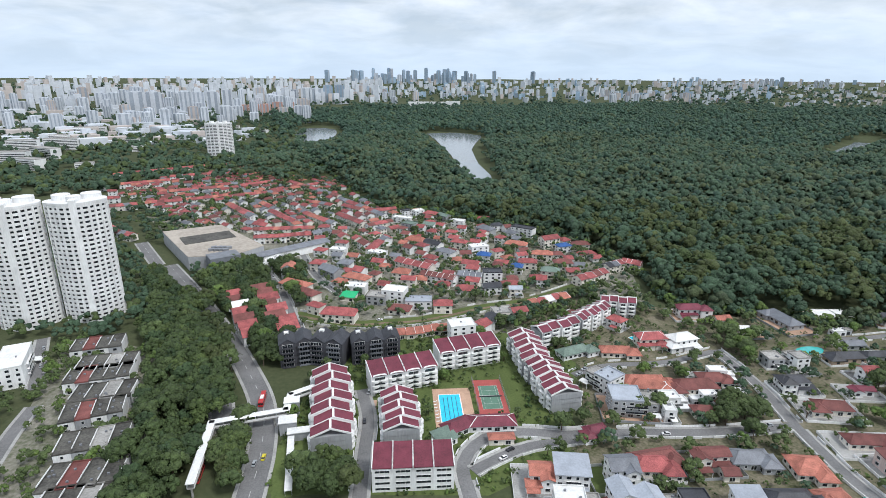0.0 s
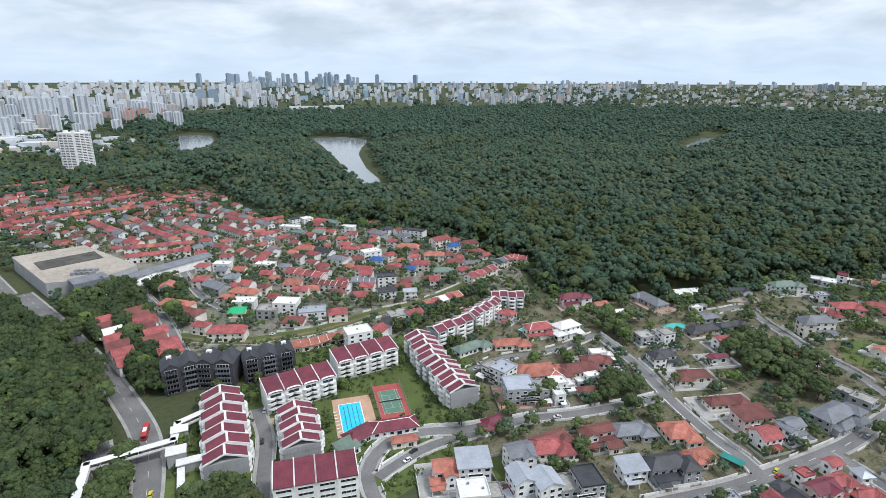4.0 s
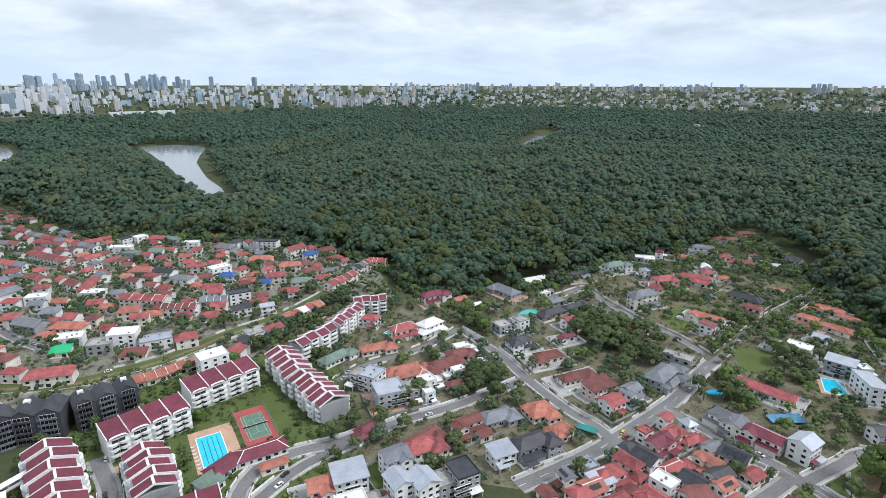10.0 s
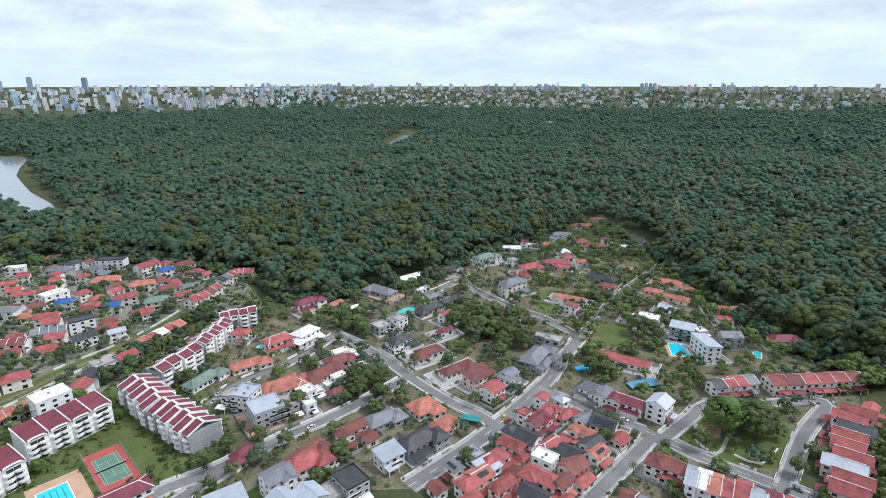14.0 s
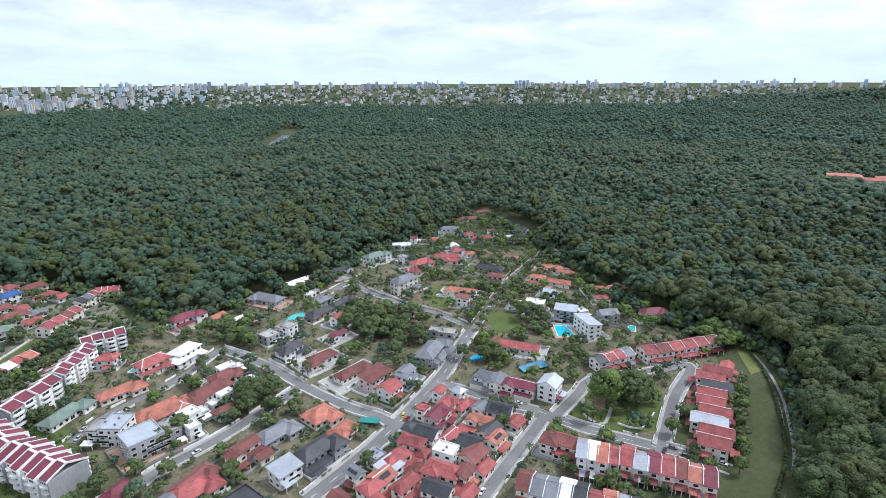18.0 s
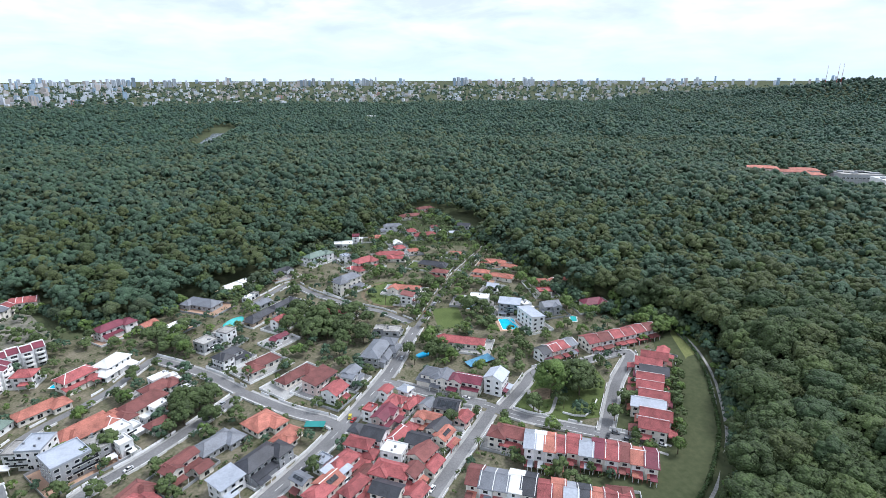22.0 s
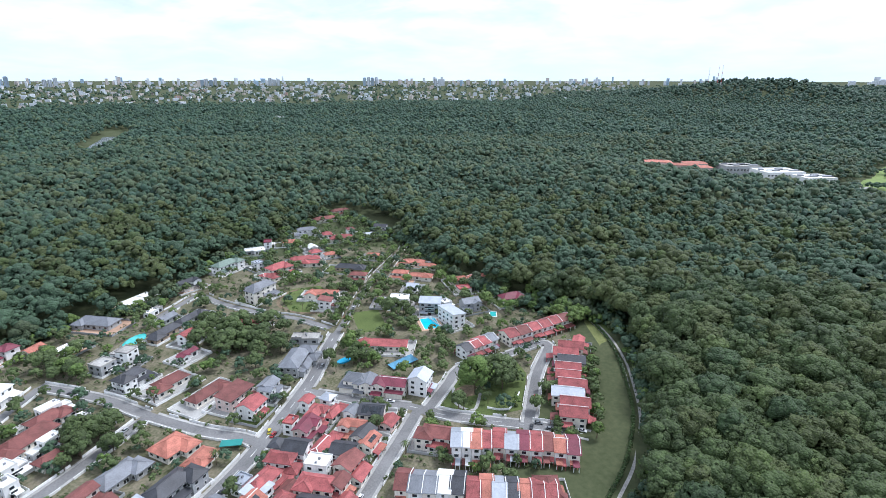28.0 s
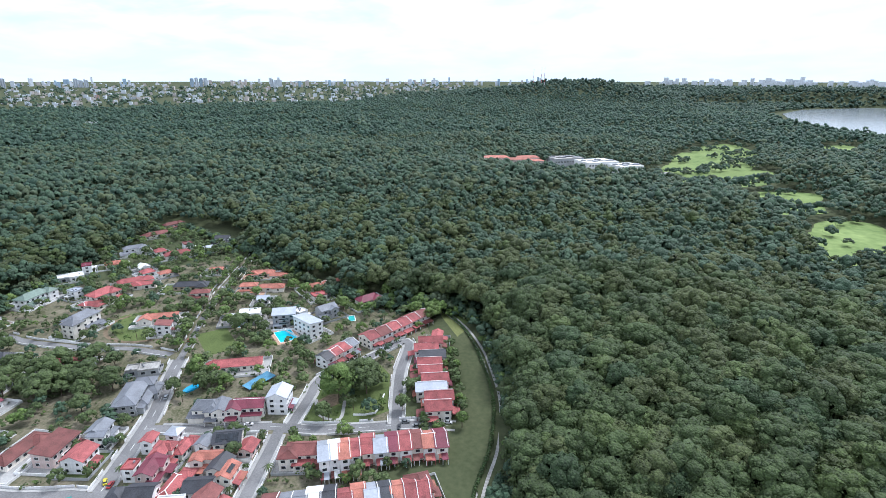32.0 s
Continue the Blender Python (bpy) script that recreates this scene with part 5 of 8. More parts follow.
terrace(-40.6, 473.1, -9.8, 452.0, 4, 12, 3, "gable", "R", "c", 1, False, "terraced row")
terrace(-17.6, 447.4, 10.6, 433.9, 6, 10, 2, "gable", "N", "w", 1, False, "terraced row")
terrace(13.8, 446.5, 34.0, 441.1, 4, 11, 2, "gable", "G", "w", 1, False, "terraced row")
terrace(113.8, 434.2, 142.4, 454.4, 4, 11, 2, "gable", "RRNR", "c", 1, False, "terraced row")
terrace(146.8, 466.5, 164.0, 479.4, 3, 10, 2, "gable", "DGR", "c", 1, False, "terraced row")
terrace(167.2, 482.7, 181.8, 473.3, 4, 11, 2, "gable", "R", "c", 1, False, "terraced row")
terrace(-167.0, 400.6, -122.7, 325.2, 7, 12, 2, "gable", "RNWRNRR", "wc", 1, True, "terraced row")
terrace(-151.5, 413.1, -102.8, 333.9, 8, 13, 2, "gable", "NNRNRNRR", "wc", 1, True, "terraced row")
terrace(-31.2, 337.7, 3.4, 347.0, 6, 10, 1, "gable", "O", "c", 1, False, "terraced row")
terrace(-177.0, 443.3, -152.3, 493.8, 7, 9, 2, "flat", "W", "w", 1, False, "terraced row")
terrace(64.5, 381.4, 95.9, 398.7, 5, 10, 2, "gable", "ORWRO", "cw", 1, False, "terraced row")
house(-114.0, 472.9, 12.3, 10, -14, 2, "hip", "R", "c", 1)
house(-103.0, 514.4, 15.5, 10, -13, 2, "flat", "W", "w", 1)
house(-98.3, 454.9, 21.9, 12, -42, 2, "gable", "G", "g", 1)
house(-89.2, 473.4, 12.3, 11, -14, 2, "hip", "G", "w", 1)
house(-73.0, 436.6, 23.4, 11, -27, 2, "hip", "O", "c", 1)
house(-86.2, 433.8, 12.2, 9, -25, 1, "hip", "O", "c", 1)
house(-74.2, 402.6, 11.3, 9, -11, 1, "shed", "L", "c", 1)
house(-70.5, 416.9, 16.7, 11, -8, 2, "flat", "W", "w", 1)
house(-51.1, 397.6, 14.6, 13, -8, 2, "flat", "C", "g", 1)
house(-37.6, 400.9, 17.8, 13, -15, 3, "flat", "W", "w", 1)
house(-18.4, 388.0, 19.9, 12, 1, 2, "flat", "S", "w", 1)
house(0.2, 380.5, 13.6, 10, 1, 2, "hip", "R", "c", 1)
house(-32.0, 378.2, 15.8, 11, -11, 1, "hip", "N", "c", 1)
house(-74.6, 363.9, 24.7, 12, -8, 2, "hip", "R", "c", 1)
house(-94.5, 376.5, 11.6, 8, -27, 2, "hip", "R", "c", 1)
house(-134.6, 452.8, 11.8, 12, 1, 3, "gable", "O", "w", 1)
house(-120.8, 419.9, 26.4, 12, -28, 2, "hip", "O", "c", 1)
house(-106.5, 401.6, 19.9, 10, -36, 2, "hip", "N", "c", 1)
house(-52.7, 473.5, 11.0, 8, -16, 1, "hip", "O", "c", 1)
house(-36.1, 450.0, 14.7, 11, -11, 2, "hip", "O", "c", 1)
house(-19.8, 441.6, 13.0, 9, -11, 1, "hip", "O", "c", 1)
house(0.1, 428.5, 11.6, 9, -12, 1, "hip", "R", "c", 1)
house(19.1, 418.5, 15.9, 11, -8, 1, "hip", "R", "w", 1)
house(-68.5, 527.7, 29.8, 10, 78, 2, "hip", "R", "c", 1)
house(-79.7, 535.0, 16.3, 10, -57, 2, "gable", "N", "w", 1)
house(-63.4, 506.1, 17.1, 10, -24, 2, "flat", "W", "w", 1)
house(-46.0, 665.0, 11.3, 10, 34, 3, "flat", "D", "w", 1)
house(-31.2, 665.2, 12.7, 10, 30, 3, "flat", "W", "w", 1)
house(-15.0, 662.1, 17.8, 10, -28, 2, "hip", "R", "c", 1)
house(1.1, 652.3, 15.6, 9, -45, 2, "gable", "E", "g", 1)
house(-38.1, 603.1, 15.2, 12, -29, 3, "flat", "E", "g", 1)
house(-17.1, 609.0, 14.0, 10, -20, 2, "shed", "E", "w", 1)
house(-48.7, 641.3, 22.4, 9, -21, 2, "flat", "W", "w", 1)
house(17.8, 627.9, 15.4, 10, -19, 2, "flat", "W", "w", 1)
house(-28.5, 548.2, 21.7, 12, -27, 2, "hip", "O", "c", 1)
house(-9.7, 536.5, 20.1, 10, -43, 2, "gable", "D", "w", 1)
house(2.7, 509.1, 17.8, 10, -37, 2, "hip", "G", "w", 1)
house(-11.7, 489.6, 12.6, 9, -31, 2, "hip", "R", "w", 1)
house(14.5, 492.5, 11.8, 9, 1, 1, "hip", "O", "c", 1)
house(25.9, 473.9, 15.5, 10, -23, 2, "gable", "R", "c", 1)
house(35.2, 517.4, 18.1, 11, 19, 3, "flat", "W", "w", 1)
house(39.3, 499.0, 12.6, 9, -15, 2, "hip", "B", "w", 1)
house(48.0, 593.3, 19.9, 12, -45, 2, "hip", "G", "g", 1)
house(61.5, 608.2, 13.3, 9, 23, 2, "hip", "D", "w", 1)
house(73.8, 577.5, 13.0, 10, -43, 2, "hip", "G", "w", 1)
house(89.2, 587.7, 25.4, 12, -33, 3, "flat", "D", "w", 1)
house(110.0, 545.6, 19.5, 12, 26, 3, "gable", "R", "c", 1)
house(74.6, 535.0, 21.7, 11, -20, 2, "hip", "O", "c", 1)
house(96.0, 503.6, 19.4, 10, -10, 2, "hip", "O", "c", 1)
house(121.8, 530.0, 14.1, 9, 17, 2, "hip", "B", "w", 1)
house(140.4, 536.3, 17.5, 10, 1, 2, "hip", "N", "c", 1)
house(141.6, 514.0, 17.1, 9, 14, 1, "hip", "R", "c", 1)
house(66.8, 466.6, 10.2, 9, -16, 2, "hip", "B", "w", 1)
house(78.3, 479.6, 16.6, 10, -10, 2, "hip", "R", "c", 1)
house(55.3, 485.0, 14.3, 9, -12, 1, "hip", "R", "c", 1)
house(42.7, 444.1, 16.1, 11, 1, 3, "flat", "D", "w", 1)
house(94.9, 455.8, 15.8, 10, -15, 2, "hip", "E", "c", 1)
house(110.6, 478.5, 16.8, 10, 1, 2, "hip", "N", "c", 1)
house(82.3, 446.1, 13.1, 8, -11, 1, "hip", "R", "c", 1)
house(39.8, 417.3, 14.4, 10, 11, 2, "gable", "D", "w", 1)
house(56.8, 430.7, 14.3, 9, 1, 1, "hip", "R", "c", 1)
house(12.6, 332.9, 16.7, 12, 13, 4, "flat", "W", "w", 1)
house(26.8, 344.9, 9.7, 11, -40, 2, "gable", "R", "w", 1)
house(33.8, 354.7, 8.0, 12, -13, 2, "gable", "D", "w", 1)
house(43.5, 369.1, 14.4, 12, 13, 2, "flat", "C", "c", 1)
house(55.5, 369.2, 11.3, 9, 17, 2, "gable", "R", "c", 1)
house(9.2, 578.4, 11.9, 8, -21, 2, "hip", "R", "c", 1)
house(16.8, 540.9, 16.1, 9, -21, 2, "hip", "R", "c", 1)
house(50.0, 651.6, 16.0, 8, 1, 1, "hip", "R", "c", 1)

# ---- houses between the rows ----
infill("older_houses", [(-520, 820), (-330, 1060), (-240, 1000), (-108, 735), (-30, 680), (64, 620), (128, 562), (165, 470), (120, 440), (-20, 420), (-100, 420), (-150, 560), (-300, 620)], 280, 71, cols="RRRRRNNOGG", label="crowded red-roofed houses of the older estate")


# ---- lakes, golf course and clearings in the forest ----
def land_patch(name, pts, mat, label, category, lift=0.6):
    return sheet(name, pts, 0, mat, label, category, lift=lift)


WATER = [(-51, 1690), (-23, 1529), (-4, 1380), (17, 1218), (26, 1090), (36, 996), (48, 900), (56, 845), (72, 848), (82, 900), (84, 967), (76, 1040), (70, 1097), (68, 1200), (67, 1316), (82, 1440), (104, 1564), (110, 1640), (40, 1720)]
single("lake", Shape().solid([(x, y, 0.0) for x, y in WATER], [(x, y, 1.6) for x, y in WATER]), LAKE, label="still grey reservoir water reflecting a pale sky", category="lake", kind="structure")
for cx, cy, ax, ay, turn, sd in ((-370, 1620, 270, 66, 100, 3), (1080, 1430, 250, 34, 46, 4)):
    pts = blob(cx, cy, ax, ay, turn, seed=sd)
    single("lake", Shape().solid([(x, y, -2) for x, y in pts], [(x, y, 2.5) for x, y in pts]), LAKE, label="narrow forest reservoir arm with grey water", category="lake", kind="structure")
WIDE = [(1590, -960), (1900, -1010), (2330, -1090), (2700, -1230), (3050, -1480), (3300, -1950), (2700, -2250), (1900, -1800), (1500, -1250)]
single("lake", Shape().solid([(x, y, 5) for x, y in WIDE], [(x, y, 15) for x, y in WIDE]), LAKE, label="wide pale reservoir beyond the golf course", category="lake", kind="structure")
for i, (cx, cy, ax, ay, turn) in enumerate(((1230, -430, 335, 86, -26), (1020, -400, 112, 64, -40), (850, -395, 76, 42, -60), (780, -380, 56, 38, -60), (1435, -790, 145, 42, -31), (620, -360, 112, 44, -33))):
    land_patch("fairway", blob(cx, cy, ax, ay, turn, 40, 0.05, seed=8 + i), FAIRWAY, "bright mown golf fairway between trees", "fairway", 0.6 + 0.05 * i)
land_patch("bare_ground", blob(1545, 50, 75, 34, 95, seed=31), BARE, "reddish bare earth clearing in the forest", "ground")
land_patch("bare_ground", blob(1790, -140, 70, 30, 110, seed=32), CONCRETE, "pale cleared ground in the forest", "ground")


# ---- apartment rows with purple roofs ----
def stepped_row(x0, y0, x1, y1, n, D, h, drop=0.5, group="purple-roofed apartment rows"):
    """Joined units, each with a ridged roof and white coped party walls, stepping along the row."""
    L, a = math.hypot(x1 - x0, y1 - y0), math.degrees(math.atan2(y1 - y0, x1 - x0))
    w = L / n
    for i in range(n):
        k = (i + 0.5) / n
        x, y = x0 + (x1 - x0) * k, y0 + (y1 - y0) * k
        TAKEN.append((x, y, w / 2, D / 2, a))
        jog = 0.75 if i % 2 else -0.75
        e = thing("row_house", x - math.sin(radians(a)) * jog, y + math.cos(radians(a)) * jog, -drop * i, a, "white four-storey row unit with a purple tiled roof", "apartment", group)
        s = Shape().box(-w / 2, -D / 2, -1, w / 2, D / 2, h)
        for f in range(1, 4):
            s.box(-w / 2, -D / 2 - 0.12, f * 2.9, w / 2, D / 2 + 0.12, f * 2.9 + 0.3)
        rise = D * 0.20
        part("wall", s, WHITE if i not in (0, n - 1) else GREY, e)
        r = roof_shape("gable", w - 0.5, D, h, rise, 0.05)
        part("roof", r, MAROON, e)
        for sx in (-1, 1):
            c = Shape()
            for y0_, y1_, z0_, z1_ in ((-D / 2 - 0.5, 0, h - 0.2, h + rise), (0, D / 2 + 0.5, h + rise, h - 0.2)):
                c.solid([(-0.15, y0_, z0_ - 0.3), (0.15, y0_, z0_ - 0.3), (0.15, y1_, z1_ - 0.3), (-0.15, y1_, z1_ - 0.3)], [(-0.15, y0_, z0_ + 0.65), (0.15, y0_, z0_ + 0.65), (0.15, y1_, z1_ + 0.65), (-0.15, y1_, z1_ + 0.65)])
            part("party_wall", c, TRIM, e, "white coped party wall", at=Matrix.Translation((sx * (w / 2 - 0.1), 0, 0)))
        part("vent_strip", Shape().box(-w / 2 + 0.5, -0.55, h + rise - 0.1, w / 2 - 0.5, 0.55, h + rise + 0.42), TRIM, e)
        for side, ang in ((-1, 0), (1, 180)):
            for f in range(4):
                m = pose(0, 0, 0, 0, 0, ang)
                part("window", window_mesh(w * 0.5, 1.5, 1), None, e, at=m @ Matrix.Translation((0, -D / 2 - 0.03, f * 2.9 + 1.0)))
                if f:
                    b = Shape()
                    ring = [(math.cos(t) * w * 0.40, -math.sin(t) * 1.5) for t in np.linspace(0, math.pi, 9)]
                    b.solid([(p, q, 0.0) for p, q in ring], [(p, q, 0.95) for p, q in ring])
                    part("balcony", b, TRIM, e, "rounded white balcony", at=m @ Matrix.Translation((0, -D / 2 - 0.05, f * 2.9 - 0.1)))


def slab_row(x0, y0, x1, y1, n, D, h, front=1, group="purple-roofed apartment rows"):
    """Joined units whose roofs slope to the back; the other side carries stacked rounded balconies."""
    L, a = math.hypot(x1 - x0, y1 - y0), math.degrees(math.atan2(y1 - y0, x1 - x0))
    if front < 0:
        a += 180
    w = L / n
    lo, hi = (0.1, 2.4) if front > 0 else (2.4, 0.1)
    for i in range(n):
        k = (i + 0.5) / n
        x, y = x0 + (x1 - x0) * k, y0 + (y1 - y0) * k
        TAKEN.append((x, y, w / 2, D / 2, a))
        e = thing("row_house", x, y, 0, a, "white apartment unit with a sloping purple roof and curved balconies", "apartment", group)
        s = Shape().box(-w / 2, -D / 2, -1, w / 2, D / 2, h)
        s.solid([(-w / 2, -D / 2, h), (w / 2, -D / 2, h), (w / 2, D / 2, h), (-w / 2, D / 2, h)], [(-w / 2, -D / 2, h + lo), (w / 2, -D / 2, h + lo), (w / 2, D / 2, h + hi), (-w / 2, D / 2, h + hi)])
        part("wall", s, WHITE, e)
        rim = [(-w / 2 + 0.3, -D / 2 - 0.4, h + lo), (w / 2 - 0.3, -D / 2 - 0.4, h + lo), (w / 2 - 0.3, D / 2 + 0.4, h + hi), (-w / 2 + 0.3, D / 2 + 0.4, h + hi)]
        part("roof", Shape().solid([(p, q, z + 0.05) for p, q, z in rim], [(p, q, z + 0.4) for p, q, z in rim]), MAROON, e)
        for sx in (-1, 1):
            side = [(-0.2, -D / 2 - 0.6, h + lo), (0.2, -D / 2 - 0.6, h + lo), (0.2, D / 2 + 0.5, h + hi), (-0.2, D / 2 + 0.5, h + hi)]
            part("party_wall", Shape().solid([(p, q, z - 1) for p, q, z in side], [(p, q, z + 0.9) for p, q, z in side]), TRIM, e, "white coped party wall", at=Matrix.Translation((sx * (w / 2 - 0.05), 0, 0)))
        hood = Shape()
        for j in range(8):
            t0, t1 = math.pi * j / 8, math.pi * (j + 1) / 8
            hood.solid([(-math.cos(t0) * w * 0.42, -D / 2 - 0.9, h + 0.9 * math.sin(t0)), (-math.cos(t1) * w * 0.42, -D / 2 - 0.9, h + 0.9 * math.sin(t1)), (-math.cos(t1) * w * 0.42, -D / 2 + 0.4, h + 0.9 * math.sin(t1)), (-math.cos(t0) * w * 0.42, -D / 2 + 0.4, h + 0.9 * math.sin(t0))],
                       [(-math.cos(t0) * w * 0.42, -D / 2 - 0.9, h + 0.2 + 0.9 * math.sin(t0)), (-math.cos(t1) * w * 0.42, -D / 2 - 0.9, h + 0.2 + 0.9 * math.sin(t1)), (-math.cos(t1) * w * 0.42, -D / 2 + 0.4, h + 0.2 + 0.9 * math.sin(t1)), (-math.cos(t0) * w * 0.42, -D / 2 + 0.4, h + 0.2 + 0.9 * math.sin(t0))])
        part("hood", weld(hood, "hood", [TRIM]), None, e, "arched white hood")
        for f in range(4):
            part("window", window_mesh(w * 0.6, 1.6, 1), None, e, at=Matrix.Translation((0, -D / 2 - 0.03, f * 2.9 + 0.8)))
            part("window", window_mesh(w * 0.7, 1.2, 2), None, e, at=pose(0, 0, 0, 0, 0, 180) @ Matrix.Translation((0, -D / 2 - 0.03, f * 2.9 + 1.1)))
            if f:
                for sx in (-1, 1):
                    ring = [(math.cos(t) * w * 0.22, -math.sin(t) * 1.7) for t in np.linspace(0, math.pi, 9)]
                    part("balcony", Shape().solid([(p, q, 0.0) for p, q in ring], [(p, q, 1.0) for p, q in ring]), TRIM, e, "rounded white balcony", at=Matrix.Translation((sx * w * 0.25, -D / 2 - 0.05, f * 2.9 - 0.2)))


stepped_row(-62.6, 273.6, -51.2, 217.5, 7, 19, 12)
stepped_row(-23.3, 251.9, -18.2, 219.4, 5, 17, 12, 0.2)
slab_row(-30.0, 198.3, 4.9, 200.7, 4, 14, 12, -1)
slab_row(-41.3, 271.1, -4.9, 284.2, 4, 14, 12)
slab_row(-3.8, 298.0, 33.5, 310.3, 4, 14, 12)
stepped_row(51.2, 320.8, 56.1, 287.3, 5, 17, 12, 0.2)
stepped_row(57.1, 285.4, 64.9, 250.9, 6, 17, 12, 0.2)
stepped_row(61.0, 325.7, 90.5, 341.4, 4, 12, 12, 0.0)
stepped_row(90.5, 344.4, 118.1, 368.0, 6, 12, 12, 0.0)
stepped_row(118.1, 379.8, 142.7, 373.9, 4, 11, 12, 0.0)


# ---- swimming pool, court and clubhouse between the rows ----
def pool_basin(x, y, L, D, turn, mat, lanes=0, label="", edge=0.5):
    e = thing("swimming_pool", x, y, 0, turn, label, "pool")
    TAKEN.append((x, y, L / 2 + 1, D / 2 + 1, turn))
    r = Shape()
    u, v = L / 2, D / 2
    for x0, y0, x1, y1 in ((-u - edge, -v - edge, u + edge, -v), (-u - edge, v, u + edge, v + edge), (-u - edge, -v, -u, v), (u, -v, u + edge, v)):
        r.box(x0, y0, -0.2, x1, y1, 0.26)
    part("coping", weld(r, "coping", [TRIM]), None, e, "white pool coping")
    part("water", Shape().box(-u, -v, -0.2, u, v, 0.20), mat, e, "clear blue water")
    for i in range(lanes):
        q = -v + 2 * v * (i + 1) / (lanes + 1)
        part("lane_line", Shape().box(-u + 2, q - 0.16, 0.0, u - 2, q + 0.16, 0.208), surface("lane_tile_dark", (0.01, 0.10, 0.22), 0.3, 0.1), e, "dark lane line")
    return e


def slab(name, x, y, L, D, turn, z, mat, label, category, kind="structure"):
    TAKEN.append((x, y, L / 2, D / 2, turn))
    return single(name, Shape().box(-L / 2, -D / 2, -0.3, L / 2, D / 2, z), mat, x, y, 0, turn, label=label, category=category, kind=kind)


slab("pool_deck", 6.1, 255.2, 21, 36, 4.5, 0.10, TERRA, "beige tiled deck round the pool", "deck")
pool_basin(4.7, 254.2, 24.8, 11.4, 94.5, POOL, 4, "rectangular blue swimming pool with four dark lane lines")
slab("tennis_court", 26.5, 265.6, 16.2, 34, 4.5, 0.12, COURT_RED, "red acrylic surround of a tennis court", "court")
court = slab("playing_area", 26.6, 264.8, 10.9, 23.0, 4.5, 0.126, COURT_GREEN, "green tennis court with white lines", "court")
for x0, y0, x1, y1 in ((-5.45, -11.5, -5.35, 11.5), (5.35, -11.5, 5.45, 11.5), (-5.35, -11.5, 5.35, -11.4), (-5.35, 11.4, 5.35, 11.5), (-4.12, -11.4, -4.02, 11.4), (4.02, -11.4, 4.12, 11.4), (-4.02, -6.45, 4.02, -6.35), (-4.02, 6.35, 4.02, 6.45), (-0.05, -6.35, 0.05, 6.35)):
    part("court_line", Shape().box(x0, y0, 0.1, x1, y1, 0.134), MARKING, court)
net = thing("tennis_net", 26.6, 264.8, 0.12, 4.5, "dark tennis net with a white band", "net")
part("mesh", Shape().box(-6.4, -0.03, 0, 6.4, 0.03, 0.9), DARK, net)
part("band", Shape().box(-6.4, -0.05, 0.9, 6.4, 0.05, 1.0), TRIM, net)
fence = thing("court_fence", 26.5, 265.6, 0, 4.5, "tall wire fence round the tennis court", "fence")
for k in range(9):
    for sx in (-1, 1):
        part("post", Shape().box(-0.06, -0.06, 0, 0.06, 0.06, 3.4), STEEL, fence, at=Matrix.Translation((sx * 8.1, -17 + 4.25 * k, 0)))
for sx in (-1, 1):
    for zz in (1.2, 2.3, 3.35):
        part("rail", Shape().box(-0.04, -17, -0.04, 0.04, 17, 0.04), STEEL, fence, at=Matrix.Translation((sx * 8.1, 0, zz)))
house(25.4, 238.3, 23, 9.5, 4, 1, "hip", "M", "w", 2, "clubhouse", "single-storey clubhouse with a maroon hipped roof", rise=2.6, yard=False)
house(7.9, 234.5, 15, 9, 32, 1, "hip", "M", "w", 2, "clubhouse", "clubhouse wing with a maroon hipped roof", rise=2.4, yard=False)
house(1.2, 225.5, 10, 8, 32, 1, "shed", "E", "w", 1, "pavilion", "low pavilion with a grey-green sheet roof", yard=False)
house(28.8, 225.5, 12, 4.5, 4, 1, "hip", "O", "c", 1, "guardhouse", "gatehouse with an orange tiled roof", rise=1.2, yard=False)
for k in range(7):
    lo = thing("sun_lounger", -4.0 + 0.35 * k, 259.6 - 3.0 * k, 0.1, 4, "white poolside sun lounger", "lounger", "loungers by the pool")
    part("bed", Shape().solid([(-0.9, -0.35, 0.3), (0.4, -0.35, 0.3), (0.4, 0.35, 0.3), (-0.9, 0.35, 0.3)], [(-0.9, -0.35, 0.4), (0.4, -0.35, 0.4), (0.4, 0.35, 0.4), (-0.9, 0.35, 0.4)]), TRIM, lo)
    part("backrest", Shape().solid([(0.4, -0.35, 0.3), (1.0, -0.35, 0.75), (1.0, 0.35, 0.75), (0.4, 0.35, 0.3)], [(0.4, -0.35, 0.4), (1.0, -0.35, 0.85), (1.0, 0.35, 0.85), (0.4, 0.35, 0.4)]), TRIM, lo)
    for lx in (-0.8, 0.3):
        part("leg", Shape().box(-0.04, -0.3, 0, 0.04, 0.3, 0.3), TRIM, lo, at=Matrix.Translation((lx, 0, 0)))
slab("lawn", 37.5, 270, 8, 44, 6, 0.05, LAWN, "mown lawn beside the court", "lawn")
slab("lawn", -68.5, 205, 14, 34, 12, 0.05, LAWN, "mown lawn beside the expressway", "lawn")
slab("car_park", -37.5, 236, 7, 50, 4, 0.06, TERRA, "pinkish paved forecourt between two rows", "paving")


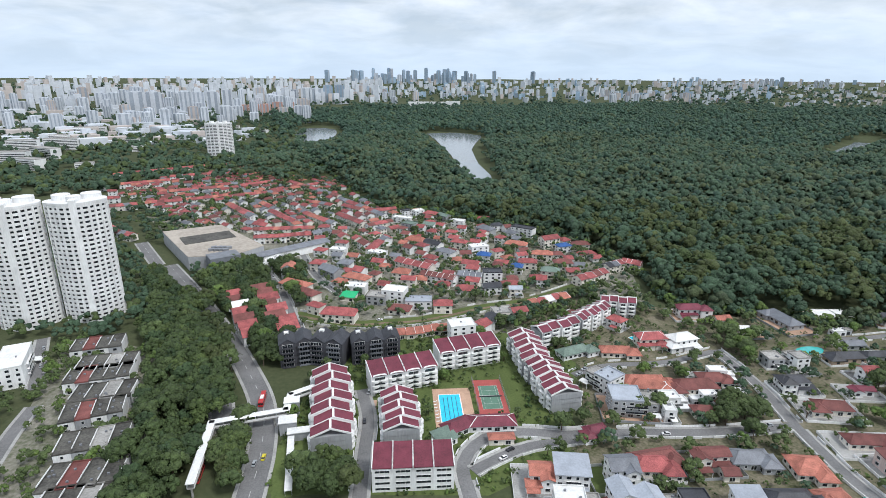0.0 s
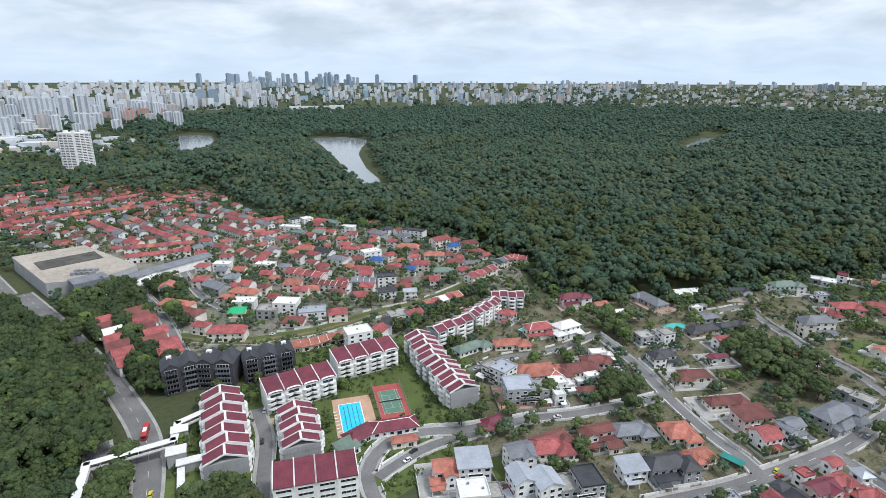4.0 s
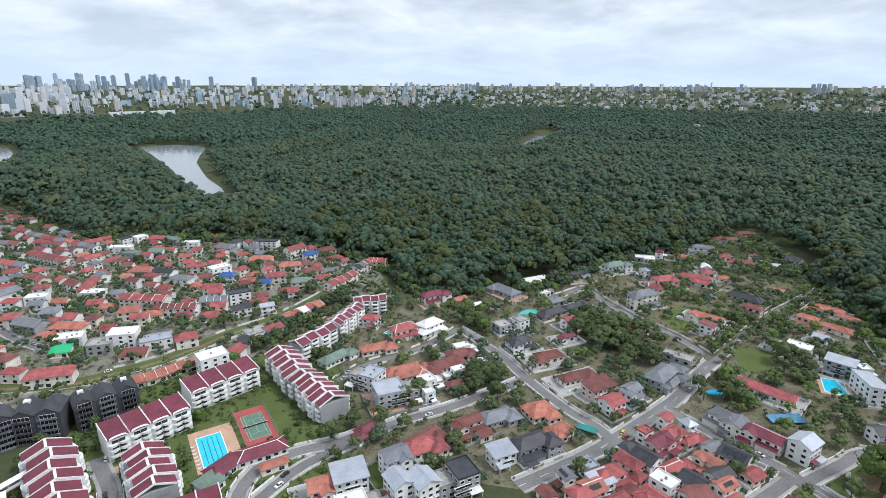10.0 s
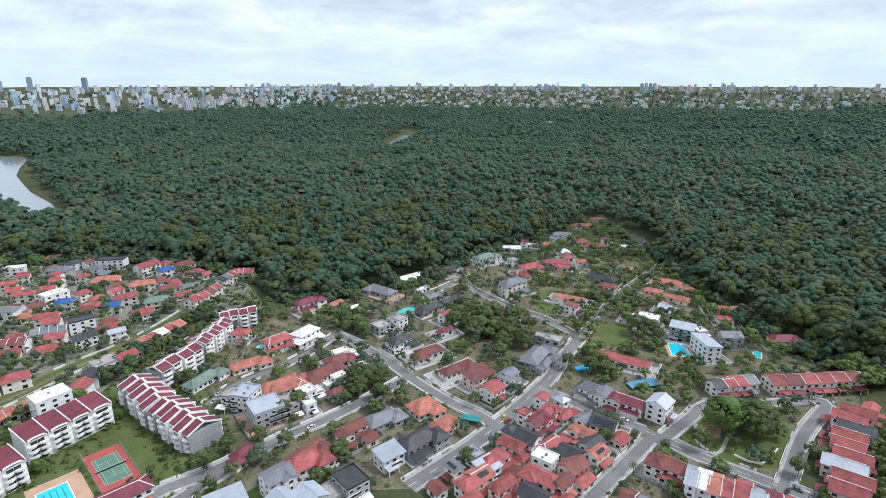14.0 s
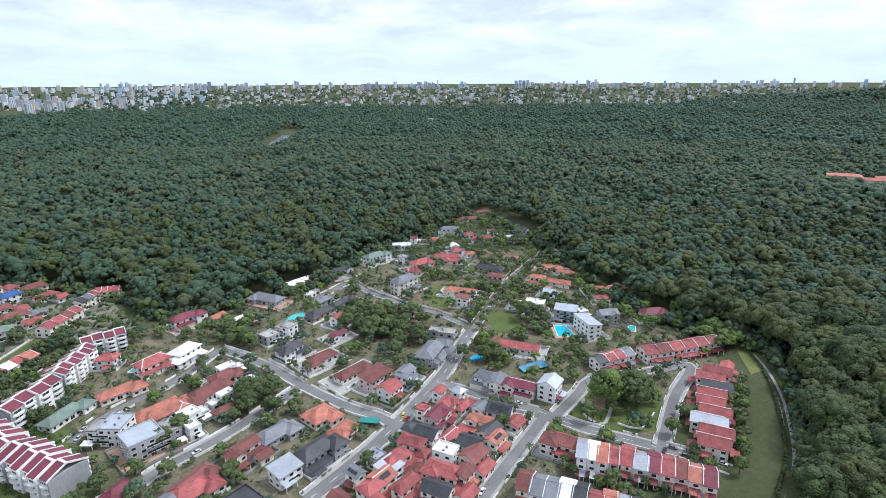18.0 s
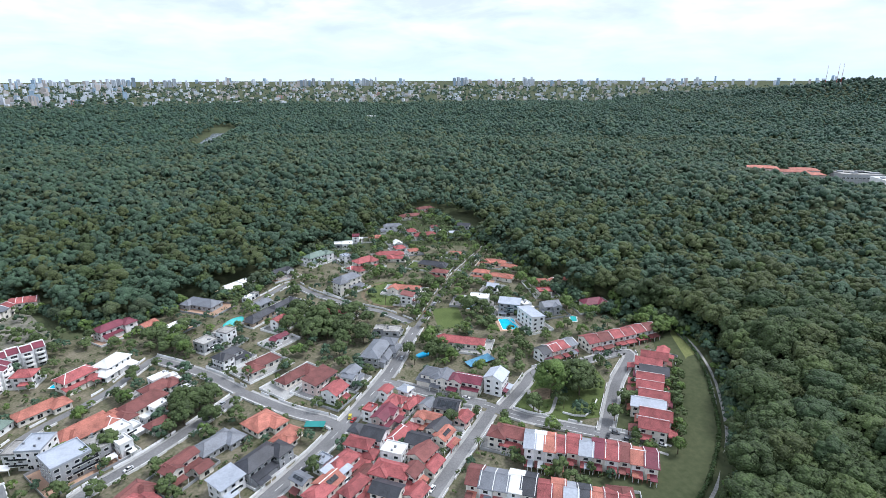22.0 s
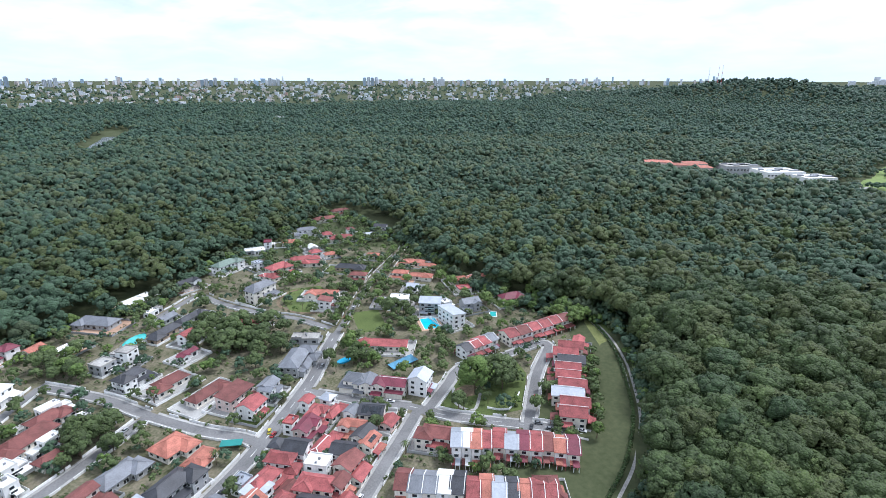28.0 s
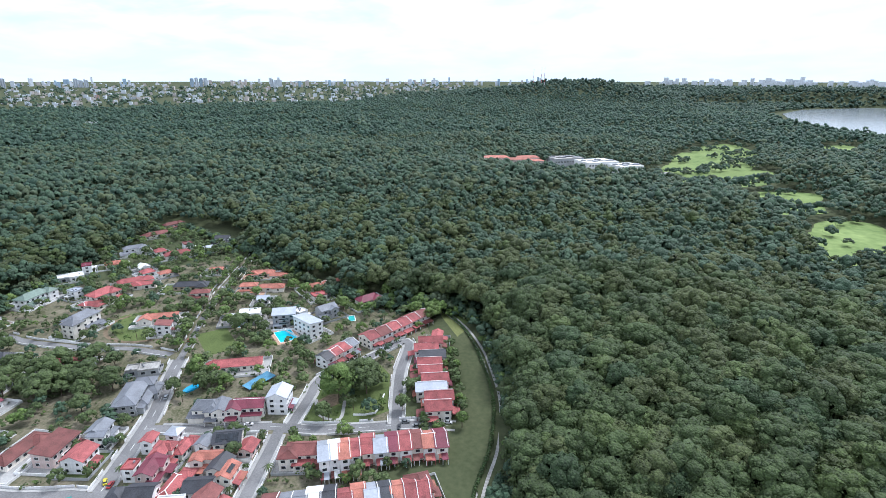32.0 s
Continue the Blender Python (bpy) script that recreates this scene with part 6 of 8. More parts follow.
# ---- dark condominium ----
def dark_block(x, y, L, D, turn, h):
    TAKEN.append((x, y, L / 2, D / 2, turn))
    e = thing("condominium", x, y, 0, turn, "dark grey five-storey condominium with steep charcoal roofs", "apartment", "dark condominium blocks")
    n = max(2, round(L / 9))
    w = L / n
    for i in range(n):
        cx = -L / 2 + w * (i + 0.5)
        m = Matrix.Translation((cx, 0, 0))
        part("wall", Shape().box(-w / 2 + 0.1, -D / 2, -1, w / 2 - 0.1, D / 2, h).solid([(-w / 2 + 0.1, -D / 2, h), (w / 2 - 0.1, -D / 2, h), (0, -D / 2, h + 3.4)], [(-w / 2 + 0.1, D / 2, h), (w / 2 - 0.1, D / 2, h), (0, D / 2, h + 3.4)]), CHARCOAL, e, at=m)
        part("roof", roof_shape("gable", D, w, h, 3.5, 0.25), DARK, e, at=m @ pose(0, 0, 0, 0, 0, 90))
        for f in range(5):
            part("balcony", Shape().box(-w * 0.38, -D / 2 - 1.5, 0, w * 0.38, -D / 2 + 0.05, 0.25).box(-w * 0.38, -D / 2 - 1.5, 0.25, w * 0.38, -D / 2 - 1.4, 1.2), SLATE if i % 2 else CHARCOAL, e, at=m @ Matrix.Translation((0, 0, f * 3.1 + 0.2)))
            part("window", window_mesh(w * 0.6, 2.0, 3), None, e, at=m @ Matrix.Translation((0, -D / 2 - 0.03, f * 3.1 + 0.7)))
        if i % 2 == 0:
            part("roof_unit", Shape().box(-1.4, 1.0, h + 2.0, 1.4, 3.6, h + 4.2), PALE, e, "white plant box on the roof", at=m)


dark_block(-90.7, 304.7, 20, 15, 18, 15)
dark_block(-70.0, 305.7, 22, 15, -10, 15)
dark_block(-42.4, 309.6, 30, 14, 14, 14)


# ---- round white apartment towers ----
def lobed_tower(x, y, turn, floors, h, rx, ry, detail=True, mat=None, words="white high-rise apartment tower with curved bays and window bands"):
    mat = mat or WHITE
    TAKEN.append((x, y, rx, ry, turn))
    e = thing("apartment_tower", x, y, 0, turn, words, "tower")
    n = 48
    ring = []
    for i in range(n):
        t = 2 * math.pi * i / n
        k = 1 + 0.09 * math.cos(4 * t) - 0.10 * (math.cos(t) ** 20) - 0.10 * (math.sin(t) ** 20)
        ring.append((rx * k * math.cos(t), ry * k * math.sin(t)))
    part("core", Shape().solid([(p * 0.96, q * 0.96, 0) for p, q in ring], [(p * 0.96, q * 0.96, floors * h) for p, q in ring]), GLASS, e, "dark glazing set back behind the bands")
    band = Shape().solid([(p, q, -0.75) for p, q in ring], [(p, q, 0.95) for p, q in ring]).mesh("floor_band", [mat])
    for f in range(floors + 1):
        part("floor_band", band, None, e, at=Matrix.Translation((0, 0, f * h)))
    pier = Shape().box(-1.0, -0.75, 0, 0.12, 0.75, floors * h + 0.6).mesh("pier", [mat])
    for i in range(0, n, 2 if detail else 3):
        p, q = ring[i]
        part("pier", pier, None, e, at=pose(p, q, 0, 0, 0, math.degrees(math.atan2(q / ry, p / rx))))
    part("parapet", Shape().solid([(p * 1.01, q * 1.01, floors * h + 0.9) for p, q in ring], [(p * 1.01, q * 1.01, floors * h + 2.4) for p, q in ring]), mat, e)
    for cx, cy, r in ((rx * 0.5, ry * 0.15, ry * 0.42), (-rx * 0.45, ry * 0.2, ry * 0.38), (0, -ry * 0.4, ry * 0.3)):
        part("roof_drum", Shape().post(cx, cy, floors * h + 1, floors * h + 6.0, r, 24), mat, e, "white round roof tank")
    part("shaft", Shape().box(-2.2, -ry * 1.02, 0, 2.2, -ry * 0.6, floors * h + 4.5), mat, e, "blank white service shaft")


lobed_tower(-254.9, 371.5, 25, 26, 3.25, 19, 15)
lobed_tower(-292.4, 357.7, 25, 26, 3.25, 19, 15)
lobed_tower(-464.4, 1151.0, 15, 24, 3.0, 27, 12, False, WHITE, "pale high-rise slab with curved bays beyond the estate")

# ---- flat-roofed terraces beside the expressway trees ----
for k, (x0, y0, x1, y1, n) in enumerate(((-232, 309, -205, 318, 4), (-214, 286, -184, 294, 4), (-212, 273, -180, 282, 5), (-197, 255, -168, 262, 4), (-191, 237, -165, 247, 4), (-177, 213, -149, 222, 4), (-168, 191, -138, 197, 4), (-160, 176, -132, 182, 4))):
    terrace(x0, y0, x1, y1, n, 18.0, 2, "flat", "KKCKN" if k % 2 else "KNKK", "wg", 1, False, "flat-roofed terraces")
    for j in range(n + 1):
        q = j / n
        a = math.degrees(math.atan2(y1 - y0, x1 - x0))
        single("party_wall", Shape().box(-0.15, -6.6, 0, 0.15, 6.6, 8.0), WHITE, x0 + (x1 - x0) * q, y0 + (y1 - y0) * q, 0, a, label="white coped wall between flat-roofed houses", category="wall")
house(-250, 284, 32, 14, 117, 4, "flat", "W", "w", 2, "apartment_block", "white four-storey apartment block with a flat roof", yard=False)

# ---- covered footbridge over the expressway ----
bridge = thing("footbridge", 0, 0, 0, 0, "white covered pedestrian bridge over the expressway", "bridge")
for (ax, ay), (bx, by) in zip(((-104.5, 187), (-112.5, 229), (-79, 240), (-80.5, 254)), ((-112.5, 229), (-79, 240), (-80.5, 254), (-70, 262))):
    L, a = math.hypot(bx - ax, by - ay), math.degrees(math.atan2(by - ay, bx - ax))
    m = pose((ax + bx) / 2, (ay + by) / 2, 0, 0, 0, a)
    part("deck", Shape().box(-L / 2, -1.5, 4.9, L / 2, 1.5, 5.4), CONCRETE, bridge, at=m)
    part("canopy", Shape().solid([(-L / 2 - 1, -1.9, 8.2), (L / 2 + 1, -1.9, 8.2), (L / 2 + 1, 1.9, 8.2), (-L / 2 - 1, 1.9, 8.2)], [(-L / 2 - 1, -1.5, 8.55), (L / 2 + 1, -1.5, 8.55), (L / 2 + 1, 1.5, 8.55), (-L / 2 - 1, 1.5, 8.55)]), PALE, bridge, "white canopy roof", at=m)
    for sy in (-1, 1):
        part("parapet", Shape().box(-L / 2, -0.08, 5.4, L / 2, 0.08, 6.5), TRIM, bridge, at=m @ Matrix.Translation((0, sy * 1.45, 0)))
        for k in range(int(L / 5) + 1):
            part("post", Shape().box(-0.1, -0.1, 6.5, 0.1, 0.1, 8.2), TRIM, bridge, at=m @ Matrix.Translation((-L / 2 + 5 * k + 0.4, sy * 1.45, 0)))
    for k in range(0, int(L / 14) + 1):
        part("pier", Shape().post(-L / 2 + 14 * k + 1, 0, -0.5, 4.9, 0.5, 10), CONCRETE, bridge, at=m)
for x, y, L, D, h in ((-78.0, 247, 7, 5, 9.0), (-76.5, 233, 8, 6, 7.0), (-69, 228, 12, 4, 4.5)):
    s = thing("stair_tower", x, y, 0, 12, "pale covered stair tower of the footbridge", "stairs")
    part("wall", Shape().box(-L / 2, -D / 2, -0.3, L / 2, D / 2, h), GREY, s)
    part("roof", Shape().box(-L / 2 - 0.5, -D / 2 - 0.5, h, L / 2 + 0.5, D / 2 + 0.5, h + 0.4), PALE, s)
walkway = thing("covered_walkway", -70, 212, 0, 103, "long white canopy over a roadside walkway", "canopy")
part("canopy", Shape().box(-24, -1.6, 3.0, 24, 1.6, 3.3), PALE, walkway)
for k in range(13):
    for sy in (-1.4, 1.4):
        part("post", Shape().box(-0.08, -0.08, -0.3, 0.08, 0.08, 3.0), TRIM, walkway, at=Matrix.Translation((-23.5 + 3.9 * k, sy, 0)))

# ---- shopping centre and long shed in the older estate ----
mall = thing("shopping_centre", 0, 0, 0, 0, "low grey shopping centre with a beige flat roof", "mall")
MALL = [(-292, 548), (-242, 577), (-172, 502), (-190, 472), (-229, 466)]
TAKEN.append((-230, 520, 62, 50, 35))
part("wall", Shape().solid([(x, y, -1) for x, y in reversed(MALL)], [(x, y, 13) for x, y in reversed(MALL)]), GREY, mall)
part("roof", Shape().solid([(x, y, 13) for x, y in reversed(MALL)], [(x, y, 13.5) for x, y in reversed(MALL)]), surface("roof_beige_screed", (0.44, 0.39, 0.33), 0.9, 0.15, 0.05, 0.4), mall)
part("sunken_roof", Shape().box(-24, -14, 13.5, 24, 14, 13.9), MOSSY, mall, at=pose(-236, 527, 0, 0, 0, 35))
part("annex", Shape().box(-13, -9, -1, 13, 9, 16), SLATE, mall, "grey annex with plant rooms", at=pose(-197, 466, 0, 0, 0, 35))
for k in range(8):
    part("roof_unit", Shape().box(-2.5, -1.5, 13.5, 2.5, 1.5, 15.8), STEEL, mall, at=pose(-215 + 4.5 * (k % 4), 484 + 7 * (k // 4), 0, 0, 0, 35))
shed = thing("long_shed", -152, 511, 0, 43.8, "long grey-roofed shed along the road", "shed")
TAKEN.append((-152, 511, 44, 9, 43.8))
part("wall", Shape().box(-43, -7, -0.5, 43, 7, 7.5), WHITE, shed)
part("roof", roof_shape("gable", 86, 14, 7.5, 2.0, 1.0), SLATE, shed)


# ---- grass strip, drain and hedge along the forest ----
STRIP = [(396.0, 51.0), (363.2, 31.0), (332.4, 20.2), (302.9, 13.2), (276.3, 8.6), (251.9, 8.2), (229.9, 9.9), (204.0, 14.7), (153.0, 18.2), (153.0, 34.2), (190.0, 29.5), (216.5, 28.6), (244.1, 23.3), (255.6, 18.9), (285.7, 22.7), (308.7, 27.1), (350.8, 34.2), (382.0, 48.5)]
sheet("grass_strip", STRIP[::-1], 0.06, FIELD, "open mown grass strip along the forest edge", "grass")
DRAIN = smooth_line([(402.0, 53.0), (367.8, 30.4), (335.3, 16.8), (304.5, 9.3), (278.0, 4.6), (253.8, 3.9), (231.9, 5.4), (205.0, 10.5), (163.0, 14.5)])
sheet("grass_bank", [(404, 49), (372, 25), (340, 11), (306, 2.5), (270, -3), (235, -2), (205, 2), (163, 8), (163, 18), (204, 15.5), (232, 10.2), (253, 8.4), (277, 8.8), (303, 13.3), (332, 20.3), (363, 31.2), (396, 52)], 0.05, LAWN, "rough grass bank between the drain and the forest", "grass")
single("drain", strip(DRAIN, 0, 0.75, 0.3, 0.6), CONCRETE, label="pale concrete storm drain along the grass", category="drain", kind="structure")
single("drain_path", strip(DRAIN, -2.6, 0.35, 0.2, 0.5), PAVING, label="narrow pale maintenance path along the drain", category="path", kind="structure")
DRAIN_B = smooth_line([(396.0, 50.5), (363.2, 31.0), (332.4, 20.0), (302.9, 12.8), (276.3, 8.0), (251.9, 7.6), (229.9, 9.4), (204.0, 14.4), (163.0, 18.0)], 1.5)
hedge_rng = np.random.default_rng(3)
hedge_shapes = [lumpy_crown(hedge_rng, 3, 1, 14, 0.25, 0.9) for _ in range(4)]
plant("hedge", hedge_rng, DRAIN_B, hedge_shapes, (0.9, 1.4), (0.4, 0.8), [HEDGE], "dark clipped hedge beside the drain", "hedge")

sheet("sand_yard", [(223, 27), (242, 25), (241, 29), (240, 31)], 0.1, surface("pale_sand", (0.50, 0.42, 0.29), 0.95, 0.12, 0.1, 1.0), "pale sand yard beside the last terraced house", "yard")

# ---- small park ----
TAKEN.append((262, 97, 8, 6, -40))
TAKEN.append((280, 20, 100, 10, 8))
PARK = [(263.0, 109.4), (289.0, 105.4), (314.0, 83.4), (297.0, 69.4), (260.0, 62.4), (243.0, 82.4), (243.0, 102.4)]
sheet("park_lawn", PARK[::-1], 0.08, LAWN, "shaded park lawn with worn earth", "lawn")
single("park_path", strip(smooth_line([(266, 104), (252, 97), (250, 86), (267, 88)], 3), 0, 0.9, 0.14, 0.3), PAVING, label="pale concrete path through the park", category="path", kind="structure")
single("park_wall", strip(smooth_line([(254, 80), (257, 69), (275, 68)], 4), 0, 0.25, 1.0, 1.3), WHITE, label="low pale wall round the park", category="wall")
sheet("play_area", blob(265, 96, 9, 6, -40, 20, 0.1, 3), 0.12, BARE, "bare earth play area under trees", "ground")
tree(266, 91, 10.5, 15, 1, label="tall spreading light green rain tree in the park")
tree(275, 78, 9.0, 12, 0, label="broad dark green tree in the park")
tree(286, 83, 9.5, 12, 0, label="broad dark green tree in the park")
tree(281, 91, 7.0, 11, 0, label="broad dark green tree in the park")
sheet("track_lawn", [(340, 283), (357, 281), (371, 265), (356, 237), (334, 217), (324, 231), (317, 253)], 0.05, LAWN, "grass plot beside an orange-roofed pavilion", "lawn")
single("gravel_path", strip(smooth_line([(330, 222), (318, 250), (326, 272), (345, 280), (358, 276)], 3), 0, 1.3, 0.12, 0.3), BARE, label="pale gravel drive curving through the grass", category="path", kind="structure")
slab("lawn", 326, 192, 36, 20, 40, 0.05, LAWN, "mown lawn below a white house", "lawn")
sheet("lawn", blob(535, 243, 24, 14, 30, 20, 0.1, 6), 0.06, FIELD, "open lawn at the edge of the forest", "lawn")

# ---- villa pools and bright covers ----
slab("pool_deck", 338.6, 150, 22, 16, 37, 0.10, TERRA, "beige stone deck round a villa pool", "deck")
pool_basin(338.6, 150, 17, 11, 37, POOL, 0, "bright blue villa swimming pool")
pool_basin(131, 335, 9, 4, -60, POOL, 0, "small blue villa pool")
pool_basin(371, 113, 9, 4.5, 20, TEAL, 0, "teal villa pool with a stone edge")
pool_basin(352.5, 189, 10, 4, 30, POOL, 0, "narrow blue pool below a white house")
oval = blob(240, 321, 9.5, 5, 8, 26, 0.04, 2)
single("swimming_pool", Shape().solid([(x, y, -0.2) for x, y in oval], [(x, y, 0.35) for x, y in oval]), TEAL, label="kidney-shaped turquoise villa pool", category="pool")
disc = blob(269, 177, 5.5, 2.6, -25, 24, 0.0, 1)
single("pool_cover", Shape().solid([(x, y, 0) for x, y in disc], [(x, y, 0.9) for x, y in disc]), surface("cover_cyan", (0.02, 0.36, 0.62), 0.4, 0.1), label="bright cyan oval pool cover on the grass", category="cover")
TAKEN.append((240, 321, 10, 6, 8))
TAKEN.append((269, 177, 6, 4, -25))
TAKEN.append((279, 142, 10, 5, -28))
tarp = thing("tarpaulin", 279, 142, 0, -28, "sky-blue netting over a building plot", "tarpaulin")
part("sheet", Shape().solid([(-9, -3.5, 1.2), (9, -4, 1.8), (9, 4, 2.2), (-9, 3.2, 1.6)], [(-9, -3.5, 1.3), (9, -4, 1.9), (9, 4, 2.3), (-9, 3.2, 1.7)]), surface("net_blue", (0.09, 0.24, 0.36), 0.8, 0.25, 0.3, 2.0), tarp)
for px, py in ((-8.7, -3.3), (8.7, -3.7), (8.7, 3.7), (-8.7, 3.0)):
    part("post", Shape().box(-0.06, -0.06, -0.2, 0.06, 0.06, 1.5), STEEL, tarp, at=Matrix.Translation((px, py, 0)))
awning = thing("awning", 177.5, 182, 0, 120, "teal canvas canopy over a car porch", "canopy")
part("canvas", Shape().box(-5, -2.4, 2.5, 5, 2.4, 2.7), surface("canvas_teal", (0.03, 0.24, 0.22), 0.7, 0.15), awning)
for px in (-4.8, 4.8):
    for py in (-2.2, 2.2):
        part("post", Shape().box(-0.06, -0.06, -0.2, 0.06, 0.06, 2.5), STEEL, awning, at=Matrix.Translation((px, py, 0)))
# solar panels on one charcoal roof
arrays = thing("solar_array", 221.5, 130.6, 6.6, -75, "dark blue solar panels on a charcoal roof", "solar panel")
for i in range(6):
    for j in range(2):
        if i in (2,):
            continue
        corners = [(-4.9 + 1.7 * i + u, -5.7 + 5.7 * v, 2.7 * v + 0.24) for u, v in ((0, 0.18 + 0.36 * j), (1.55, 0.18 + 0.36 * j), (1.55, 0.50 + 0.36 * j), (0, 0.50 + 0.36 * j))]
        part("panel", Shape().solid(corners, [(a, b, c + 0.1) for a, b, c in corners]), GLASS, arrays)


# ---- clubhouses, white hall and masts far out in the forest ----
def long_hall(x, y, L, D, turn, h, rc, wc, words, z=None):
    z = float(ground_z(x, y)) + 3 if z is None else z
    e = thing("hall", x, y, z, turn, words, "building")
    part("wall", Shape().box(-L / 2, -D / 2, -6, L / 2, D / 2, h), WALLS[wc], e)
    part("roof", roof_shape("hip" if rc == "O" else "flat", L, D, h, 3.0, 1.2), ROOFS[rc], e)
    if D > 30:
        for k in range(4):
            part("roof_unit", Shape().box(-4 - k, -3, h, 4 + k, 3, h + 2.2), STEEL, e, at=Matrix.Translation((-L * 0.36 + L * 0.24 * k, (-1) ** k * D * 0.16, 0)))
        part("skylight", Shape().box(-L * 0.3, -1.2, h, L * 0.3, 1.2, h + 1.4), GLASS, e)
    for i in range(int(L / 6)):
        part("window", window_mesh(3.6, 2.6, 2), None, e, at=Matrix.Translation((-L / 2 + 6 * i + 3, -D / 2 - 0.03, 2)))


for x, y, L, D, turn, h, rc, wc, words in ((1110, 22, 46, 26, 100, 9, "O", "p", "orange-roofed school building in the forest"), (1092, -22, 50, 20, 106, 8, "O", "p", "orange-roofed school wing in the forest"), (1118, -40, 40, 24, 104, 9, "O", "p", "orange-roofed school hall in the forest"), (1074, -52, 30, 16, 112, 8, "O", "p", "orange-roofed school wing in the forest"), (1120, -112, 62, 42, 112, 9, "C", "g", "grey flat-roofed hall among the trees"), (1085, -168, 66, 50, 116, 8, "W", "w", "long white flat-roofed hall among the trees"), (1046, -214, 50, 40, 118, 7, "W", "w", "white hall with a flat roof among the trees"), (965, -262, 26, 12, 118, 6, "C", "g", "small grey pavilion by the golf course")):
    long_hall(x, y, L, D, turn + 180, h, rc, wc, words, float(ground_z(x, y)) + 9)
for x, y, L, D, h in ((-110, 2445, 90, 26, 22), (-20, 2450, 110, 26, 18), (40, 2440, 60, 24, 24), (1700, 1350, 44, 24, 12)):
    long_hall(x, y, L, D, -math.degrees(math.atan2(x, y)), h, "W", "w", "white low building among distant trees", float(ground_z(x, y)) + 8)
for k, (x, y) in enumerate(((3096, -135), (3094, -176), (3096, -192))):
    e = thing("radio_mast", x, y, float(ground_z(x, y)), 0, "slender red and white radio mast on the hill", "mast")
    for i in range(6):
        part("section", Shape().post(0, 0, 16 * i, 16 * (i + 1), 2.2 - 0.3 * i, 6, r2=1.9 - 0.3 * i), COURT_RED if i % 2 else TRIM, e)


# ---- vehicles ----
def car_meshes(paint):
    body = Shape().solid([(-2.2, -0.85, 0.35), (2.2, -0.85, 0.35), (2.2, 0.85, 0.35), (-2.2, 0.85, 0.35)], [(-2.15, -0.8, 0.95), (2.1, -0.8, 0.88), (2.1, 0.8, 0.88), (-2.15, 0.8, 0.95)])
    cabin = Shape().solid([(-1.7, -0.76, 0.93), (1.0, -0.76, 0.9), (1.0, 0.76, 0.9), (-1.7, 0.76, 0.93)], [(-1.2, -0.62, 1.42), (0.35, -0.62, 1.42), (0.35, 0.62, 1.42), (-1.2, 0.62, 1.42)])
    roof = Shape().box(-1.18, -0.61, 1.42, 0.34, 0.61, 1.47)
    return body.mesh("body", [paint]), cabin.mesh("cabin", [GLASS]), roof.mesh("roof", [paint])


def wheel_mesh(r=0.33):
    ring = [(r * math.cos(2 * math.pi * i / 10), r * math.sin(2 * math.pi * i / 10)) for i in range(10)]
    return Shape().solid([(a, -0.1, b) for a, b in ring], [(a, 0.1, b) for a, b in ring]).mesh("wheel", [RUBBER])


WHEEL = wheel_mesh()
PAINTS = [(surface("car_paint_" + n, c, 0.3, 0.05, spec=0.6), n) for n, c in (("white", (0.7, 0.7, 0.7)), ("silver", (0.4, 0.42, 0.44)), ("black", (0.02, 0.02, 0.024)), ("grey", (0.15, 0.16, 0.17)), ("red", (0.35, 0.03, 0.03)), ("yellow", (0.65, 0.55, 0.03)))]
CARS = [(car_meshes(m), n) for m, n in PAINTS]


def car(x, y, turn, k):
    (body, cabin, roof), word = CARS[k]
    e = thing("car", x, y, 0.16, turn, f"{word} saloon car on the street", "car")
    part("body", body, None, e)
    part("cabin", cabin, None, e, "dark glazed cabin")
    part("roof", roof, None, e)
    for wx in (-1.35, 1.35):
        for wy in (-0.78, 0.78):
            part("wheel", WHEEL, None, e, at=Matrix.Translation((wx, wy, 0.33)))


def park_cars():
    rnd = random.Random(12)
    for i, (line, half) in enumerate(ROADS):
        if i in (9, 10):
            continue
        for (ax, ay), (bx, by) in zip(line[1:-1], line[2:]):
            if rnd.random() < 0.17:
                a = math.atan2(by - ay, bx - ax)
                side = rnd.choice((-1, 1)) * (half - 1.1)
                car((ax + bx) / 2 - math.sin(a) * side, (ay + by) / 2 + math.cos(a) * side, math.degrees(a), rnd.choice((0, 0, 1, 1, 2, 2, 3, 4)))


park_cars()
car(-82.7, 212.8, 95, 5)
car(-85.6, 208.5, 95, 1)
car(193.5, 173.0, 35, 5)
car(-99, 246, 98, 0)
car(-41.1, 268.5, 85, 0)


def bus(x, y, turn):
    e = thing("bus", x, y, 0.2, turn, "red and white city bus on the road", "bus")
    red = surface("bus_paint_red", (0.50, 0.03, 0.03), 0.35, 0.05)
    part("body", Shape().box(-5.9, -1.25, 0.4, 5.9, 1.25, 1.5).box(-5.9, -1.25, 2.6, 5.9, 1.25, 3.1), red, e)
    part("window_band", Shape().box(-5.86, -1.22, 1.5, 5.86, 1.22, 2.6), GLASS, e)
    part("roof_unit", Shape().box(-2.4, -0.9, 3.1, 1.4, 0.9, 3.4), TRIM, e)
    for wx in (-3.6, 3.4):
        for wy in (-1.15, 1.15):
            part("wheel", WHEEL, None, e, at=Matrix.Translation((wx, wy, 0.45)) @ Matrix.Diagonal((1.4, 1.6, 1.4, 1)))


bus(-97.7, 259, 98)
bus(-107.5, 201, 100)


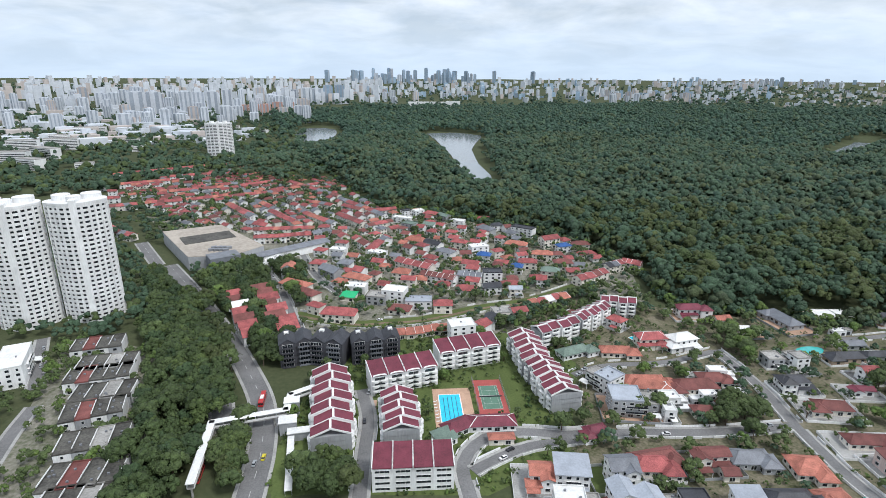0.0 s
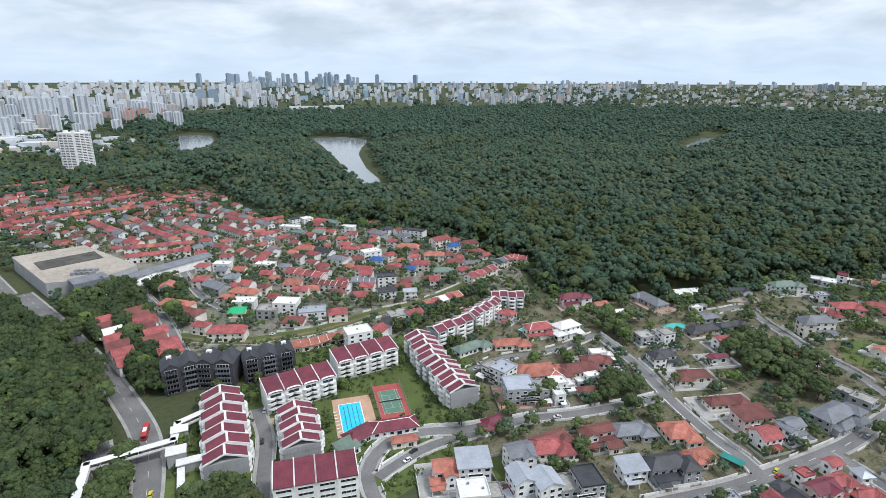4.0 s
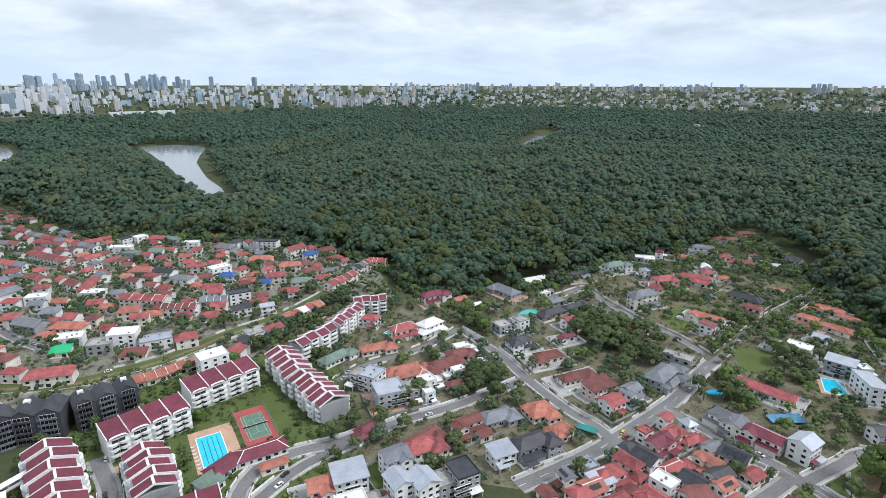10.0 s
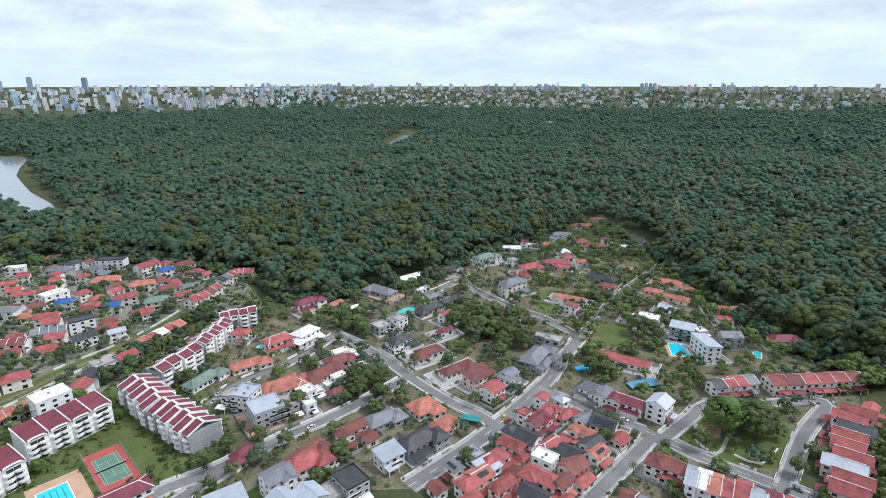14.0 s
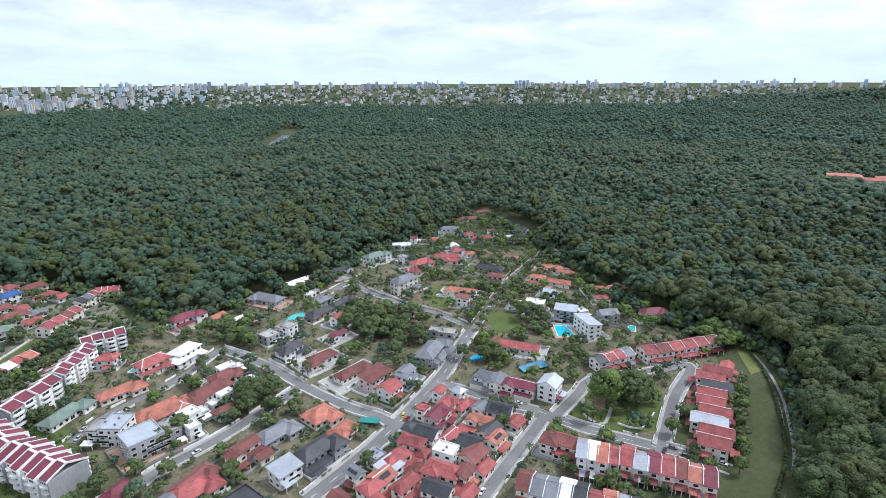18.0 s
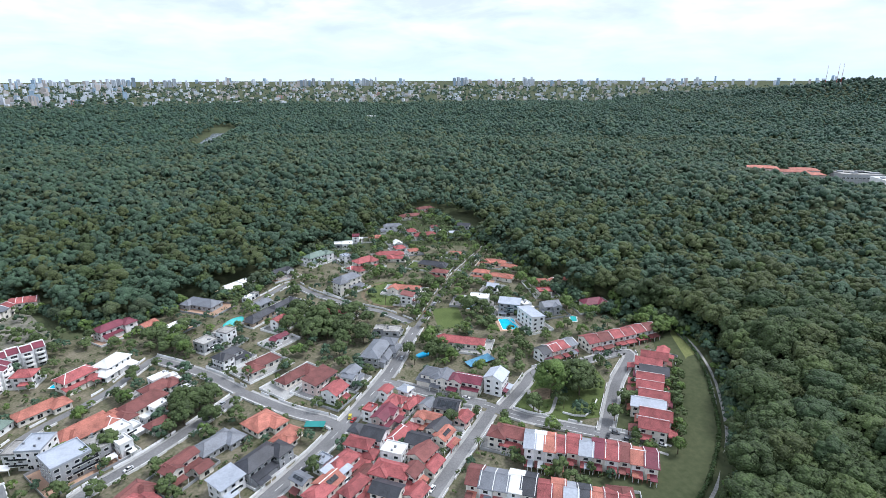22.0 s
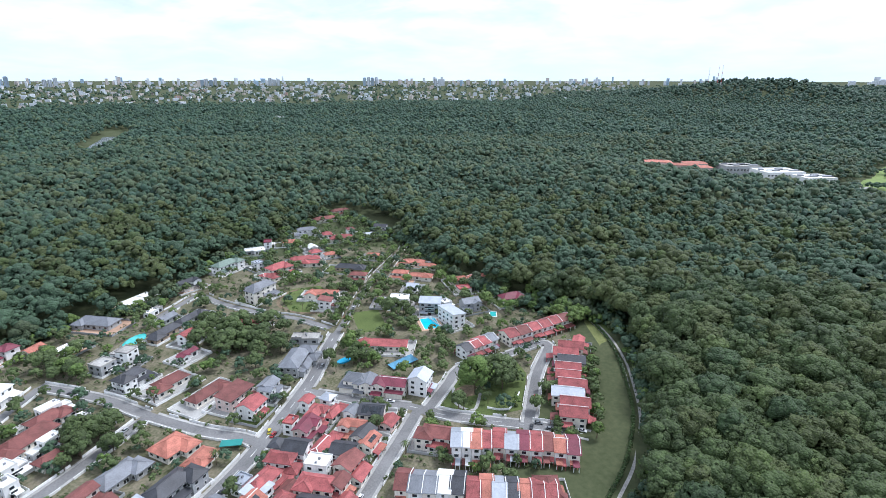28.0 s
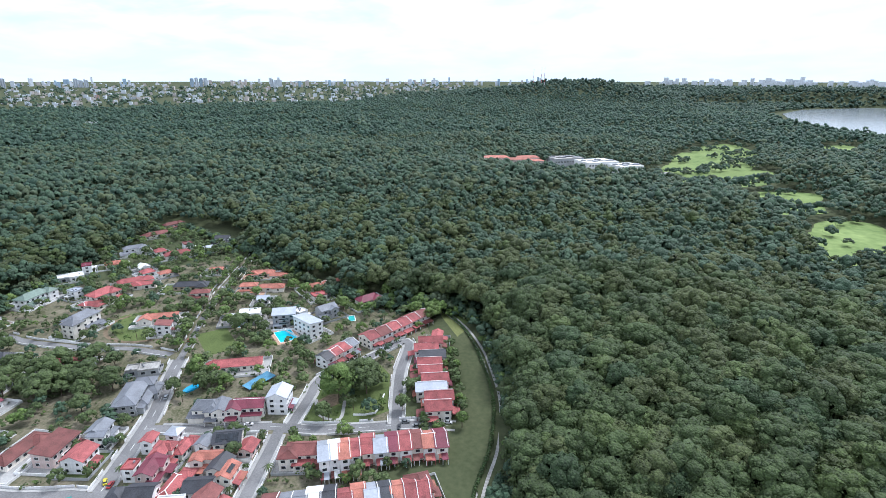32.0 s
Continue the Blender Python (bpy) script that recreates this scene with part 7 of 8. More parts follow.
# ---- the city on the horizon ----
def tower_mesh(rnd, paint, glass):
    """One block in one piece: a notched plan drawn up, stepping in at the roof."""
    w, d, bays = 1.0, rnd.uniform(0.35, 0.85), rnd.randint(2, 3)
    ring = []
    for side in range(4):
        ln, dep = ((w, d), (d, w))[side % 2]
        nb = bays if side % 2 == 0 else max(1, bays - 2)
        c, s = ((1, 0), (0, 1), (-1, 0), (0, -1))[side]
        for b in range(nb):
            for k, y in ((0.0, 0), (0.28, 0), (0.28, 0.035), (0.72, 0.035), (0.72, 0)):
                u, v = -ln / 2 + ln * (b + k) / nb, -dep / 2 + y
                ring.append((u * c - v * s, u * s + v * c))
    s = Shape()
    n = len(ring)
    s.v = [(x, y, 0) for x, y in ring] + [(x, y, 0.96) for x, y in ring] + [(x * 0.6, y * 0.6, 0.96) for x, y in ring] + [(x * 0.6, y * 0.6, 1.0) for x, y in ring]
    for lay in range(3):
        for i in range(n):
            j = (i + 1) % n
            s.f.append((lay * n + i, lay * n + j, (lay + 1) * n + j, (lay + 1) * n + i))
            s.k.append(1 if lay == 0 and i % 5 == 2 else 0)
    s.f.append(tuple(range(3 * n, 4 * n)))
    s.k.append(0)
    return s.mesh("city_tower", [paint, glass])


def city():
    rnd = random.Random(5)
    # pale paint and blue glass are lightened: distance haze painted into their colour
    paints = [surface("tower_paint_pale_hazed", (0.58, 0.61, 0.65), 0.8, 0.08, 0.01, 0.1, rand=0.12), surface("tower_paint_warm", (0.50, 0.45, 0.42), 0.8, 0.08, 0.01, 0.1, rand=0.12), surface("tower_glass_blue_hazed", (0.30, 0.40, 0.50), 0.3, 0.1, 0.01, 0.1, rand=0.2), surface("tower_paint_brick", (0.50, 0.30, 0.24), 0.8, 0.08, 0.01, 0.1, rand=0.1)]
    # window bays in pale grey-blue, their dark glass lifted by painted haze
    glass = surface("tower_window_bays_hazed", (0.36, 0.40, 0.45), 0.4, 0.1, 0.02, 0.2, rand=0.15)
    meshes = [[tower_mesh(rnd, p, glass) for _ in range(7)] for p in paints]
    words = ("pale high-rise block in the distant city", "pinkish apartment block in the distant city", "blue glass office tower in the distant city", "brick-red apartment block beside the forest")
    rest = Shape()

    def block(az, r, w, h, pick, turn=None, keep=True):
        x, y = r * math.sin(radians(az)), r * math.cos(radians(az))
        z = float(ground_z(x, y)) - 2
        t = -az + (rnd.uniform(-35, 35) if turn is None else turn)
        m = pose(x, y, z, 0, 0, t) @ Matrix.Diagonal((w, w, h, 1))
        if keep:
            ob = new("city_tower", rnd.choice(meshes[pick]))
            ob.matrix_basis = m
            tagged(ob, words[pick], "tower", "distant city")
        else:
            d = rnd.uniform(0.3, 0.8)
            rest.solid([m @ Vector(p) for p in ((-0.5, -d / 2, 0), (0.5, -d / 2, 0), (0.5, d / 2, 0), (-0.5, d / 2, 0))], [m @ Vector(p) for p in ((-0.5, -d / 2, 1), (0.5, -d / 2, 1), (0.5, d / 2, 1), (-0.5, d / 2, 1))], pick)

    for i in range(110):  # housing blocks to the north-west, nearer ones
        r = rnd.uniform(1950, 2900)
        block(rnd.uniform(-44, -13.5), r, rnd.uniform(18, 40), rnd.uniform(35, 66) * (1 + (r - 1950) / 3500), rnd.choice((0, 0, 0, 0, 1)))
    for i in range(260):  # low buildings of the town
        block(rnd.uniform(-44, -19), rnd.uniform(1560, 2700), rnd.uniform(16, 60), rnd.uniform(7, 26), rnd.choice((0, 0, 0, 1)), keep=False)
    for i in range(620):
        r = rnd.uniform(2700, 4650)
        top = 50 - 24 * (r - 2700) / 1950
        block(rnd.uniform(-46, -6), r, rnd.uniform(13, 30), rnd.uniform(0.4, 1.7) * top, rnd.choice((0, 0, 0, 0, 1)), keep=False)
    for i in range(60):
        r = rnd.uniform(2750, 3500)
        block(rnd.uniform(-11, 25), r, rnd.uniform(14, 30), rnd.uniform(18, 58), rnd.choice((0, 0, 0, 1, 2)))
    for i in range(480):
        block(rnd.uniform(-10, 30), rnd.uniform(3100, 4650), rnd.uniform(11, 26), rnd.uniform(10, 46), rnd.choice((0, 0, 0, 1, 2)), keep=False)
    for i in range(48):  # the business centre
        block(rnd.choice((rnd.gauss(-5.2, 0.9), rnd.gauss(1.2, 1.2), rnd.gauss(-1.5, 3.2))), rnd.uniform(4350, 4700), rnd.uniform(16, 34), rnd.uniform(40, 112), rnd.choice((0, 2, 2, 2)))
    for az in (-11.5, -8.7, -8.2, 2.2, 5.0, 8.8):
        block(az, 4500, 30, 92, 2)
    for i in range(40):
        block(rnd.uniform(24, 70), rnd.uniform(3000, 4300), rnd.uniform(16, 34), rnd.uniform(8, 24), rnd.choice((0, 0, 1, 3)))
    for i in range(950):
        block(rnd.uniform(20, 86), rnd.uniform(2950, 4750), rnd.uniform(8, 26), rnd.uniform(7, 22), rnd.choice((0, 0, 0, 1, 1)), keep=False)
    for i in range(150):
        block(rnd.uniform(20, 95), rnd.uniform(4300, 4750), rnd.uniform(10, 22), rnd.uniform(20, 52), rnd.choice((0, 0, 1, 2)), keep=False)
    for az, n in ((29, 5), (33, 3), (45, 4), (51, 3), (60, 4), (67, 3)):  # clusters of slabs
        for i in range(n):
            block(az + 0.38 * i, 4350, 24, rnd.uniform(46, 66), rnd.choice((0, 0, 2)), 0)
    for i in range(90):
        block(rnd.uniform(103, 124), rnd.uniform(4250, 4700), rnd.uniform(20, 40), rnd.uniform(22, 52), 0, keep=False)
    for az, r, w, h, k in ((-24.5, 2350, 46, 96, 0), (-23.4, 2380, 46, 92, 0), (-22.2, 2380, 46, 92, 0), (-28.5, 2400, 60, 92, 0), (-27.2, 2420, 60, 90, 0), (-20.9, 2360, 40, 100, 0), (-18.6, 2350, 40, 44, 3), (-17.5, 2330, 40, 46, 3), (-16.4, 2330, 40, 46, 3), (-15.3, 2340, 40, 46, 3), (-19.6, 2370, 40, 40, 3), (-11.5, 2900, 46, 86, 2), (-10.4, 2900, 46, 84, 2), (-13.5, 2800, 60, 80, 0), (-12.6, 2800, 60, 80, 0)):
        block(az, r, w, h, k, 0)
    low = ((-844, 1073, 60, 24), (-832, 1151, 70, 22), (-886, 1286, 70, 26), (-1010, 1594, 80, 24), (-700, 1270, 30, 12), (-664, 1013, 30, 12), (-760, 1010, 50, 20), (-1224, 1578, 90, 20), (-1423, 2065, 120, 20), (-640, 1474, 60, 12), (-950, 1250, 60, 26), (-980, 1400, 60, 22), (-780, 1380, 44, 14), (-1100, 1800, 100, 16), (-900, 1900, 90, 14), (-700, 1800, 80, 12), (-1000, 2050, 90, 18), (-560, 1700, 60, 10))
    for x, y, w, h in low:
        e = thing("low_block", x, y, 0, rnd.uniform(-30, 30), "white low-rise block in the town beyond the estate", "building", "town blocks")
        part("wall", Shape().box(-w / 2, -11, -1, w / 2, 11, h), WHITE, e)
        part("roof", roof_shape("flat", w, 22, h, 0), CONCRETE, e)
        for f in range(int(h / 3.5)):
            part("window_band", Shape().box(-w / 2 + 1, -11.12, f * 3.5 + 1.2, w / 2 - 1, -11, f * 3.5 + 2.6), GLASS, e)
    me = rest.mesh("city_blocks", paints)
    tagged(new("city_blocks", me), "crowded pale buildings of the distant city", "city", kind="stuff")


city()


# ---- forest ----
RIM = []


def clear_of_houses(places):
    """Leaves out crowns that would lean over the houses at the forest's edge."""
    az, r = np.degrees(np.arctan2(places[:, 0], places[:, 1])), np.hypot(places[:, 0], places[:, 1])
    rim = r - np.interp(az, EDGE_AZ, EDGE_R)
    RIM.extend(p for p, d in zip(places.tolist(), rim) if d <= 9 and clear_of(p[0], p[1], 4))
    return [p for p, d in zip(places.tolist(), rim) if d > 9 and (d > 30 or clear_of(p[0], p[1], 6))]


# darker mix for the farthest tiers, aerial haze put in as bluish leaf colour
DEEP_HAZED = [CANOPY_C, CANOPY, CANOPY_C, CANOPY_B]
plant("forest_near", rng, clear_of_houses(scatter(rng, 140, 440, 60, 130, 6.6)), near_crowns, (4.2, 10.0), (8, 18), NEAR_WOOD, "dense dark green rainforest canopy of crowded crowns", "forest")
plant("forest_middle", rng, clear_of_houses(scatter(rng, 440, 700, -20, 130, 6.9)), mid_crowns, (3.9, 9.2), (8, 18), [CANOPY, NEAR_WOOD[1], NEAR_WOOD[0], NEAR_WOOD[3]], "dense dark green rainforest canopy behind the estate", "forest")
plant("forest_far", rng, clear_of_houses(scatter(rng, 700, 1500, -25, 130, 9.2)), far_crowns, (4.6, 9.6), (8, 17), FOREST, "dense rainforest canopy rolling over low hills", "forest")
plant("forest_distant", rng, clear_of_houses(scatter(rng, 1500, 2900, -45, 130, 15)), dots, (7.5, 13), (7, 16), DEEP_HAZED, "distant dark forest towards the city", "forest")
plant("forest_horizon", rng, scatter(rng, 2900, 4300, 60, 135, 26), dots, (13, 20), (2, 8), DEEP_HAZED, "wooded hills on the horizon", "forest")
plant("forest_rim", rng, RIM, mid_crowns, (4.0, 8.0), (3.0, 11.0), [CANOPY, CANOPY_B, CANOPY_D, LEAF], "lower leafy trees along the rim of the forest", "forest")


# ---- trees, shrubs and palms ----
garden_rng = np.random.default_rng(33)
shrub_shapes = [lumpy_crown(garden_rng, 3, 1, 8, 0.22, 0.85) for _ in range(6)]
bush_mats = [LEAF, LEAF_LIGHT, HEDGE]
garden_shapes = [lumpy_crown(garden_rng, 8, 1, 30, 0.12, 0.72) for _ in range(6)]
tree_shapes = [lumpy_crown(garden_rng, 13, 1, 60, 0.10, 0.70) for _ in range(6)]
BELT = [(-200, 480), (-128, 470), (-116, 380), (-108, 300), (-116, 235), (-112, 175), (-150, 165), (-150, 225), (-165, 270), (-190, 320), (-215, 350)]
VILLAS = [(40, 425), (150, 395), (200, 378), (330, 375), (420, 390), (560, 395), (595, 375), (540, 290), (470, 205), (400, 110), (375, 60), (330, 45), (200, 45), (140, 150), (90, 190), (60, 215), (75, 250), (85, 300), (60, 340)]
OLD = [(-330, 900), (-230, 980), (-105, 740), (-30, 685), (64, 625), (130, 565), (172, 470), (160, 400), (50, 345), (-30, 335), (-100, 330), (-125, 400), (-200, 450), (-320, 600), (-480, 800)]
CONDO = [(-45, 335), (60, 350), (90, 330), (60, 215), (20, 190), (-80, 190), (-75, 300)]
FAR_LEFT = [(-330, 900), (-500, 800), (-700, 700), (-1000, 1000), (-1500, 2000), (-700, 2200), (-420, 1700), (-330, 1300)]


def fill_between(poly, count, sizes, cols, seed, room, detail=1, group=""):
    """Further houses in the gaps, square to the nearest street."""
    rnd = random.Random(seed)
    xs, ys = [p[0] for p in poly], [p[1] for p in poly]
    made = 0
    for _ in range(count * 60):
        if made == count:
            break
        x, y = rnd.uniform(min(xs), max(xs)), rnd.uniform(min(ys), max(ys))
        L, D = rnd.uniform(*sizes), rnd.uniform(*sizes) * 0.85
        if not inside(poly, x, y) or inside(STRIP, x, y) or road_gap(x, y) < D / 2 + 3.5 or not clear_of(x, y, room):
            continue
        if any(math.hypot(x - a, y - b) < r for a, b, r in ((268, 255, 30), (150, 246, 14), (268, 96, 30), (342, 178, 14), (390, 290, 45), (245, 210, 14))):
            continue
        near = min(TAKEN, key=lambda q: (q[0] - x) ** 2 + (q[1] - y) ** 2)
        house(x, y, L, D, near[4] + rnd.choice((0, 90)), rnd.choice((1, 2, 2, 2)), rnd.choice(("hip", "gable", "gable", "flat")) if rnd.random() < 0.9 else "shed", rnd.choice(cols), rnd.choice("wwwc"), detail, group=group)
        made += 1


fill_between([(128, 160), (222, 170), (230, 112), (170, 106), (135, 118)], 12, (6, 8), "RRRMNDSGR", 71, 4.0)
fill_between(VILLAS, 14, (8, 11), "RRNMGDRWS", 72, 7.5, 2)


def street_walls():
    """Low plastered walls between the front yards and the pavements, open at the gates."""
    rnd = random.Random(77)
    for i, (line, half) in enumerate(ROADS):
        if i in (9, 10):
            continue
        for side in (1, -1):
            s = Shape()
            for (ax, ay), (bx, by) in zip(line, line[1:]):
                d = Vector((bx - ax, by - ay)).normalized()
                n = Vector((-d.y, d.x)) * side
                o = half + 1.95
                p, q = Vector((ax, ay)) + n * o, Vector((bx, by)) + n * o
                m = (p + q) / 2
                if rnd.random() < 0.25 or road_gap(m.x, m.y) < 1.7 or not clear_of(m.x, m.y, 1.2) or not clear_of(p.x, p.y, 0.6) or not (inside(VILLAS, m.x, m.y) or inside(OLD, m.x, m.y) or inside(CONDO, m.x, m.y)):
                    continue
                e = n * 0.11
                ring = [p - e, q - e, q + e, p + e]
                s.solid([(v.x, v.y, -0.2) for v in ring], [(v.x, v.y, 1.35) for v in ring])
            if s.f:
                single("boundary_wall", s, WHITE, label="low white plastered wall along the street front", category="wall")


street_walls()
sheet("estate_ground", OLD, 0.03, ESTATE, "patchy paved and grassed ground between the houses", "ground")
sheet("estate_ground", VILLAS, 0.045, GARDEN, "patchy paved and grassed ground between the villas", "ground")
sheet("estate_ground", CONDO, 0.02, LAWN, "grass and planting round the apartment rows", "ground")
sheet("estate_ground", [(-250, 330), (-180, 318), (-150, 250), (-122, 172), (-190, 165), (-215, 240)], 0.02, ESTATE, "patchy paved ground round the flat-roofed terraces", "ground")
FILL = [(-330, 1300), (-250, 1060), (-520, 820), (-700, 780), (-640, 1000), (-470, 1250)]
greenery("rise_trees", [(-350, 940), (-345, 1180), (-230, 1100), (-175, 930), (-240, 860)], 260, (5, 9), (4, 8), far_crowns, [CANOPY, CANOPY_B], "wooded rise behind the older estate", "trees", 68, 1)
greenery("field_trees", FILL, 500, (5, 9), (3, 6), far_crowns, [CANOPY, LEAF], "belt of trees behind the older estate", "trees", 49, 1)
grove(BELT, 30, (5.0, 8.5), (10, 15), 1, (0, 0, 0, 0, 1))
grove([(-100, 205), (-90, 235), (-100, 240), (-108, 215)], 5, (5, 7), (8, 10), 11, (0,))
for x, y, r in ((152, 249, 7.5), (146, 243, 5.5), (254, 254, 8), (265, 262, 8), (277, 262, 8.5), (262, 247, 6), (285, 252, 6), (115, 253, 5), (104, 250, 5), (339, 181, 7.5), (345, 174, 5), (261, 55, 4), (268, 170, 5), (262, 183, 4.5), (-62, 199, 7), (-50, 196, 6), (60, 235, 5), (72, 240, 4)):
    tree(x, y, r, r * 1.35 + 2, 0)
for patch, count, size, height, seed, styles in (
        ([(248, 275), (273, 295), (295, 251), (282, 226), (256, 215), (241, 221), (237, 230)], 22, (4.0, 7.0), (8, 12), 81, (0, 0, 0)),
        ([(292, 188), (299, 173), (272, 158), (266, 171)], 9, (3.5, 6), (6, 10), 82, (0, 1)),
        ([(340, 178), (346, 166), (326, 157), (319, 169)], 4, (3, 5), (5, 7), 83, (0, 0)),
        ([(149, 252), (162, 265), (174, 252), (165, 237), (153, 229), (143, 236)], 9, (4.5, 7.5), (8, 12), 84, (0, 0)),
        ([(180, 328), (203, 356), (216, 340), (191, 306)], 14, (3.5, 6), (7, 10), 85, (0, 0, 1)),
        ([(397, 93), (433, 100), (437, 78), (405, 65), (401, 50), (369, 53), (400, 70)], 16, (3.5, 6), (7, 10), 86, (1, 1, 0)),
        ([(358, 293), (477, 367), (602, 406), (564, 301), (478, 230), (433, 243), (390, 230), (322, 210), (332, 237)], 34, (3.0, 5.4), (5, 8), 87, (0, 0, 0, 1)),
        ([(326, 203), (387, 221), (407, 196), (461, 187), (463, 148), (441, 112), (397, 95), (343, 105), (345, 122), (319, 153)], 26, (3.2, 5.8), (6, 9), 88, (0, 0, 1))):
    grove(patch, count, size, height, seed, styles)
for k in range(15):
    q = (k + 0.5 * (k % 3)) / 15
    tree(336 - 86 * q, 36.5 - 15 * q + (k * 7 % 5) * 0.5, 2.2 + (k * 5 % 4) * 0.5, 5 + k * 3 % 4, (0, 2, 1)[k % 3])
grove(VILLAS, 35, (2.4, 5.0), (5, 10), 2, (0, 0, 1, 2))
grove(CONDO, 25, (2.0, 4.2), (4, 8), 6, (0, 1, 2))
grove(OLD, 30, (3.0, 5.5), (6, 10), 5, (0, 0, 1))
pr = random.Random(9)
done = 0
while done < 45:
    x, y = pr.uniform(-20, 380), pr.uniform(60, 380)
    if inside(VILLAS if pr.random() < 0.7 else CONDO, x, y) and clear_of(x, y, 1.0) and road_gap(x, y) > 1.5:
        palm(x, y, pr.uniform(4.5, 8))
        done += 1
greenery("villa_trees", VILLAS, 950, (1.6, 4.6), (1.6, 5.2), garden_shapes, [LEAF, CANOPY, LEAF_LIGHT], "mixed green garden trees between the villas", "garden trees", 41, 1.2)
greenery("street_trees", [(300, 196), (322, 203), (390, 223), (453, 234), (516, 244), (516, 258), (453, 248), (390, 237), (322, 216), (300, 208)], 90, (1.8, 3.6), (2.5, 5.5), garden_shapes, [LEAF, LEAF_LIGHT], "small trees along the upper street", "roadside trees", 95, 0.4, 0.6)
greenery("corridor_trees", [(38, 349), (57, 374), (77, 391), (102, 409), (130, 430), (136, 424), (106, 400), (82, 384), (64, 370), (46, 349)], 60, (2.6, 4.6), (3.5, 6.5), garden_shapes, [LEAF, CANOPY, LEAF_LIGHT], "belt of round trees between the rail corridor and the rows", "trees", 96, 0.3, 0.3)
greenery("villa_shrubs", VILLAS, 2200, (0.6, 1.5), (0.3, 1.0), shrub_shapes, bush_mats, "clipped shrubs and hedges in the gardens", "shrubs", 42, 0.2)
greenery("estate_trees", OLD, 2000, (1.6, 4.4), (2.0, 5.5), far_crowns, [LEAF, CANOPY, LEAF_LIGHT], "green trees between the rows of the older estate", "garden trees", 43, 0.4, 0.6)
greenery("estate_shrubs", OLD, 1200, (1.0, 2.2), (0.3, 1.2), dots, bush_mats, "shrubs between the rows of the older estate", "shrubs", 44, 0.3)
greenery("condominium_shrubs", CONDO, 1000, (0.6, 1.8), (0.3, 1.0), shrub_shapes, bush_mats, "clipped shrubs round the apartment rows", "shrubs", 45, 0.4)
greenery("roadside_trees", BELT, 260, (3.5, 6.5), (5, 9), tree_shapes, [NEAR_WOOD[0], NEAR_WOOD[2], NEAR_WOOD[3]], "dense roadside trees beside the expressway", "roadside trees", 46, 0.5, 3.5)
greenery("overhanging_trees", [(-211, 389), (-177, 384), (-146, 333), (-128, 296), (-127, 271), (-154, 296)], 60, (4.0, 7.0), (8, 12), tree_shapes, [NEAR_WOOD[0], NEAR_WOOD[3], NEAR_WOOD[1]], "tall trees leaning over the expressway", "roadside trees", 92, 0.5, -9)
greenery("island_trees", [(-102, 217), (-93, 224), (-87, 211), (-84, 192), (-92, 188)], 22, (3.6, 6.0), (5, 8), tree_shapes, [NEAR_WOOD[0], NEAR_WOOD[3], NEAR_WOOD[1]], "dense round trees on the island between the carriageways", "roadside trees", 93, 0.5, 1.0)
greenery("corner_trees", [(-60, 199), (-57, 208), (-44, 208), (-37, 192), (-37, 186), (-57, 185)], 16, (4.0, 6.5), (6, 10), tree_shapes, [NEAR_WOOD[0], NEAR_WOOD[3], NEAR_WOOD[1]], "dense round trees beside the apartment rows", "roadside trees", 94, 0.5, 1.0)
greenery("avenue_trees", [(-172, 350), (-131, 288), (-109, 242), (-120, 235), (-145, 270), (-185, 335), (-250, 430), (-245, 445)], 170, (4.5, 7.0), (8, 11), tree_shapes, [NEAR_WOOD[0], NEAR_WOOD[2], NEAR_WOOD[3]], "tall trees that close over the second carriageway", "roadside trees", 66, 0.5, -9)
greenery("terrace_gardens", [(-240, 330), (-140, 300), (-120, 175), (-250, 160), (-300, 250)], 340, (1.5, 4.4), (1.5, 5.0), garden_shapes, [LEAF, LEAF_LIGHT], "garden trees round the flat-roofed terraces", "garden trees", 47, 0.5)
greenery("town_trees", FAR_LEFT, 1500, (7, 13), (3, 8), far_crowns, [CANOPY, LEAF], "belts of trees across the town beyond the estate", "town trees", 48, 2)


def sprinkle(name, az0, az1, r0, r1, count, size, seed, label):
    """Loose trees over the far land."""
    g = np.random.default_rng(seed)
    a, r = np.radians(g.uniform(az0, az1, count)), g.uniform(r0, r1, count)
    plant(name, g, list(zip(r * np.sin(a), r * np.cos(a))), dots, size, (1, 7), [CANOPY, CANOPY_C], label, "trees")


sprinkle("city_trees", -46, 30, 2100, 4200, 1100, (10, 18), 51, "trees between the buildings of the far city")
sprinkle("suburb_trees", 22, 90, 2550, 4300, 1500, (9, 16), 52, "woods between the distant suburbs")
g = np.random.default_rng(53)
golf = []
while len(golf) < 170:
    x, y = g.uniform(540, 1550), g.uniform(-860, -240)
    if not in_forest(np.array(x), np.array(y)) and noise.noise((x * 0.012, y * 0.012, 3)) > 0.02:
        golf.append((x, y))
plant("golf_trees", g, golf, mid_crowns, (5, 9), (4, 8), [CANOPY, CANOPY_B], "scattered trees along the fairways", "trees")
for i, (x, y) in enumerate(((610, -360), (625, -385), (990, -330), (1180, -420))):
    sheet("bunker", blob(x, y, 7, 3.5, 30 * i, 18, 0.12, i), 0, surface("bunker_sand", (0.62, 0.58, 0.48), 0.95, 0.1), "pale sand bunker on the golf course", "bunker", lift=0.75)


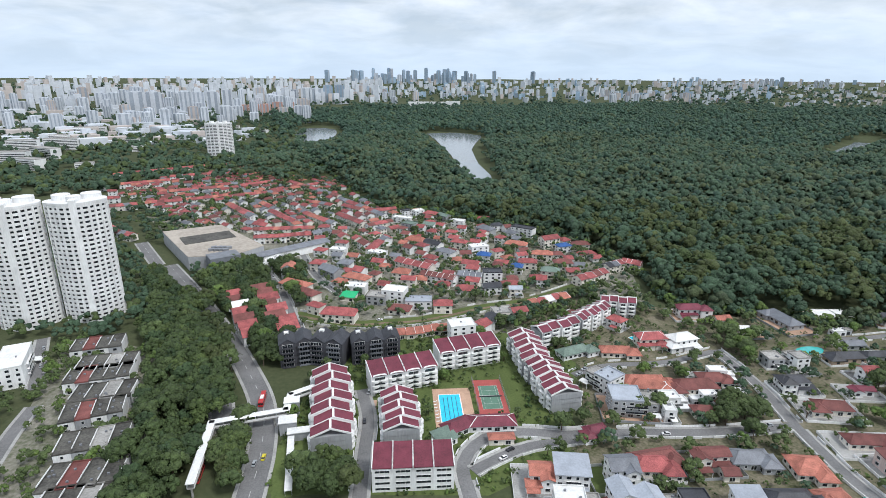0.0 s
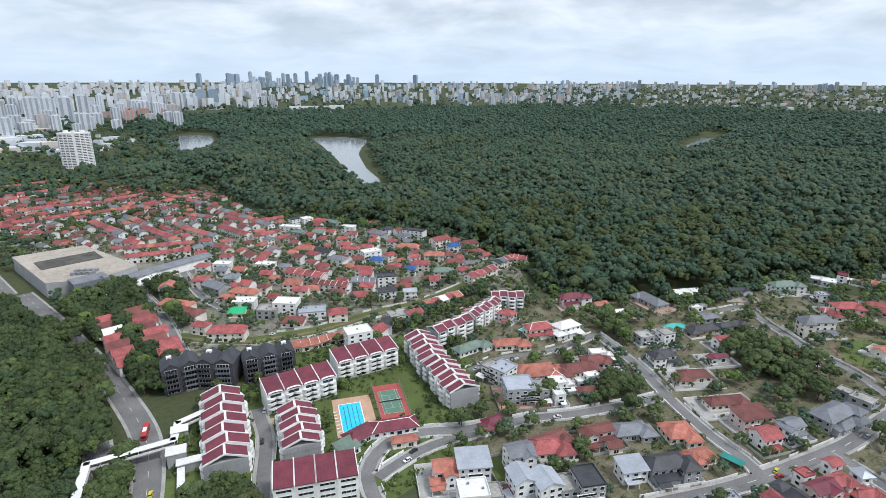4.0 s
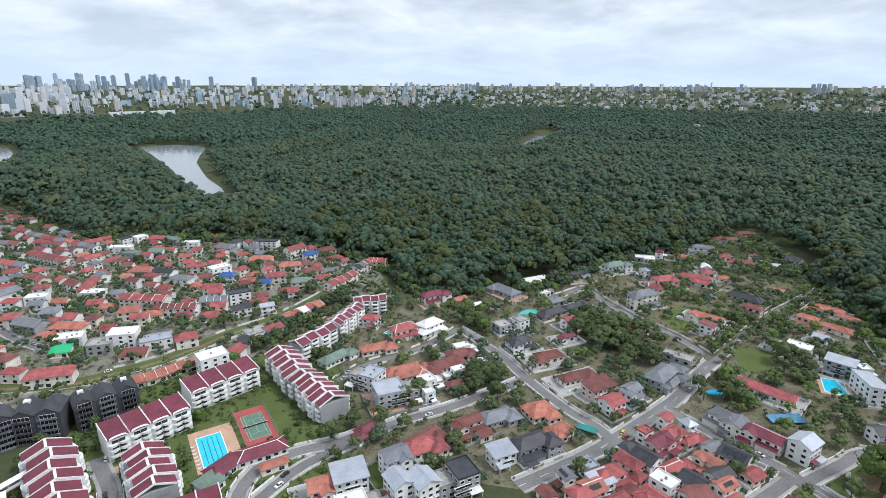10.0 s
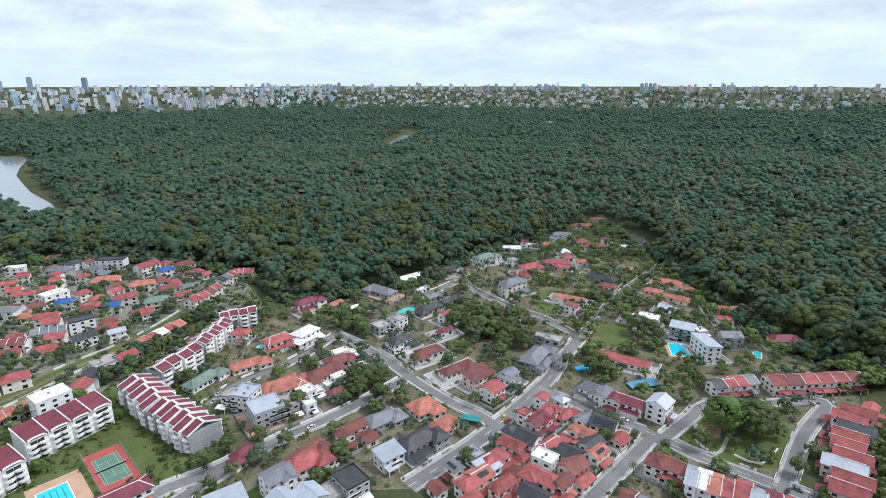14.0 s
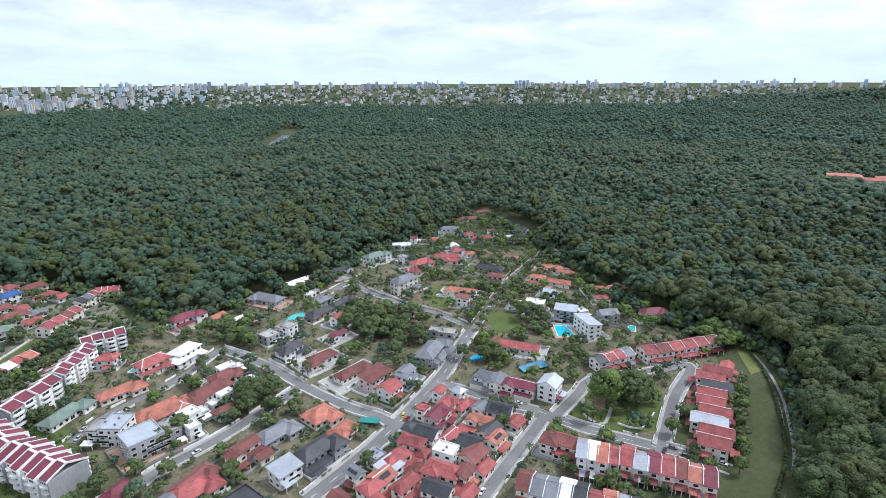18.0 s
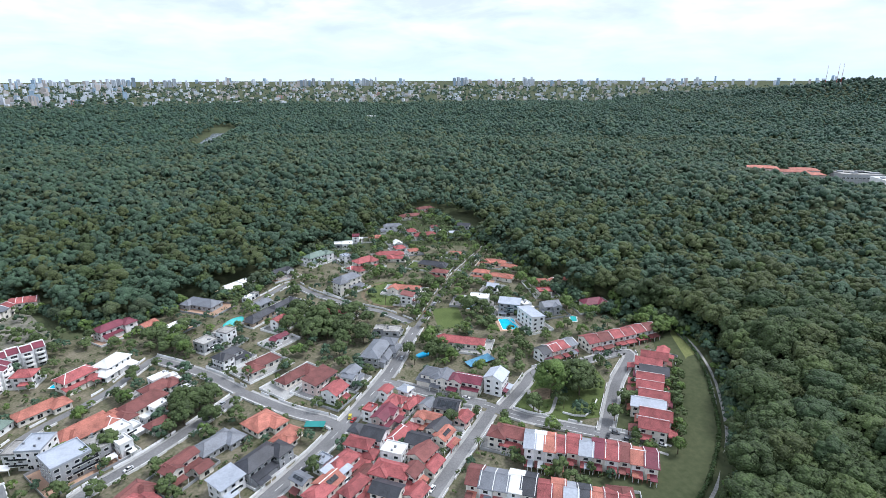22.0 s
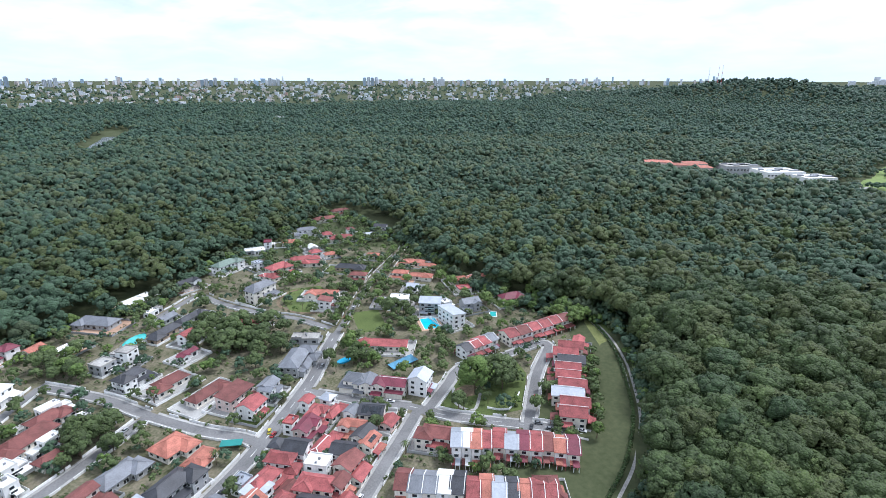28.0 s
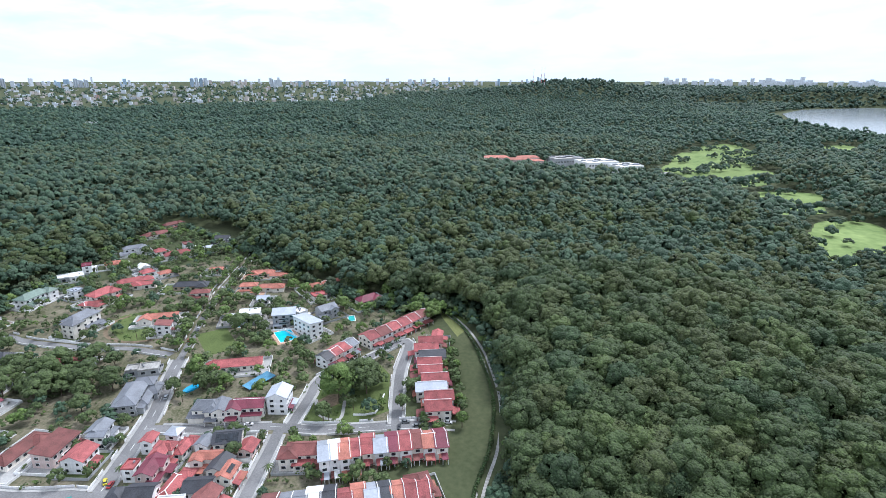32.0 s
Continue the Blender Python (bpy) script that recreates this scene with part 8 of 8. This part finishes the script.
def edge_trees():
    """The ragged foot of the forest: lower trees and scrub in front of the tall canopy."""
    g = np.random.default_rng(61)
    places = []
    for az in np.arange(-16, 124, 0.22):
        e = float(np.interp(az, EDGE_AZ, EDGE_R))
        for k in range(3):
            r = e + g.uniform(-9, 6)
            x, y = r * math.sin(radians(az)), r * math.cos(radians(az))
            if clear_of(x, y, 3.2) and road_gap(x, y) > 3 and not inside(STRIP, x, y):
                places.append((x, y))
    plant("forest_edge", g, places, mid_crowns, (2.2, 5.2), (0.6, 5.5), [CANOPY, LEAF_LIGHT, CANOPY_D, CANOPY_B], "low trees and scrub at the foot of the forest", "forest edge")


edge_trees()
bank_rng = np.random.default_rng(91)
bank = []
for (ax, ay), (bx, by) in zip(DRAIN, DRAIN[1:]):
    d = Vector((bx - ax, by - ay)).normalized()
    for k in range(6):
        q, off = bank_rng.random(), bank_rng.uniform(4.5, 17)
        bank.append((ax + (bx - ax) * q - d.y * off, ay + (by - ay) * q + d.x * off))
plant("bank_scrub", bank_rng, bank, mid_crowns, (1.8, 5.0), (0.5, 6.0), [CANOPY, CANOPY_D, LEAF, LEAF_LIGHT], "low trees and scrub on the bank above the drain", "scrub")
grove([(366, 54), (372, 66), (392, 74), (400, 62), (386, 48)], 9, (4, 6.5), (8, 11), 65, (1, 0, 1), 0.3)
grove([(322, 46), (312, 36), (236, 33), (236, 42)], 16, (2.4, 4.0), (4, 7), 64, (0, 1, 2), 0.2)
greenery("tower_gardens", [(-340, 330), (-225, 330), (-190, 460), (-230, 470), (-330, 520), (-460, 470)], 420, (3.0, 6.0), (3, 7), far_crowns, [CANOPY, LEAF], "trees round the foot of the white towers", "trees", 62, 1.0)
greenery("expressway_trees", [(-185, 480), (-120, 470), (-96, 300), (-110, 260), (-140, 300), (-175, 400)], 150, (3.5, 6.0), (4, 8), tree_shapes, [NEAR_WOOD[0], NEAR_WOOD[2], NEAR_WOOD[3]], "trees along the expressway verge", "trees", 63, 0.3, 4.2)
greenery("junction_trees", [(-300, 590), (-300, 640), (-415, 700), (-520, 640), (-400, 520), (-312, 470), (-262, 470), (-270, 530)], 190, (3.5, 6.5), (3, 7), far_crowns, [CANOPY, LEAF], "trees between the towers and the shopping centre", "trees", 67, 1.0)
